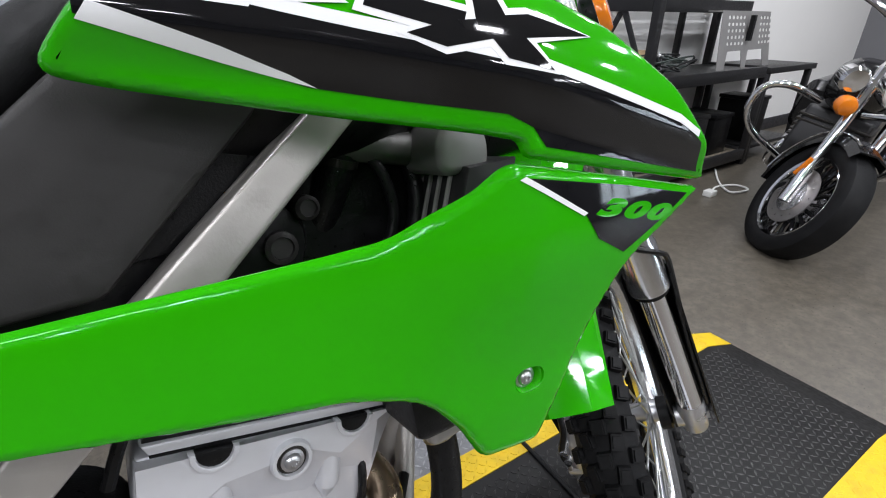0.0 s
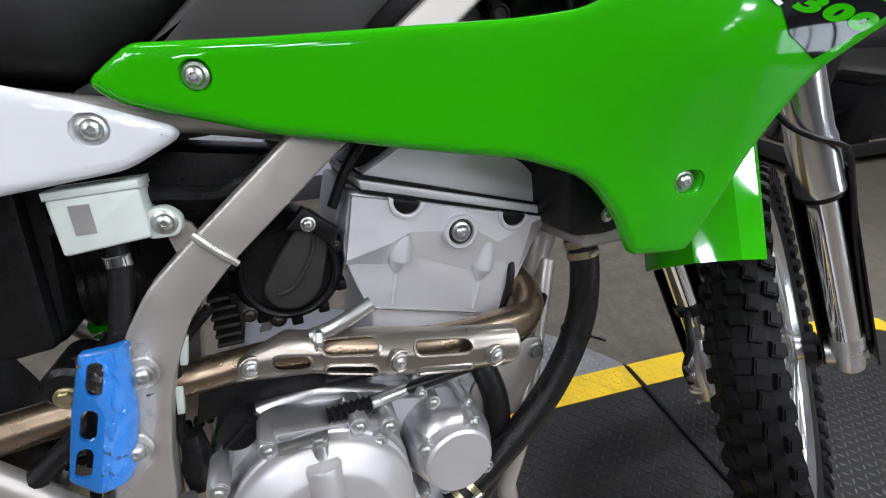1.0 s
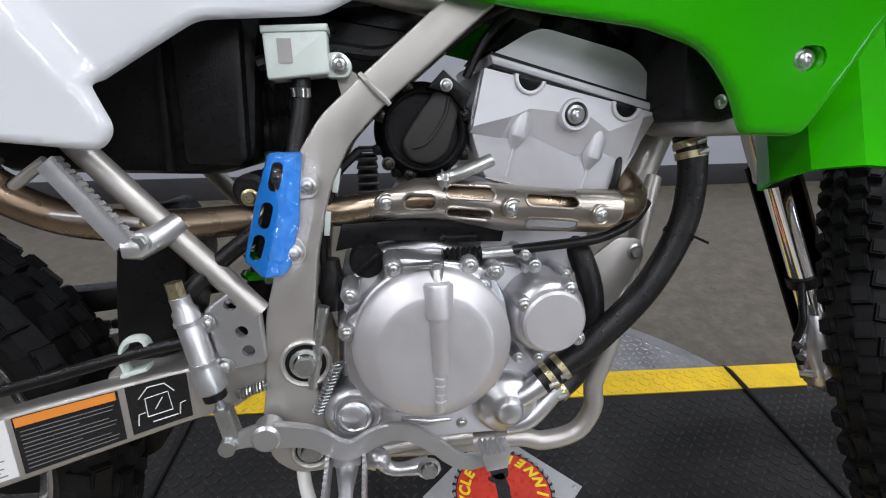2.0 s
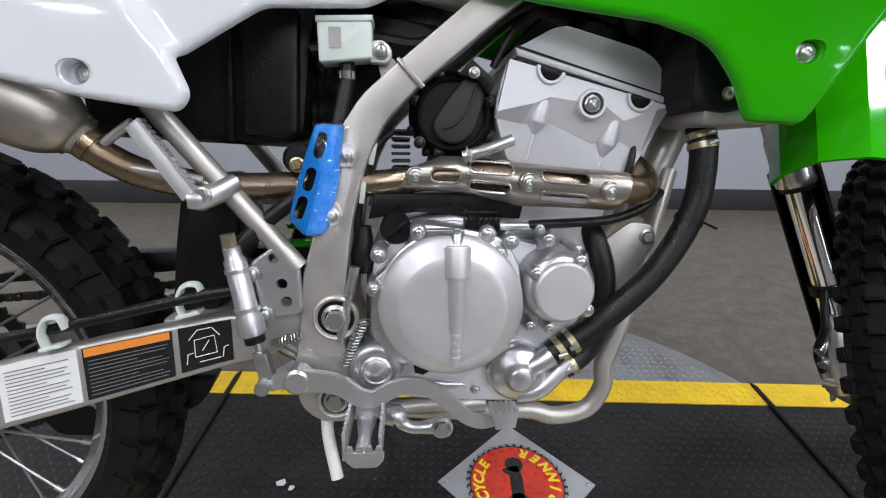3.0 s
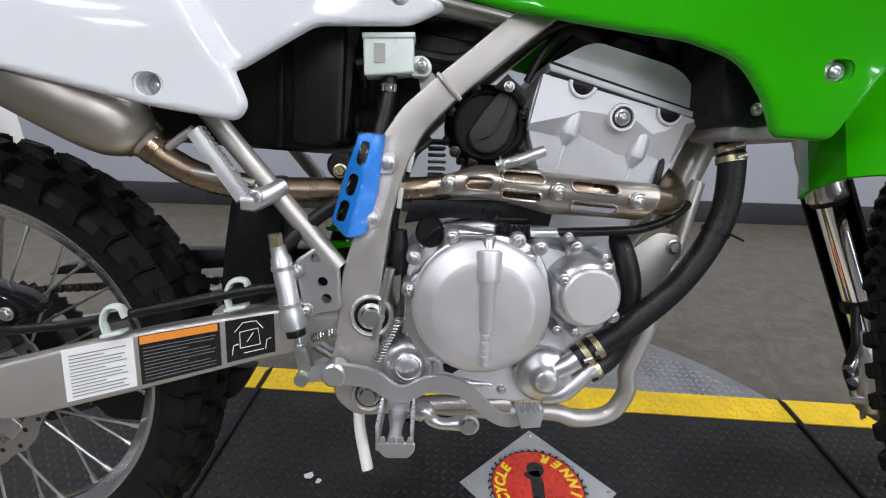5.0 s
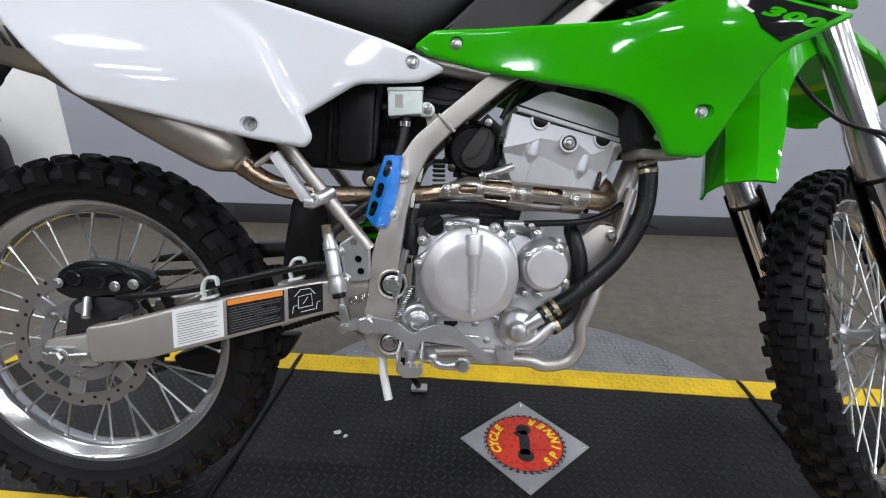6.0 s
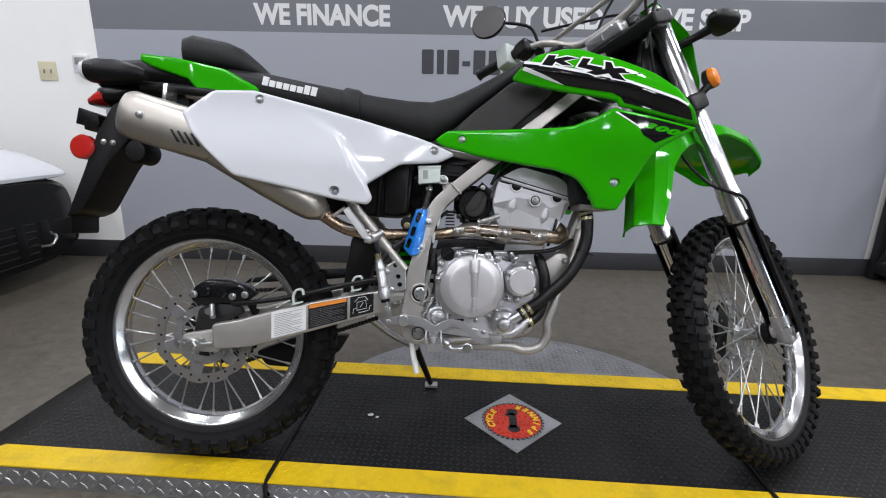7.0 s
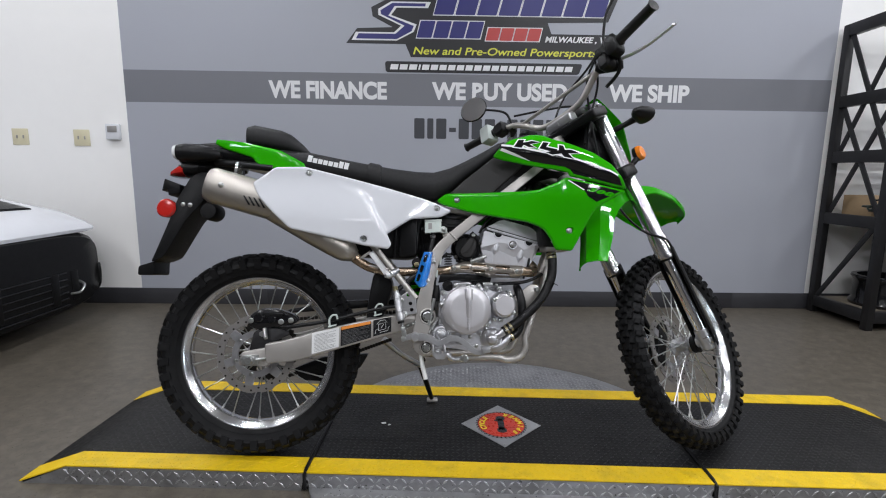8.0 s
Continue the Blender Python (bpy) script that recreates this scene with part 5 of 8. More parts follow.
for a, b, r in holes:
    ang = math.atan2(b.y - a.y, b.x - a.x)
    ring_pts = [b + Vector((math.cos(ang + q), math.sin(ang + q))) * (r + 0.0006) for q in [radians(x) for x in range(-90, 91, 20)]] + [a + Vector((math.cos(ang + q), math.sin(ang + q))) * (r + 0.0006) for q in [radians(x) for x in range(90, 271, 20)]]
    ring_pts = ring_pts + ring_pts[:2]
    part("slot_lip", sweep([V(p.x, sd(p.x, p.y) + 0.0004, p.y) for p in ring_pts], 0.0014, 6), "shield", hs)
for u, w in ((0.6545, 0.2955), (0.769, 0.2910), (0.848, 0.2840)):
    part("shield_washer", lathe([(0.0098, -0.006), (0.0098, 0.0015), (0.0088, 0.0022), (0.0075, 0.0010), (0, 0.0010)], 24), "shield", hs, m=Matrix.Translation(V(u, sd(u, w), w)) @ pose(0, 0, 0, 0, 0, 10))
    bolt(hs, u, sd(u, w) + 0.001, w, 0.0052, False, rz=10)
sil = bp("silencer", sweep(curve([V(0.335, 0.132, 0.326), V(0.328, 0.134, 0.332), V(0.321, 0.137, 0.338), V(0.309, 0.141, 0.347), V(0.285, 0.146, 0.363), V(0.21, 0.152, 0.409), V(0.13, 0.155, 0.458), V(0.06, 0.158, 0.500)], 6), [0.016, 0.020, 0.028, 0.036, 0.041, 0.045, 0.047, 0.047], 26), "muffler", "dull brushed steel silencer")
for a in range(0, 360, 40):
    part("weld_bead", lathe([(0.004, -0.003), (0.003, 0.002), (0, 0.003)], 8), "gold", sil, m=Matrix.Translation(V(0.326 + 0.013 * math.cos(radians(a)), 0.135 + 0.019 * math.sin(radians(a)), 0.334 + 0.016 * math.cos(radians(a)))))
part("silencer_can", loft([[V(0, 0, 0) + c + dy * (y * k) + dz * (z * k) for y, z in [(math.copysign(abs(math.cos(a)) ** 0.8, math.cos(a)) * 0.050, math.copysign(abs(math.sin(a)) ** 0.8, math.sin(a)) * 0.056) for a in [2 * math.pi * q / 28 for q in range(28)]]]
      for c, k in [(V(0.075, 0.165, 0.497), 0.86), (V(0.06, 0.165, 0.502), 0.97), (V(0.03, 0.165, 0.512), 1.0), (V(-0.10, 0.165, 0.549), 1.0), (V(-0.120, 0.165, 0.555), 0.99), (V(-0.130, 0.165, 0.558), 0.90), (V(-0.132, 0.165, 0.559), 0.60), (V(-0.118, 0.165, 0.555), 0.55)]
      for dy, dz in [(Vector((0, 1, 0)), Vector((0.27, 0, 0.96)))]]), "muffler", sil, "oval brushed steel can", m=Matrix.Translation((0.016, 0, -0.004)))
bolt(sil, -0.062, 0.214, 0.543, 0.007, False)
for k in range(4):
    part("vent_slot", prism([(0.004 + 0.015 * k, 0.512 - 0.003 * k), (0.010 + 0.015 * k, 0.512 - 0.003 * k), (0.026 + 0.015 * k, 0.484 - 0.003 * k), (0.020 + 0.015 * k, 0.484 - 0.003 * k)], 0.196, 0.2153, 0.001), "black", sil)
part("pipe_clamp", sweep([V(0.340, 0.132, 0.321), V(0.333, 0.1335, 0.3275)], 0.0175, 20), "header", sil)
part("joint_clamp", sweep([V(0.555, 0.094, 0.284), V(0.535, 0.094, 0.284)], 0.0185, 20), "header", hd)
bp("rubber_mount", lathe([(0, 0.06), (0.016, 0.06), (0.016, 0.108), (0.012, 0.112), (0, 0.112)], 20, 0.530, 0.312), "hose")
bb(0.530, 0.112, 0.306, 0.006, True, "gold")

# -- blue guard, reservoir --
bl = bp("frame_guard", panel([(0.554, 0.347), (0.583, 0.347), (0.577, 0.312), (0.574, 0.285), (0.562, 0.240), (0.556, 0.233), (0.538, 0.233), (0.523, 0.251), (0.538, 0.303)], lambda u, w: 0.136 - 0.6 * max(0, u - 0.560 - (w - 0.29) * 0.25), 0.003, 0.004, 0.004, 0.004,
        [stadium(0.5565, 0.318, 0.5615, 0.334, 0.0052), stadium(0.5445, 0.285, 0.549, 0.299, 0.0052), stadium(0.534, 0.256, 0.539, 0.270, 0.0052)]), "blue", "blue plastic frame guard under clear film")
film = part("film_wrap", panel([(0.552, 0.349), (0.590, 0.346), (0.594, 0.330), (0.588, 0.305), (0.586, 0.285), (0.578, 0.262), (0.572, 0.240), (0.556, 0.229), (0.540, 0.230), (0.548, 0.260), (0.560, 0.300)], lambda u, w: 0.1412 - 0.75 * max(0, u - 0.562 - (w - 0.29) * 0.25) + 0.0017 * math.sin(u * 620 + 3 * math.sin(w * 190)) + 0.0016 * math.sin(w * 330 + 2 * math.sin(u * 260)), 0.0004, 0, 0.0032, 0.004), "film", bl, "wrinkled clear film")
film.visible_shadow = False
part("guard_back", prism([(0.556, 0.340), (0.574, 0.340), (0.562, 0.285), (0.548, 0.242), (0.532, 0.252), (0.545, 0.303)], 0.105, 0.124), "black", bl)
for u, w in ((0.584, 0.316), (0.566, 0.254)):
    part("guard_tab", prism([(u - 0.012, w - 0.012), (u + 0.006, w - 0.012), (u + 0.012, w), (u + 0.006, w + 0.014), (u - 0.012, w + 0.012)], 0.121, 0.124, 0.001, 1, 0.005), "frame", bl)
    bolt(bl, u, 0.125, w, 0.0058, False)
rs = bp("brake_reservoir", prism([(0.556, 0.448), (0.611, 0.450), (0.611, 0.414), (0.557, 0.409)], 0.080, 0.114, 0.004, 3, 0.003), "milky", "milky plastic brake fluid reservoir")
part("reservoir_cap", prism([(0.555, 0.4475), (0.612, 0.4495), (0.612, 0.4555), (0.555, 0.4535)], 0.079, 0.1155, 0.002), "milky", rs)
part("level_window", box(0.568, 0.580, -0.1148, -0.113, 0.423, 0.443), "greymetal", rs)
part("reservoir_lug", prism([(0.608, 0.432), (0.622, 0.434), (0.632, 0.424), (0.628, 0.411), (0.606, 0.411)], 0.092, 0.108, 0.002, 2, 0.006), "milky", rs)
bolt(rs, 0.620, 0.108, 0.4225, 0.0065, False)
part("reservoir_tab", prism([(0.612, 0.430), (0.634, 0.416), (0.640, 0.402), (0.620, 0.392)], 0.088, 0.093), "frame", rs)
bp("reservoir_hose", sweep(curve([V(0.584, 0.098, 0.412), V(0.583, 0.100, 0.392), V(0.577, 0.104, 0.362), V(0.570, 0.108, 0.335), V(0.55, 0.11, 0.29), V(0.50, 0.115, 0.25), V(0.468, 0.125, 0.222)], 6), 0.0085, 12), "hose", "black reservoir hose")
bp("hose_spring_clip", lathe([(0.0095, 0), (0.0105, 0.001), (0.0105, 0.008), (0.0095, 0.009)], 20), "chrome", m=Matrix.Translation(V(0.583, 0.099, 0.394)) @ pose(0, 0, 0, -90))

# -- rear brake master cylinder, footpegs and pedal --
mc = bp("master_cylinder", sweep([V(0.464, 0.136, 0.222), V(0.466, 0.136, 0.212), V(0.467, 0.136, 0.208), V(0.476, 0.136, 0.152), V(0.477, 0.136, 0.146), V(0.480, 0.136, 0.128), V(0.481, 0.136, 0.124)], [0.009, 0.009, 0.0115, 0.0115, 0.0145, 0.0145, 0.009], 20), "forged", "cast alloy rear master cylinder")
for w in (0.200, 0.158):
    part("cylinder_rib", sweep([V(0.4685 + (0.204 - w) * 0.16, 0.136, w), V(0.469 + (0.204 - w) * 0.16, 0.136, w - 0.004)], 0.0135, 18), "forged", mc)
part("banjo_bolt", sweep([V(0.463, 0.136, 0.220), V(0.461, 0.136, 0.236)], 0.008, 6), "gold", mc)
part("push_rod", sweep([V(0.481, 0.136, 0.128), V(0.488, 0.137, 0.095)], 0.0045, 10), "steel", mc)
part("clevis", prism([(0.480, 0.108), (0.494, 0.108), (0.500, 0.078), (0.486, 0.074)], 0.128, 0.146, 0.002), "steel", mc)
part("dust_boot", sweep([V(0.480, 0.136, 0.128), V(0.482, 0.136, 0.118)], 0.011, 12), "hose", mc)
fp = bp("peg_plate", panel([(0.478, 0.203), (0.505, 0.222), (0.530, 0.200), (0.531, 0.146), (0.488, 0.140), (0.484, 0.168)], lambda u, w: 0.128, 0.006, 0.003, 0.0022, 0.006, [stadium(0.504, 0.208, 0.504, 0.208, 0.006), stadium(0.511, 0.180, 0.511, 0.180, 0.006), stadium(0.515, 0.160, 0.515, 0.160, 0.006)]), "forged", "alloy foot guard plate")
bolt(fp, 0.481, 0.130, 0.192, 0.0068, False)
bolt(fp, 0.492, 0.130, 0.147, 0.0068, False)
for u, w, q in ((0.566, 0.138, 0.026), (0.5625, 0.038, 0.022)):
    mr = bp("mount_ring", lathe([(q, 0.112), (q, 0.1225), (q - 0.0025, 0.1245), (q - 0.0045, 0.1235), (q - 0.006, 0.1208)], 36, u, w), "frame")
    part("mount_recess", lathe([(q - 0.0055, 0.1206), (q - 0.0055, 0.1212), (0, 0.1212)], 32, u, w), "black", mr)
    bolt(mr, u, 0.1210, w, 0.0118 if q > 0.024 else 0.0105, True, "steel")
ped = bp("brake_pedal", sweep(curve([V(0.489, 0.140, 0.069), V(0.509, 0.141, 0.075), V(0.526, 0.142, 0.075), V(0.549, 0.145, 0.075), V(0.573, 0.149, 0.071), V(0.593, 0.152, 0.059), V(0.609, 0.153, 0.057), V(0.628, 0.154, 0.067), V(0.646, 0.154, 0.072), V(0.667, 0.154, 0.068), V(0.690, 0.154, 0.051), V(0.710, 0.155, 0.033), V(0.728, 0.155, 0.026), V(0.746, 0.156, 0.030)], 6), [0.007, 0.010, 0.0135, 0.0120, 0.0112, 0.0105, 0.0098, 0.0094, 0.0092, 0.0090, 0.0086, 0.0082, 0.0078, 0.0070], 20, squash=0.42, up=(0, -1, 0), square=True), "forged", "forged silver brake pedal")
part("pedal_pivot", lathe([(0.0145, 0.128), (0.0145, 0.148), (0.0115, 0.151), (0, 0.151)], 28, 0.5260, 0.0750), "forged", ped)
part("pedal_pin", lathe([(0.008, 0.125), (0.008, 0.150), (0.004, 0.151), (0, 0.151)], 20, 0.4890, 0.0690), "steel", ped)
b = prism([(0.7340, 0.0450), (0.7650, 0.0480), (0.7620, 0.0280), (0.7400, 0.0260)], 0.150, 0.174, 0.002)
for k in range(5):
    add(b, prism([(0.7345 + 0.0058 * k, 0.0445), (0.7402 + 0.0058 * k, 0.0455), (0.7374 + 0.0058 * k, 0.0495)], 0.150, 0.174))
part("pedal_tip", b, "forged", ped, "toothed pedal tip")
pg = bp("footpeg", box(0.586, 0.616, -0.150, -0.112, 0.030, 0.050, 0.006), "forged", "serrated silver footpeg")
for u in (0.583, 0.6185):
    b = box(u - 0.0017, u + 0.0017, -0.214, -0.135, 0.024, 0.047, 0.001)
    for k in range(9):
        add(b, prism([(-0.0042, 0), (0.0042, 0), (0.0022, 0.0062), (-0.0022, 0.0062)], -0.0017, 0.0017), Matrix.Translation((u, -0.210 + 0.0086 * k, 0.0465)) @ pose(0, 0, 0, 0, 0, 90))
    part("peg_rail", b, "forged", pg)
b = prism([(0.583, 0.034), (0.6225, 0.034), (0.6215, 0.024), (0.615, 0.0165), (0.592, 0.0165), (0.5845, 0.024)], 0.212, 0.2155, 0.001, 1, 0.003)
for k in range(4):
    add(b, prism([(0.5845 + 0.0095 * k, 0.0335), (0.5925 + 0.0095 * k, 0.0335), (0.5905 + 0.0095 * k, 0.0395), (0.5865 + 0.0095 * k, 0.0395)], 0.212, 0.2155))
part("peg_end", b, "forged", pg)
part("peg_web", sweep([V(0.600, 0.145, 0.030), V(0.600, 0.180, 0.027), V(0.600, 0.213, 0.026)], [0.012, 0.007, 0.009], 10, squash=0.5), "forged", pg)
b = sweep(curve([V(0.545, 0.11, 0.02), V(0.60, 0.11, 0.018), V(0.66, 0.10, 0.018), V(0.74, 0.098, 0.016)], 5), 0.010, 10)
bp("peg_bracket", b, "frame")
bp("bracket_stub", sweep(curve([V(0.622, 0.112, 0.014), V(0.634, 0.116, 0.012), V(0.640, 0.118, 0.004), V(0.655, 0.119, -0.001), V(0.686, 0.119, 0.001)], 5), [0.013, 0.013, 0.009, 0.0075, 0.0075, 0.011], 14), "case")
bb(0.6855, 0.129, 0.004, 0.0095, True)
# return spring of the pedal
pts = [V(0.5980 - 0.0250 * t / 100, 0.124, 0.1360 - 0.0530 * t / 100) + Vector((0.0062 * math.cos(t * 0.9), 0.0062 * math.sin(t * 0.9), 0)) for t in range(101)]
bp("pedal_spring", sweep(pts, 0.0012, 6), "steel", "steel return spring")
bp("switch_rod", sweep([V(0.588, 0.118, 0.196), V(0.570, 0.120, 0.110)], 0.006, 10), "steel")
bp("arm_spring", sweep([V(0.495 + 0.032 * t / 60, 0.118, 0.108 + 0.010 * t / 60) + Vector((0, 0.005 * math.cos(t), 0.005 * math.sin(t))) for t in range(61)], 0.0012, 5), "steel")
bp("drain_tube", sweep(curve([V(0.545, 0.06, 0.03), V(0.548, 0.10, -0.01), V(0.561, 0.12, -0.064)], 6), 0.0075, 10), "nylon", "white drain tube")
# passenger peg, folded up
P0, P1 = V(0.384, 0.140, 0.3443), V(0.4355, 0.150, 0.2759)
pp = bp("passenger_peg", sweep([P0, P1], 0.0088, 12, squash=0.55, up=(0, -1, 0), square=True), "forged", "folded alloy passenger footpeg")
for k in range(13):
    p = P0.lerp(P1, (k + 0.4) / 13)
    part("peg_tooth", prism([(-0.0034, -0.002), (0.0034, -0.002), (0.0018, 0.0016), (-0.0018, 0.0016)], -0.005, 0.005), "forged", pp, m=Matrix.Translation(p + Vector((0.0066, 0, 0.0048))) @ pose(0, 0, 0, 0, 53, 0))
part("peg_hinge", sweep([V(0.430, 0.148, 0.272), V(0.440, 0.144, 0.272), V(0.455, 0.134, 0.278), V(0.470, 0.122, 0.289)], [0.009, 0.0125, 0.011, 0.009], 16), "forged", pp)
part("peg_loop", sweep(curve([V(0.382, 0.138, 0.346), V(0.364, 0.137, 0.334), V(0.3505, 0.136, 0.3222), V(0.3545, 0.136, 0.3085), V(0.3737, 0.136, 0.3026), V(0.4078, 0.135, 0.2966), V(0.440, 0.130, 0.290)], 6), 0.0046, 12), "frame", pp)
bb(0.446, 0.148, 0.276, 0.0065)

# -- cooling --
bp("radiator_hose", sweep(curve([V(0.978, 0.098, 0.352), V(0.982, 0.106, 0.325), V(0.978, 0.110, 0.270), V(0.958, 0.112, 0.221), V(0.926, 0.114, 0.176), V(0.876, 0.115, 0.1295), V(0.814, 0.118, 0.088)], 22), [0.0152 if k % 2 else 0.0149 for k in range(133)], 18), "hose", "black braided radiator hose")
bp("lower_hose", sweep(curve([V(0.862, 0.070, 0.240), V(0.8725, 0.086, 0.215), V(0.8815, 0.094, 0.175), V(0.879, 0.096, 0.1252), V(0.865, 0.098, 0.085), V(0.834, 0.106, 0.064)], 7), 0.0140, 16), "hose", "black lower coolant hose")
for p, q, r in ((V(0.9795, 0.100, 0.345), V(0.9805, 0.102, 0.338), 0.0165), (V(0.9810, 0.1035, 0.334), V(0.9818, 0.1050, 0.327), 0.0165), (V(0.822, 0.1175, 0.092), V(0.828, 0.1170, 0.096), 0.0165), (V(0.835, 0.1165, 0.101), V(0.841, 0.1160, 0.105), 0.0165), (V(0.838, 0.105, 0.067), V(0.845, 0.103, 0.071), 0.0155)):
    c = bp("hose_clamp", sweep([p, q], r, 24), "gold", "yellow zinc hose clamp")
    part("clamp_screw", rod(p + Vector((-0.003, -r, -0.001)), p + Vector((0.007, -r - 0.001, 0.003)), 0.0028, 8), "steel", c)
bp("cable_tie", sweep([V(0.9710, 0.1110, 0.249), V(0.9690, 0.1112, 0.244)], 0.0162, 20), "black")
bp("cable_tie_tail", sweep([V(0.974, 0.126, 0.248), V(0.993, 0.130, 0.239)], 0.0014, 6), "black")
rad = bp("radiator", prism([(0.955, 0.378), (1.010, 0.378), (1.082, 0.572), (1.028, 0.572)], 0.055, 0.135, 0.004), "radiator", "alloy radiator behind the shroud")
part("radiator_tank", box(0.950, 1.030, -0.146, -0.058, 0.350, 0.376, 0.008, 3), "greymetal", rad)
part("radiator_tank", prism([(1.008, 0.566), (1.058, 0.564), (1.061, 0.590), (1.050, 0.610), (1.022, 0.612), (1.006, 0.594)], 0.055, 0.126, 0.008, 3, 0.012), "greymetal", rad)
for k in range(4):
    part("radiator_fin", sweep([V(0.952, 0.072 + 0.014 * k, 0.38), V(1.026, 0.072 + 0.014 * k, 0.572)], 0.0022, 6), "greymetal", rad)
bp("radiator_left", box(0.955, 1.015, 0.055, 0.155, 0.36, 0.62, 0.004), "radiator")
cn = bp("fan_housing", prism([(0.936, 0.366), (0.930, 0.50), (1.04, 0.50), (1.018, 0.41), (1.000, 0.368), (0.975, 0.362)], 0.040, 0.150, 0.008, 2, 0.010), "black", "black plastic radiator bracket")
bolt(cn, 0.972, 0.151, 0.382, 0.005, False)
bp("thermostat_pipe", sweep(curve([V(0.945, 0.062, 0.604), V(0.965, 0.068, 0.600), V(1.0, 0.07, 0.592), V(1.016, 0.07, 0.588)], 5), 0.015, 16), "dullpipe", "dark coolant pipe")
bb(1.022, 0.083, 0.594, 0.006)
bp("upper_hose", sweep(curve([V(0.93, 0.03, 0.53), V(0.945, 0.055, 0.575), V(0.955, 0.062, 0.60)], 6), 0.016, 14), "hose")
bp("hose_clamp", sweep([V(0.948, 0.060, 0.585), V(0.950, 0.061, 0.591)], 0.0172, 20), "chain")
bp("wiring", sweep(curve([V(1.01, 0.06, 0.60), V(1.015, 0.07, 0.55), V(1.0, 0.07, 0.50), V(0.97, 0.07, 0.46)], 6), 0.008, 10), "hose")
bp("wiring", sweep(curve([V(0.955, 0.065, 0.615), V(0.98, 0.075, 0.575), V(0.985, 0.075, 0.53), V(0.96, 0.07, 0.49)], 6), 0.005, 10), "hose")
hb = bp("horn", lathe([(0, 0.03), (0.040, 0.03), (0.042, 0.05), (0.036, 0.064), (0.012, 0.068), (0, 0.068)], 32, 0.872, 0.535), "black")
for u, w, q in ((0.886, 0.532, 0.013), (0.912, 0.558, 0.010), (0.868, 0.508, 0.008)):
    part("horn_stud", lathe([(q, 0.05), (q, 0.074), (q * 0.7, 0.077), (q * 0.65, 0.074), (0, 0.074)], 20, u, w), "sidecover", hb)
bp("engine_top_mount", prism([(0.84, 0.44), (0.90, 0.43), (0.93, 0.52), (0.88, 0.56)], -0.03, 0.03, 0.006), "black")

# black blocks added inside so that the gaps behind the bodywork look shaded
bp("inner_dark_fill", prism([(0.56, 0.505), (0.62, 0.475), (0.74, 0.485), (0.81, 0.53), (0.83, 0.66), (0.78, 0.66), (0.66, 0.56)], -0.08, 0.078, 0.01, 2, 0.01), "black")
bp("inner_dark_fill", prism([(0.90, 0.47), (0.95, 0.43), (1.03, 0.43), (1.055, 0.60), (1.02, 0.66), (0.92, 0.66)], -0.10, 0.048, 0.01, 2, 0.01), "black")
bp("inner_dark_fill", prism([(0.80, 0.50), (0.94, 0.46), (0.95, 0.62), (0.90, 0.68), (0.80, 0.66)], -0.10, 0.036, 0.01, 2, 0.01), "black")

# -- bodywork --
def ease(x):
    x = max(0.0, min(1.0, x))
    return x * x * (3 - 2 * x)


def soft(x, k=0.015):
    """max(0, x) with a rounded corner."""
    return k * math.log1p(math.exp(min(x / k, 40)))


def flank(u, w):
    """How far out the flank of the bodywork stands."""
    return 0.124 + (u - 0.658) * 0.22 + 0.020 * ease((u - 0.86) / 0.16) * ease((w - 0.41) / 0.12) - 0.11 * soft(u - 1.05, 0.02)


def shroud_d(u, w):
    return flank(u, w) - 0.075 * soft(0.40 - w) - 0.5 * soft(abs(w - 0.485) - 0.04, 0.02) ** 2


def upper_d(u, w):
    edge = w - float(np.interp(u, [0.78, 0.89, 1.0, 1.19], [0.662, 0.640, 0.609, 0.540]))
    return flank(u, w) + 0.003 + 0.014 * ease((edge + 0.006) / 0.030) - 0.13 * soft(edge - 0.016, 0.010) - 0.50 * soft(edge - 0.055, 0.012) - 0.8 * soft(w - 0.715, 0.012)


def white_d(u, w):
    """Rear side panel: a swollen lower rear with a crisp ridge where it meets the front tongue."""
    ridge = float(np.interp(w, [0.34, 0.404, 0.451, 0.504, 0.545, 0.61], [0.480, 0.440, 0.410, 0.380, 0.345, 0.28]))
    swell = 0.026 * ease((0.585 - w) / 0.15)
    step = ease((ridge + 0.004 - u) / 0.016) if w < 0.52 else ease((ridge + 0.004 - u) / (0.016 + (w - 0.52) * 1.2))
    return 0.121 + (0.6 - u) * 0.17 + swell * (0.30 * ease((0.62 - u) / 0.15) + 0.70 * step)

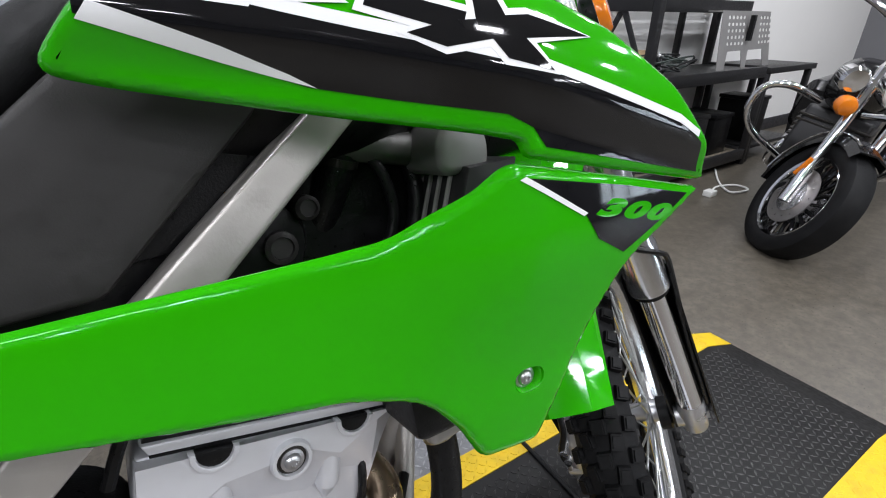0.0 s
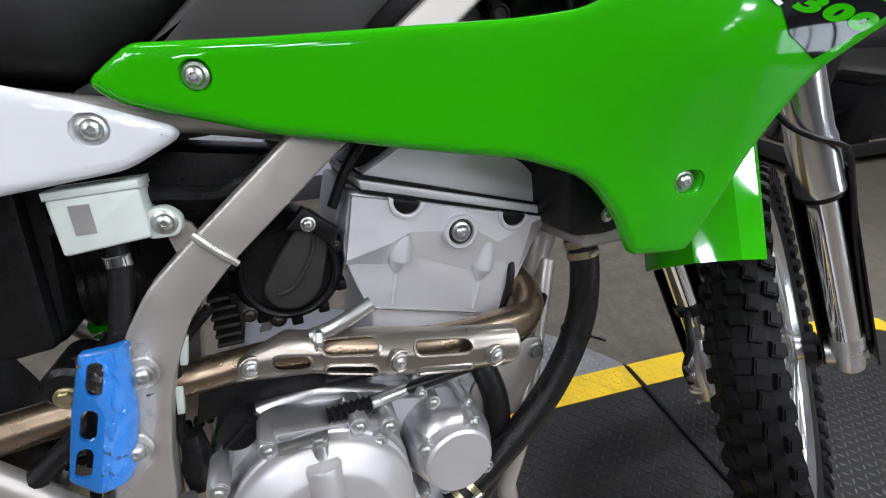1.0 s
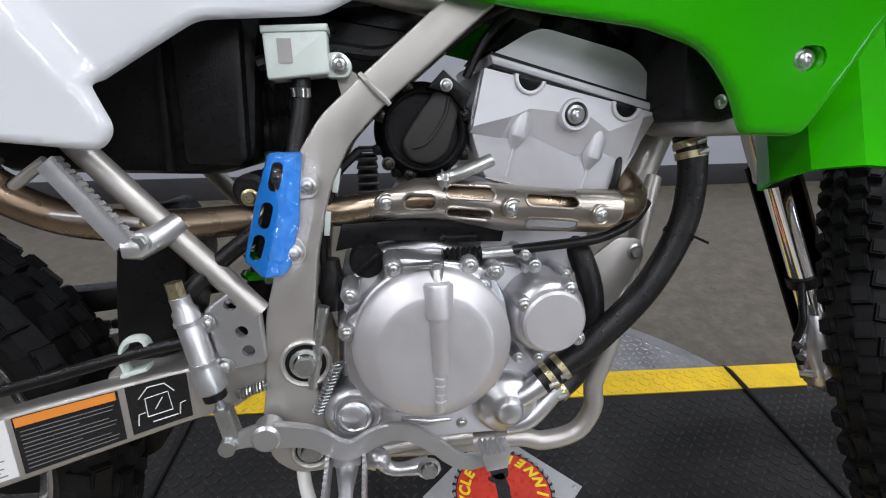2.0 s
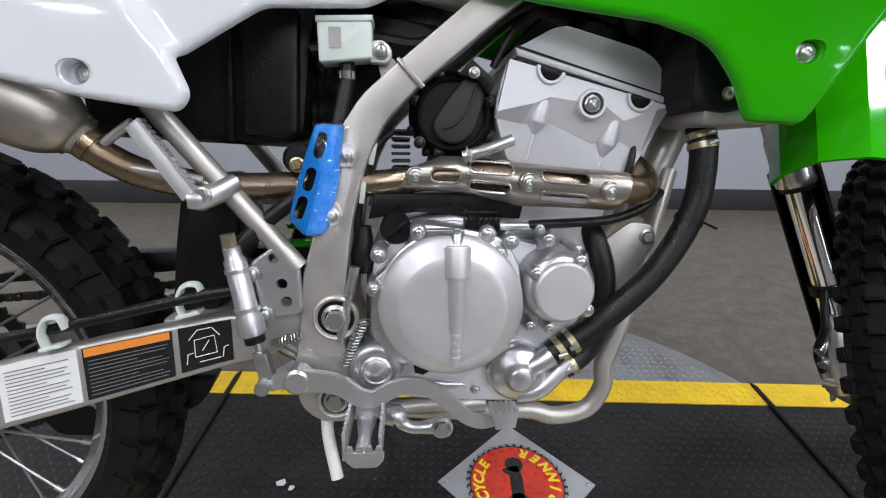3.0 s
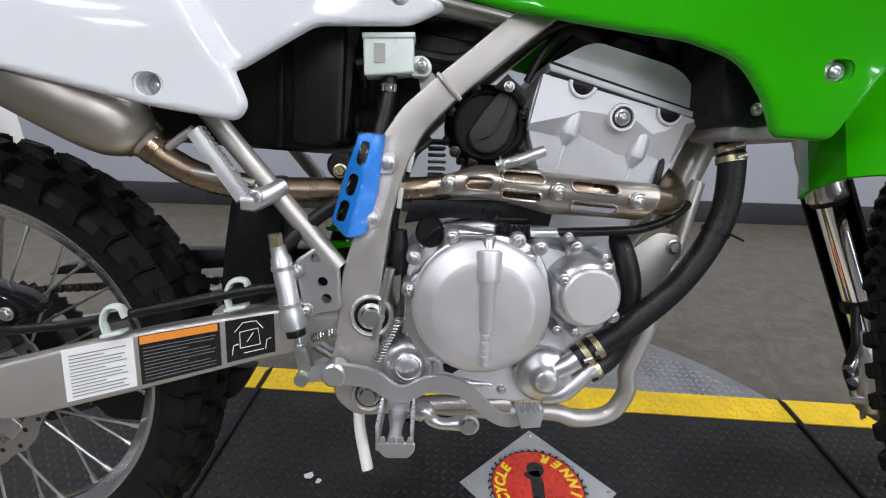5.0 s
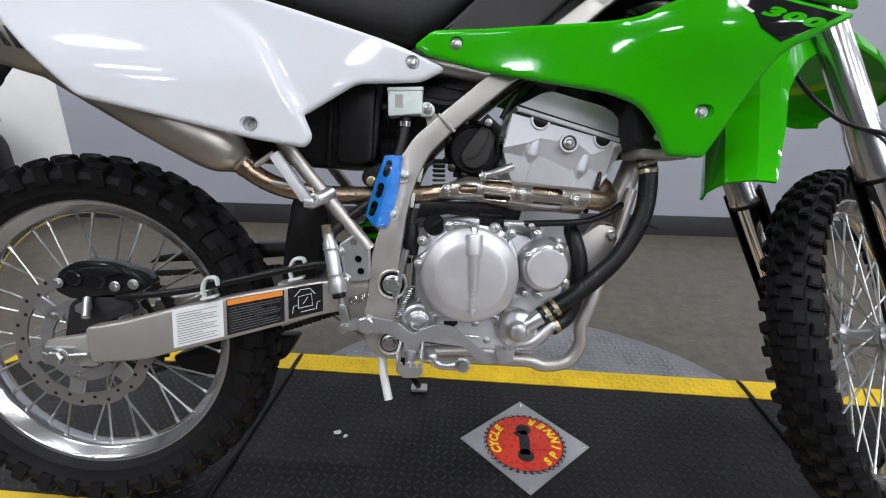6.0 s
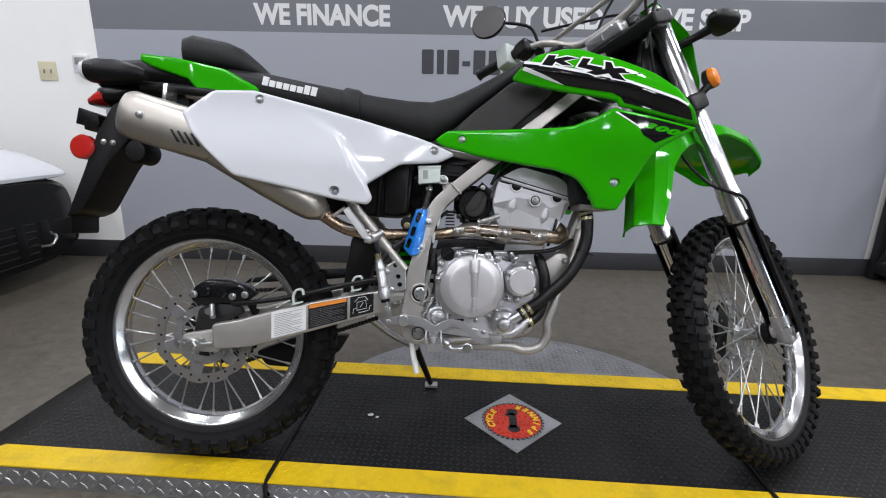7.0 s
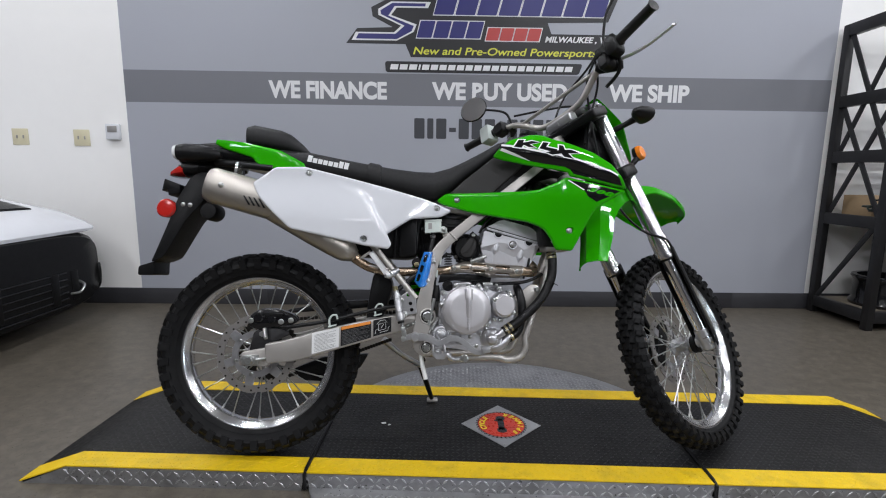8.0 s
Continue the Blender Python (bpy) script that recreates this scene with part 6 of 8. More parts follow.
OUT_SHROUD = [(0.594, 0.518, 0.016), (0.626, 0.541), (0.704, 0.540), (0.798, 0.541), (0.880, 0.542, 0.03), (0.921, 0.545, 0.02), (0.944, 0.555), (0.975, 0.566), (0.992, 0.577, 0.006), (1.002, 0.580, 0.005), (1.088, 0.558), (1.180, 0.533, 0.009), (1.145, 0.515), (1.098, 0.489, 0.02), (1.076, 0.454), (1.053, 0.410), (1.022, 0.349), (0.973, 0.352), (0.956, 0.388), (0.930, 0.424, 0.03), (0.880, 0.443), (0.798, 0.458), (0.700, 0.478), (0.613, 0.5045)]
OUT_UPPER = [(0.774, 0.657, 0.018), (0.800, 0.685), (0.835, 0.713), (0.904, 0.734), (0.936, 0.730), (0.967, 0.707), (1.018, 0.686), (1.081, 0.657), (1.133, 0.616), (1.162, 0.572), (1.180, 0.538, 0.009), (1.090, 0.561), (1.012, 0.5815, 0.003), (1.007, 0.585, 0.003), (1.004, 0.594, 0.006), (0.985, 0.600, 0.006), (0.962, 0.606), (0.903, 0.621), (0.849, 0.635), (0.803, 0.647)]

OUT_WHITE = [(0.032, 0.551), (0.096, 0.603), (0.183, 0.608), (0.314, 0.580), (0.430, 0.553), (0.552, 0.521), (0.586, 0.510), (0.651, 0.484, 0.018), (0.608, 0.462), (0.512, 0.453), (0.436, 0.403, 0.004), (0.451, 0.369, 0.02), (0.440, 0.353, 0.02), (0.369, 0.363), (0.243, 0.391), (0.145, 0.412), (0.085, 0.471), (0.053, 0.508)]


def grow(pts, k):
    """An outline moved outwards by k."""
    if sum(pts[i - 1][0] * pts[i][1] - pts[i][0] * pts[i - 1][1] for i in range(len(pts))) < 0:
        pts = pts[::-1]
    res = []
    for i in range(len(pts)):
        p, q, r = Vector(pts[i - 1]), Vector(pts[i]), Vector(pts[(i + 1) % len(pts)])
        a, b = (q - p).normalized(), (r - q).normalized()
        nn = Vector((a.y + b.y, -a.x - b.x))
        ln = max(nn.length, 0.8)
        v = q + nn / ln * k * min(1.8, 2 / ln)
        res.append((v.x, v.y))
    return res


for s in (1, -1):
    lower = bp("radiator_shroud", panel(OUT_SHROUD, shroud_d, 0.003, 0.007, 0.0068, 0.008, [stadium(1.009, 0.413, 1.015, 0.413, 0.0105), stadium(0.662, 0.5185, 0.6622, 0.5185, 0.0108)] if s > 0 else (), s), "green", "glossy lime green radiator shroud", angle=50)
    upper = bp("tank_shroud", panel(OUT_UPPER, upper_d, 0.003, 0.007, 0.0042, 0.008, (), s), "green", "glossy lime green tank shroud", angle=50)
    side = bp("side_panel", panel(OUT_WHITE, white_d, 0.003, 0.007, 0.0068, 0.010, [stadium(0.362, 0.384, 0.368, 0.384, 0.0108), stadium(0.595, 0.490, 0.5952, 0.490, 0.0112), stadium(0.195, 0.588, 0.1952, 0.588, 0.0108)] if s > 0 else (), s), "white", "glossy white rear side panel", angle=50)
    if s < 0:
        continue
    # screws in their cups
    for par, u, w, df, cup in ((lower, 0.662, 0.5185, shroud_d, "green"), (lower, 1.012, 0.413, shroud_d, "green"), (side, 0.595, 0.490, white_d, "white"), (side, 0.365, 0.384, white_d, "white"), (side, 0.195, 0.588, white_d, "white")):
        d = df(u, w)
        deep = 0.007 if u > 1 else 0.018 if 0.3 < u < 0.4 else 0.0055
        part("screw_cup", lathe([(0.0135, -0.0020), (0.0122, -0.0012), (0.0108, -0.0024), (0.0098, -deep), (0, -deep)], 28), cup, par, m=Matrix.Translation(V(u, d, w)) @ pose(0, 0, 0, 0, 0, -10 if par is lower else 9))
        bolt(par, u, d - deep + 0.0005, w, 0.0066, False, rz=-10 if par is lower else 9)

    def decal(name, pts, df, mt, par, lift, label="", cell=0.0042):
        return part(name, panel(pts, lambda u, w: df(u, w) + lift * 0.5, 0.0002, 0, cell, 0.0), mt, par, label)

    decal("graphic", [(0.799, 0.692), (0.853, 0.683), (0.932, 0.660), (1.014, 0.634), (1.124, 0.592), (1.151, 0.572), (1.163, 0.548), (1.090, 0.568), (1.018, 0.588), (1.010, 0.601), (0.993, 0.611), (0.933, 0.626), (0.889, 0.638), (0.797, 0.676)], upper_d, "graphic", upper, 0.0014, "black vinyl graphic band")
    decal("graphic_edge", [(0.801, 0.688), (0.853, 0.681), (0.932, 0.657), (1.014, 0.632), (1.125, 0.5895), (1.146, 0.5765), (1.148, 0.581), (1.127, 0.595), (1.015, 0.638), (0.933, 0.664), (0.854, 0.687), (0.803, 0.695)], upper_d, "ink", upper, 0.0020, "white pinstripe")
    decal("graphic_edge", [(0.803, 0.681), (0.797, 0.674), (0.850, 0.653), (0.893, 0.637), (0.880, 0.645), (0.850, 0.660)], upper_d, "ink", upper, 0.0020, "white wedge stripe")
    # angular model marks, as plain shapes
    for shp in ([(0.841, 0.684), (0.859, 0.710), (0.876, 0.708), (0.870, 0.698), (0.899, 0.703), (0.922, 0.696), (0.890, 0.691), (0.908, 0.677), (0.886, 0.681), (0.872, 0.690), (0.864, 0.680)],
                [(0.918, 0.674), (0.932, 0.696), (0.948, 0.692), (0.938, 0.678), (0.970, 0.667), (0.964, 0.656)],
                [(0.977, 0.682), (0.989, 0.679), (0.992, 0.664), (1.007, 0.664), (1.050, 0.650), (1.001, 0.651), (1.016, 0.632), (0.988, 0.641), (0.981, 0.652), (0.955, 0.650), (0.936, 0.659), (0.957, 0.663), (0.974, 0.663)]):
        big = grow(shp, 0.0038)
        decal("mark_outline", big, upper_d, "ink", upper, 0.0024)
        decal("mark_shape", shp, upper_d, "graphic", upper, 0.0030, "angular black mark")
    decal("graphic", [(1.006, 0.570), (1.050, 0.538), (1.062, 0.517), (1.089, 0.500), (1.134, 0.520), (1.158, 0.532), (1.088, 0.551)], shroud_d, "graphic", lower, 0.0014, "black vinyl graphic")
    decal("graphic_edge", [(1.001, 0.5695), (1.0055, 0.571), (1.052, 0.538), (1.0485, 0.5365)], shroud_d, "ink", lower, 0.0020, "white pinstripe")
    for k, dx in (("3", 0.0), ("0", 0.0245), ("0", 0.049)):
        uu, ww = 1.061 + dx, 0.5355 - dx * 0.27
        ob = words(k, 0.0168, "green", lower, Matrix.Translation(V(uu - 0.002, 0, ww)) @ pose(0, 0, 0, 90, 0, -9) @ pose(0, 0, 0, 0, 0, -15), "digit", width=2.55, bold=0.0011, shear=0.42, depth=0.0)
        ob.data.transform(ob.matrix_basis)
        ob.matrix_basis = Matrix()
        for v in ob.data.vertices:
            v.co.y = -shroud_d(v.co.x, v.co.z) - 0.0009
tank = bp("fuel_tank", loft([oval(u, h, lo, hi, 22) for u, h, lo, hi in ((0.76, 0.055, 0.58, 0.690), (0.82, 0.085, 0.58, 0.735), (0.90, 0.115, 0.58, 0.765), (0.96, 0.12, 0.58, 0.765), (1.02, 0.10, 0.59, 0.735), (1.06, 0.075, 0.62, 0.70))]), "black", "black fuel tank between the shrouds")
part("tank_cap", lathe([(0, 0), (0.032, 0), (0.034, 0.012), (0.028, 0.022), (0, 0.024)], 28), "black", tank, m=Matrix.Translation(V(0.93, 0, 0.765)) @ pose(0, 0, 0, -90))
seat = bp("seat", loft([oval(u, h, lo, hi, 26, 3.0) for u, h, lo, hi in ((0.05, 0.060, 0.66, 0.690), (0.075, 0.088, 0.632, 0.699), (0.16, 0.099, 0.607, 0.690), (0.266, 0.105, 0.585, 0.668), (0.36, 0.112, 0.565, 0.650), (0.455, 0.116, 0.540, 0.634), (0.53, 0.114, 0.522, 0.626), (0.588, 0.108, 0.515, 0.626), (0.64, 0.100, 0.545, 0.641), (0.69, 0.092, 0.590, 0.664), (0.76, 0.084, 0.640, 0.702), (0.81, 0.070, 0.690, 0.733), (0.835, 0.045, 0.72, 0.742))]), "seat", "black textured vinyl seat")
part("seat_strap", loft([oval(u, h, lo, hi, 26, 3.0) for u, h, lo, hi in ((0.368, 0.1155, 0.56, 0.6515), (0.374, 0.118, 0.558, 0.655), (0.404, 0.119, 0.55, 0.649), (0.410, 0.1175, 0.548, 0.645))]), "seat", seat, "black seat strap")
for k in range(8):
    u = 0.168 + 0.0172 * k
    w = 0.646 - 0.205 * (u - 0.168)
    hgt = 0.021 if k in (0, 6, 7) else 0.015
    part("name_bar", prism([(u, w), (u + 0.0135, w - 0.0028), (u + 0.0135 + hgt * 0.22, w - 0.0028 + hgt), (u + hgt * 0.22, w + hgt)], 0.095, 0.1026 + 0.0008 * k), "ink", seat)
bp("rear_pad", loft([oval(u, h, lo, hi, 22, 3.4) for u, h, lo, hi in ((-0.078, 0.04, 0.728, 0.77), (-0.070, 0.075, 0.718, 0.792), (-0.045, 0.085, 0.712, 0.797), (0.04, 0.088, 0.70, 0.780), (0.075, 0.086, 0.695, 0.765), (0.11, 0.080, 0.69, 0.735), (0.135, 0.06, 0.69, 0.708))]), "seat", "black fabric pad strapped to the seat tail", m=Matrix.Translation((0.028, 0, -0.016)))
for s in (1, -1):
    bp("side_cover", panel([(0.630, 0.536), (0.690, 0.590), (0.783, 0.664), (0.800, 0.668), (0.895, 0.646), (0.876, 0.628), (0.772, 0.536)], lambda u, w: 0.104 + 0.01 * (u - 0.65), 0.004, 0.006, 0.02, 0.008, (), s), "sidecover", "dark grey plastic side cover")
    bp("inner_liner", panel([(0.755, 0.549), (0.842, 0.632), (0.91, 0.645), (0.955, 0.63), (0.86, 0.549)], lambda u, w: 0.084, 0.003, 0.003, 0.03, 0.006, (), s), "black")
    bp("tail_fairing", panel([(-0.130, 0.717), (-0.046, 0.707), (0.083, 0.679), (0.160, 0.637), (0.170, 0.612), (0.121, 0.611), (0.056, 0.614), (0.020, 0.620, 0.006), (-0.009, 0.655), (-0.101, 0.685), (-0.132, 0.700)], lambda u, w: 0.112 - 0.10 * max(0, -u), 0.003, 0.006, 0.016, 0.006, (), s), "green", "lime green tail fairing", angle=50)
# tail
tail = bp("rear_fender", loft([oval(u, h, lo, hi, 22, 3.0) for u, h, lo, hi in ((0.10, 0.09, 0.60, 0.650), (0.0, 0.092, 0.622, 0.675), (-0.08, 0.088, 0.642, 0.706), (-0.16, 0.080, 0.650, 0.720), (-0.24, 0.070, 0.648, 0.716), (-0.275, 0.060, 0.645, 0.706), (-0.29, 0.04, 0.652, 0.695))]), "black", "black plastic rear fender", m=Matrix.Translation((0.012, 0, 0)))
part("tail_light_housing", loft([oval(u, h, lo, hi, 18, 3.2) for u, h, lo, hi in ((-0.10, 0.05, 0.618, 0.655), (-0.20, 0.052, 0.606, 0.655), (-0.27, 0.05, 0.608, 0.655), (-0.285, 0.046, 0.612, 0.652))]), "black", tail)
part("tail_light", loft([oval(u, h, lo, hi, 18, 3.0) for u, h, lo, hi in ((-0.270, 0.05, 0.606, 0.650), (-0.290, 0.048, 0.606, 0.642), (-0.315, 0.038, 0.607, 0.624), (-0.326, 0.02, 0.609, 0.617))]), "red", tail, "red tail light lens")
for s in (1, -1):
    ind = bp("rear_indicator", loft([oval(u, h, c - v, c + v, 22, 2.4, s * 0.118) for u, h, v, c in ((-0.248, 0.030, 0.025, 0.660), (-0.222, 0.034, 0.029, 0.660), (-0.180, 0.032, 0.028, 0.659), (-0.140, 0.022, 0.020, 0.657), (-0.115, 0.010, 0.010, 0.655))]), "black", "black rear turn signal", m=Matrix.Translation((0.012, 0, 0.004)))
    part("signal_lens", loft([oval(u, h, c - v, c + v, 22, 2.3, s * 0.118) for u, h, v, c in ((-0.248, 0.031, 0.026, 0.660), (-0.259, 0.027, 0.022, 0.661), (-0.266, 0.014, 0.011, 0.661))]), "clear", ind, "clear signal lens")
    part("signal_stalk", sweep([V(-0.180, s * 0.05, 0.662), V(-0.190, s * 0.118, 0.666)], 0.010, 10), "black", ind)
flap = bp("mudguard_extension", prism([(-0.205, 0.618), (-0.245, 0.600), (-0.285, 0.53), (-0.319, 0.434), (-0.358, 0.335), (-0.368, 0.312), (-0.330, 0.328), (-0.318, 0.345), (-0.258, 0.452), (-0.200, 0.52), (-0.17, 0.60)], -0.07, 0.062, 0.012, 3, 0.012), "black", "black rear mudguard extension", m=Matrix.Translation((0.022, 0, 0)))
part("flap_end", prism([(-0.355, 0.318), (-0.412, 0.300), (-0.413, 0.270), (-0.362, 0.270), (-0.362, 0.312)], -0.05, 0.05, 0.008, 2, 0.008), "black", flap)
part("plate_bracket", prism([(-0.332, 0.592), (-0.282, 0.572), (-0.282, 0.545), (-0.318, 0.535), (-0.320, 0.555), (-0.340, 0.550)], -0.08, 0.06, 0.003, 2, 0.004), "black", flap)
part("reflector", lathe([(0.031, 0.05), (0.031, 0.064), (0.026, 0.070), (0, 0.072)], 36, -0.322, 0.492), "red", flap, "round red side reflector")
part("lamp_bump", lathe([(0.030, 0.02), (0.030, 0.074), (0.024, 0.082), (0, 0.084)], 28, -0.177, 0.481), "black", flap)
for u in (-0.268, -0.245):
    bolt(flap, u, 0.063, 0.505 if u < -0.25 else 0.503, 0.0055, False)
bp("grab_rail", sweep(curve([V(0.06, 0.105, 0.62), V(-0.04, 0.10, 0.632), V(-0.13, 0.09, 0.64)], 5), 0.012, 10), "black")
bp("exhaust_hanger", prism([(-0.045, 0.63), (-0.035, 0.63), (-0.04, 0.59), (-0.05, 0.59)], 0.105, 0.150, 0.001), "alloy")
# side stand on the far side
st = bp("side_stand", sweep(curve([V(0.408, -0.115, 0.033), V(0.472, -0.14, -0.026), V(0.545, -0.19, -0.077)], 5), [0.018, 0.013, 0.016], 14, squash=0.7), "forged", "cast silver side stand bracket")
part("stand_leg", sweep([V(0.545, -0.19, -0.077), V(0.592, -0.333, -0.238)], [0.012, 0.009], 14), "black", st, "black stand leg")
part("stand_foot", box(-0.022, 0.022, -0.014, 0.014, -0.004, 0.006, 0.003), "frame", st, m=Matrix.Translation(V(0.595, -0.34, -0.249)) @ pose(0, 0, 0, 12))
part("stand_spring", sweep([V(0.52, -0.13, 0.03), V(0.56, -0.19, -0.06)], 0.006, 8), "black", st)

# -- front end, turned left --
LEG = V(1.475, 0, 0.018)
AXF = Vector((-math.sin(radians(23.5)), 0, math.cos(radians(23.5))))


def leg(s, d, f=0.0):
    """A place on the fork: s up along it, d out, f ahead of it."""
    return LEG + AX * 0.318 + AXF * (s - 0.318) + Vector((AX.z, 0, -AX.x)) * (f + 0.010) + Vector((0, -d * 0.955, 0))


for s in (1, -1):
    fk = bp("fork_leg", sweep([leg(k, s * 0.110) for k in (0.318, 0.321, 0.330, 0.334, 0.398, 0.406, 0.90, 0.905)], [0.027, 0.0305, 0.0305, 0.0295, 0.0290, 0.0268, 0.0258, 0.022], 28), "alloy", "bright alloy upper fork tube", steered=True)
    part("fork_slider", sweep([leg(0.02, s * 0.110), leg(0.33, s * 0.110)], 0.0215, 24), "chrome", fk, "chrome inner fork tube")
    part("dust_seal", sweep([leg(0.311, s * 0.110), leg(0.320, s * 0.110)], 0.0265, 24), "black", fk)
    part("fork_foot", sweep([leg(0.055, s * 0.110), leg(0.045, s * 0.110), leg(-0.018, s * 0.106, 0.004), leg(-0.026, s * 0.106, 0.004)], [0.021, 0.0235, 0.0225, 0.016], 20), "case", fk, "cast fork foot")
    part("axle_clamp", rod(leg(0.006, s * 0.078, 0.006), leg(0.006, s * 0.128, 0.006), 0.020, 20), "case", fk)
    part("axle_nut", rod(leg(0.006, s * 0.126, 0.006), leg(0.006, s * 0.135, 0.006), 0.012, 6), "steel", fk)
    part("fork_guard", loft([[leg(k, s * 0.110) + (Vector((AX.z, 0, -AX.x)) * (math.cos(a) * q) + Vector((0, -s, 0)) * (math.sin(a) * q)) for q, a in [(0.036, radians(x)) for x in range(-100, 101, 20)] + [(0.033, radians(x)) for x in range(100, -101, -20)]] for k in (-0.012, 0.05, 0.28, 0.345)]), "black", fk, "black plastic fork guard")
    if s < 0:
        part("hose_clamp", sweep([leg(0.138, -0.110), leg(0.120, -0.110)], 0.0265, 18), "black", fk, "black rubber hose clamp")
        part("brake_line", sweep(curve([leg(0.134, -0.108, -0.022), leg(0.112, -0.110, -0.042), leg(0.085, -0.112, -0.060), leg(0.050, -0.128, -0.074), leg(0.005, -0.130, -0.070)], 6), 0.0058, 10), "hose", fk, "black front brake hose")
        part("banjo_fitting", sweep([leg(0.008, -0.130, -0.071), leg(-0.020, -0.130, -0.070)], 0.0062, 10), "steel", fk)
        for q0 in (0.052, 0.028):
            part("caliper_pin", rod(leg(q0, -0.124, -0.080), leg(q0, -0.114, -0.010), 0.0078, 14), "alloy", fk)
        b = sweep([leg(0.075, -0.108, -0.030), leg(0.030, -0.110, -0.056), leg(-0.030, -0.112, -0.064), leg(-0.066, -0.108, -0.044)], [0.014, 0.021, 0.022, 0.011], 10, squash=0.75)
        add(b, lathe([(0.013, -0.012), (0.013, 0.010), (0.010, 0.014), (0, 0.014)], 18), Matrix.Translation(leg(-0.012, -0.122, -0.066)))
        part("caliper_bracket", b, "case", fk, "cast silver caliper bracket")
        bolt(fk, *(lambda p: (p.x, -p.y, p.z))(leg(-0.046, -0.130, -0.066)), 0.0062)
    part("fork_cap", sweep([leg(0.90, s * 0.110), leg(0.915, s * 0.110)], 0.018, 6), "steel", fk)


def plate_across(s0, thick, half, f0, f1):
    """A clamp plate that lies square to the fork."""
    b = box(f0, f1, -half, half, -thick / 2, thick / 2, 0.008, 3)
    ex = Vector((AX.z, 0, -AX.x))
    mm = Matrix((ex, Vector((0, 1, 0)), AX)).transposed().to_4x4()
    bmesh.ops.transform(b, matrix=Matrix.Translation(LEG + AX * s0) @ mm, verts=b.verts[:])
    return b


tc = bp("triple_clamp", plate_across(0.872, 0.034, 0.146, -0.06, 0.034), "black", "black upper triple clamp", steered=True)
part("bar_clamp", plate_across(0.908, 0.036, 0.055, -0.045, 0.002), "forged", tc, "silver handlebar clamp")
part("stem_nut", sweep([LEG + AX * 0.885 + Vector((-0.035, 0, 0)), LEG + AX * 0.90 + Vector((-0.035, 0, 0))], 0.016, 6), "steel", tc)
part("lower_clamp", plate_across(0.645, 0.042, 0.145, -0.055, 0.034), "black", tc, "black lower triple clamp")
for s in (1, -1):
    part("clamp_band", sweep([leg(0.625, s * 0.110), leg(0.668, s * 0.110)], 0.031, 24), "black", tc)
    rf = bp("fork_reflector", sweep([leg(0.655, s * 0.122, 0.018), leg(0.672, s * 0.145, 0.050)], 0.010, 10), "black", "black reflector bracket", steered=True)
    part("reflector_shell", loft([[leg(0.686, s * q, 0.066) + AX * (0.027 * k * math.sin(a)) + Vector((AX.z, 0, -AX.x)) * (0.024 * k * math.cos(a)) for a in [2 * math.pi * j / 20 for j in range(20)]] for q, k in ((0.132, 0.5), (0.140, 0.95), (0.154, 1.0))]), "black", rf)
    part("amber_reflector", loft([[leg(0.686, s * q, 0.066) + AX * (0.027 * k * math.sin(a)) + Vector((AX.z, 0, -AX.x)) * (0.024 * k * math.cos(a)) for a in [2 * math.pi * j / 20 for j in range(20)]] for q, k in ((0.1545, 1.0), (0.162, 0.97), (0.168, 0.8), (0.170, 0.4))]), "amber", rf, "round amber lens")
    fi = bp("front_indicator", sweep(curve([V(1.18, s * 0.09, 0.765), V(1.20, s * 0.15, 0.772), V(1.21, s * 0.19, 0.778)], 5), [0.012, 0.010, 0.013], 12), "black", "black front turn signal", steered=True)
    part("signal_body", loft([oval(u, h, 0.780 - v, 0.780 + v, 18, 2.3, s * 0.215) for u, h, v in ((1.165, 0.010, 0.008), (1.18, 0.024, 0.018), (1.21, 0.034, 0.024), (1.23, 0.036, 0.026))]), "black", fi)
    part("signal_lens", loft([oval(u, h, 0.780 - v, 0.780 + v, 18, 2.3, s * 0.215) for u, h, v in ((1.23, 0.035, 0.025), (1.241, 0.030, 0.021), (1.247, 0.014, 0.010))]), "clear", fi)
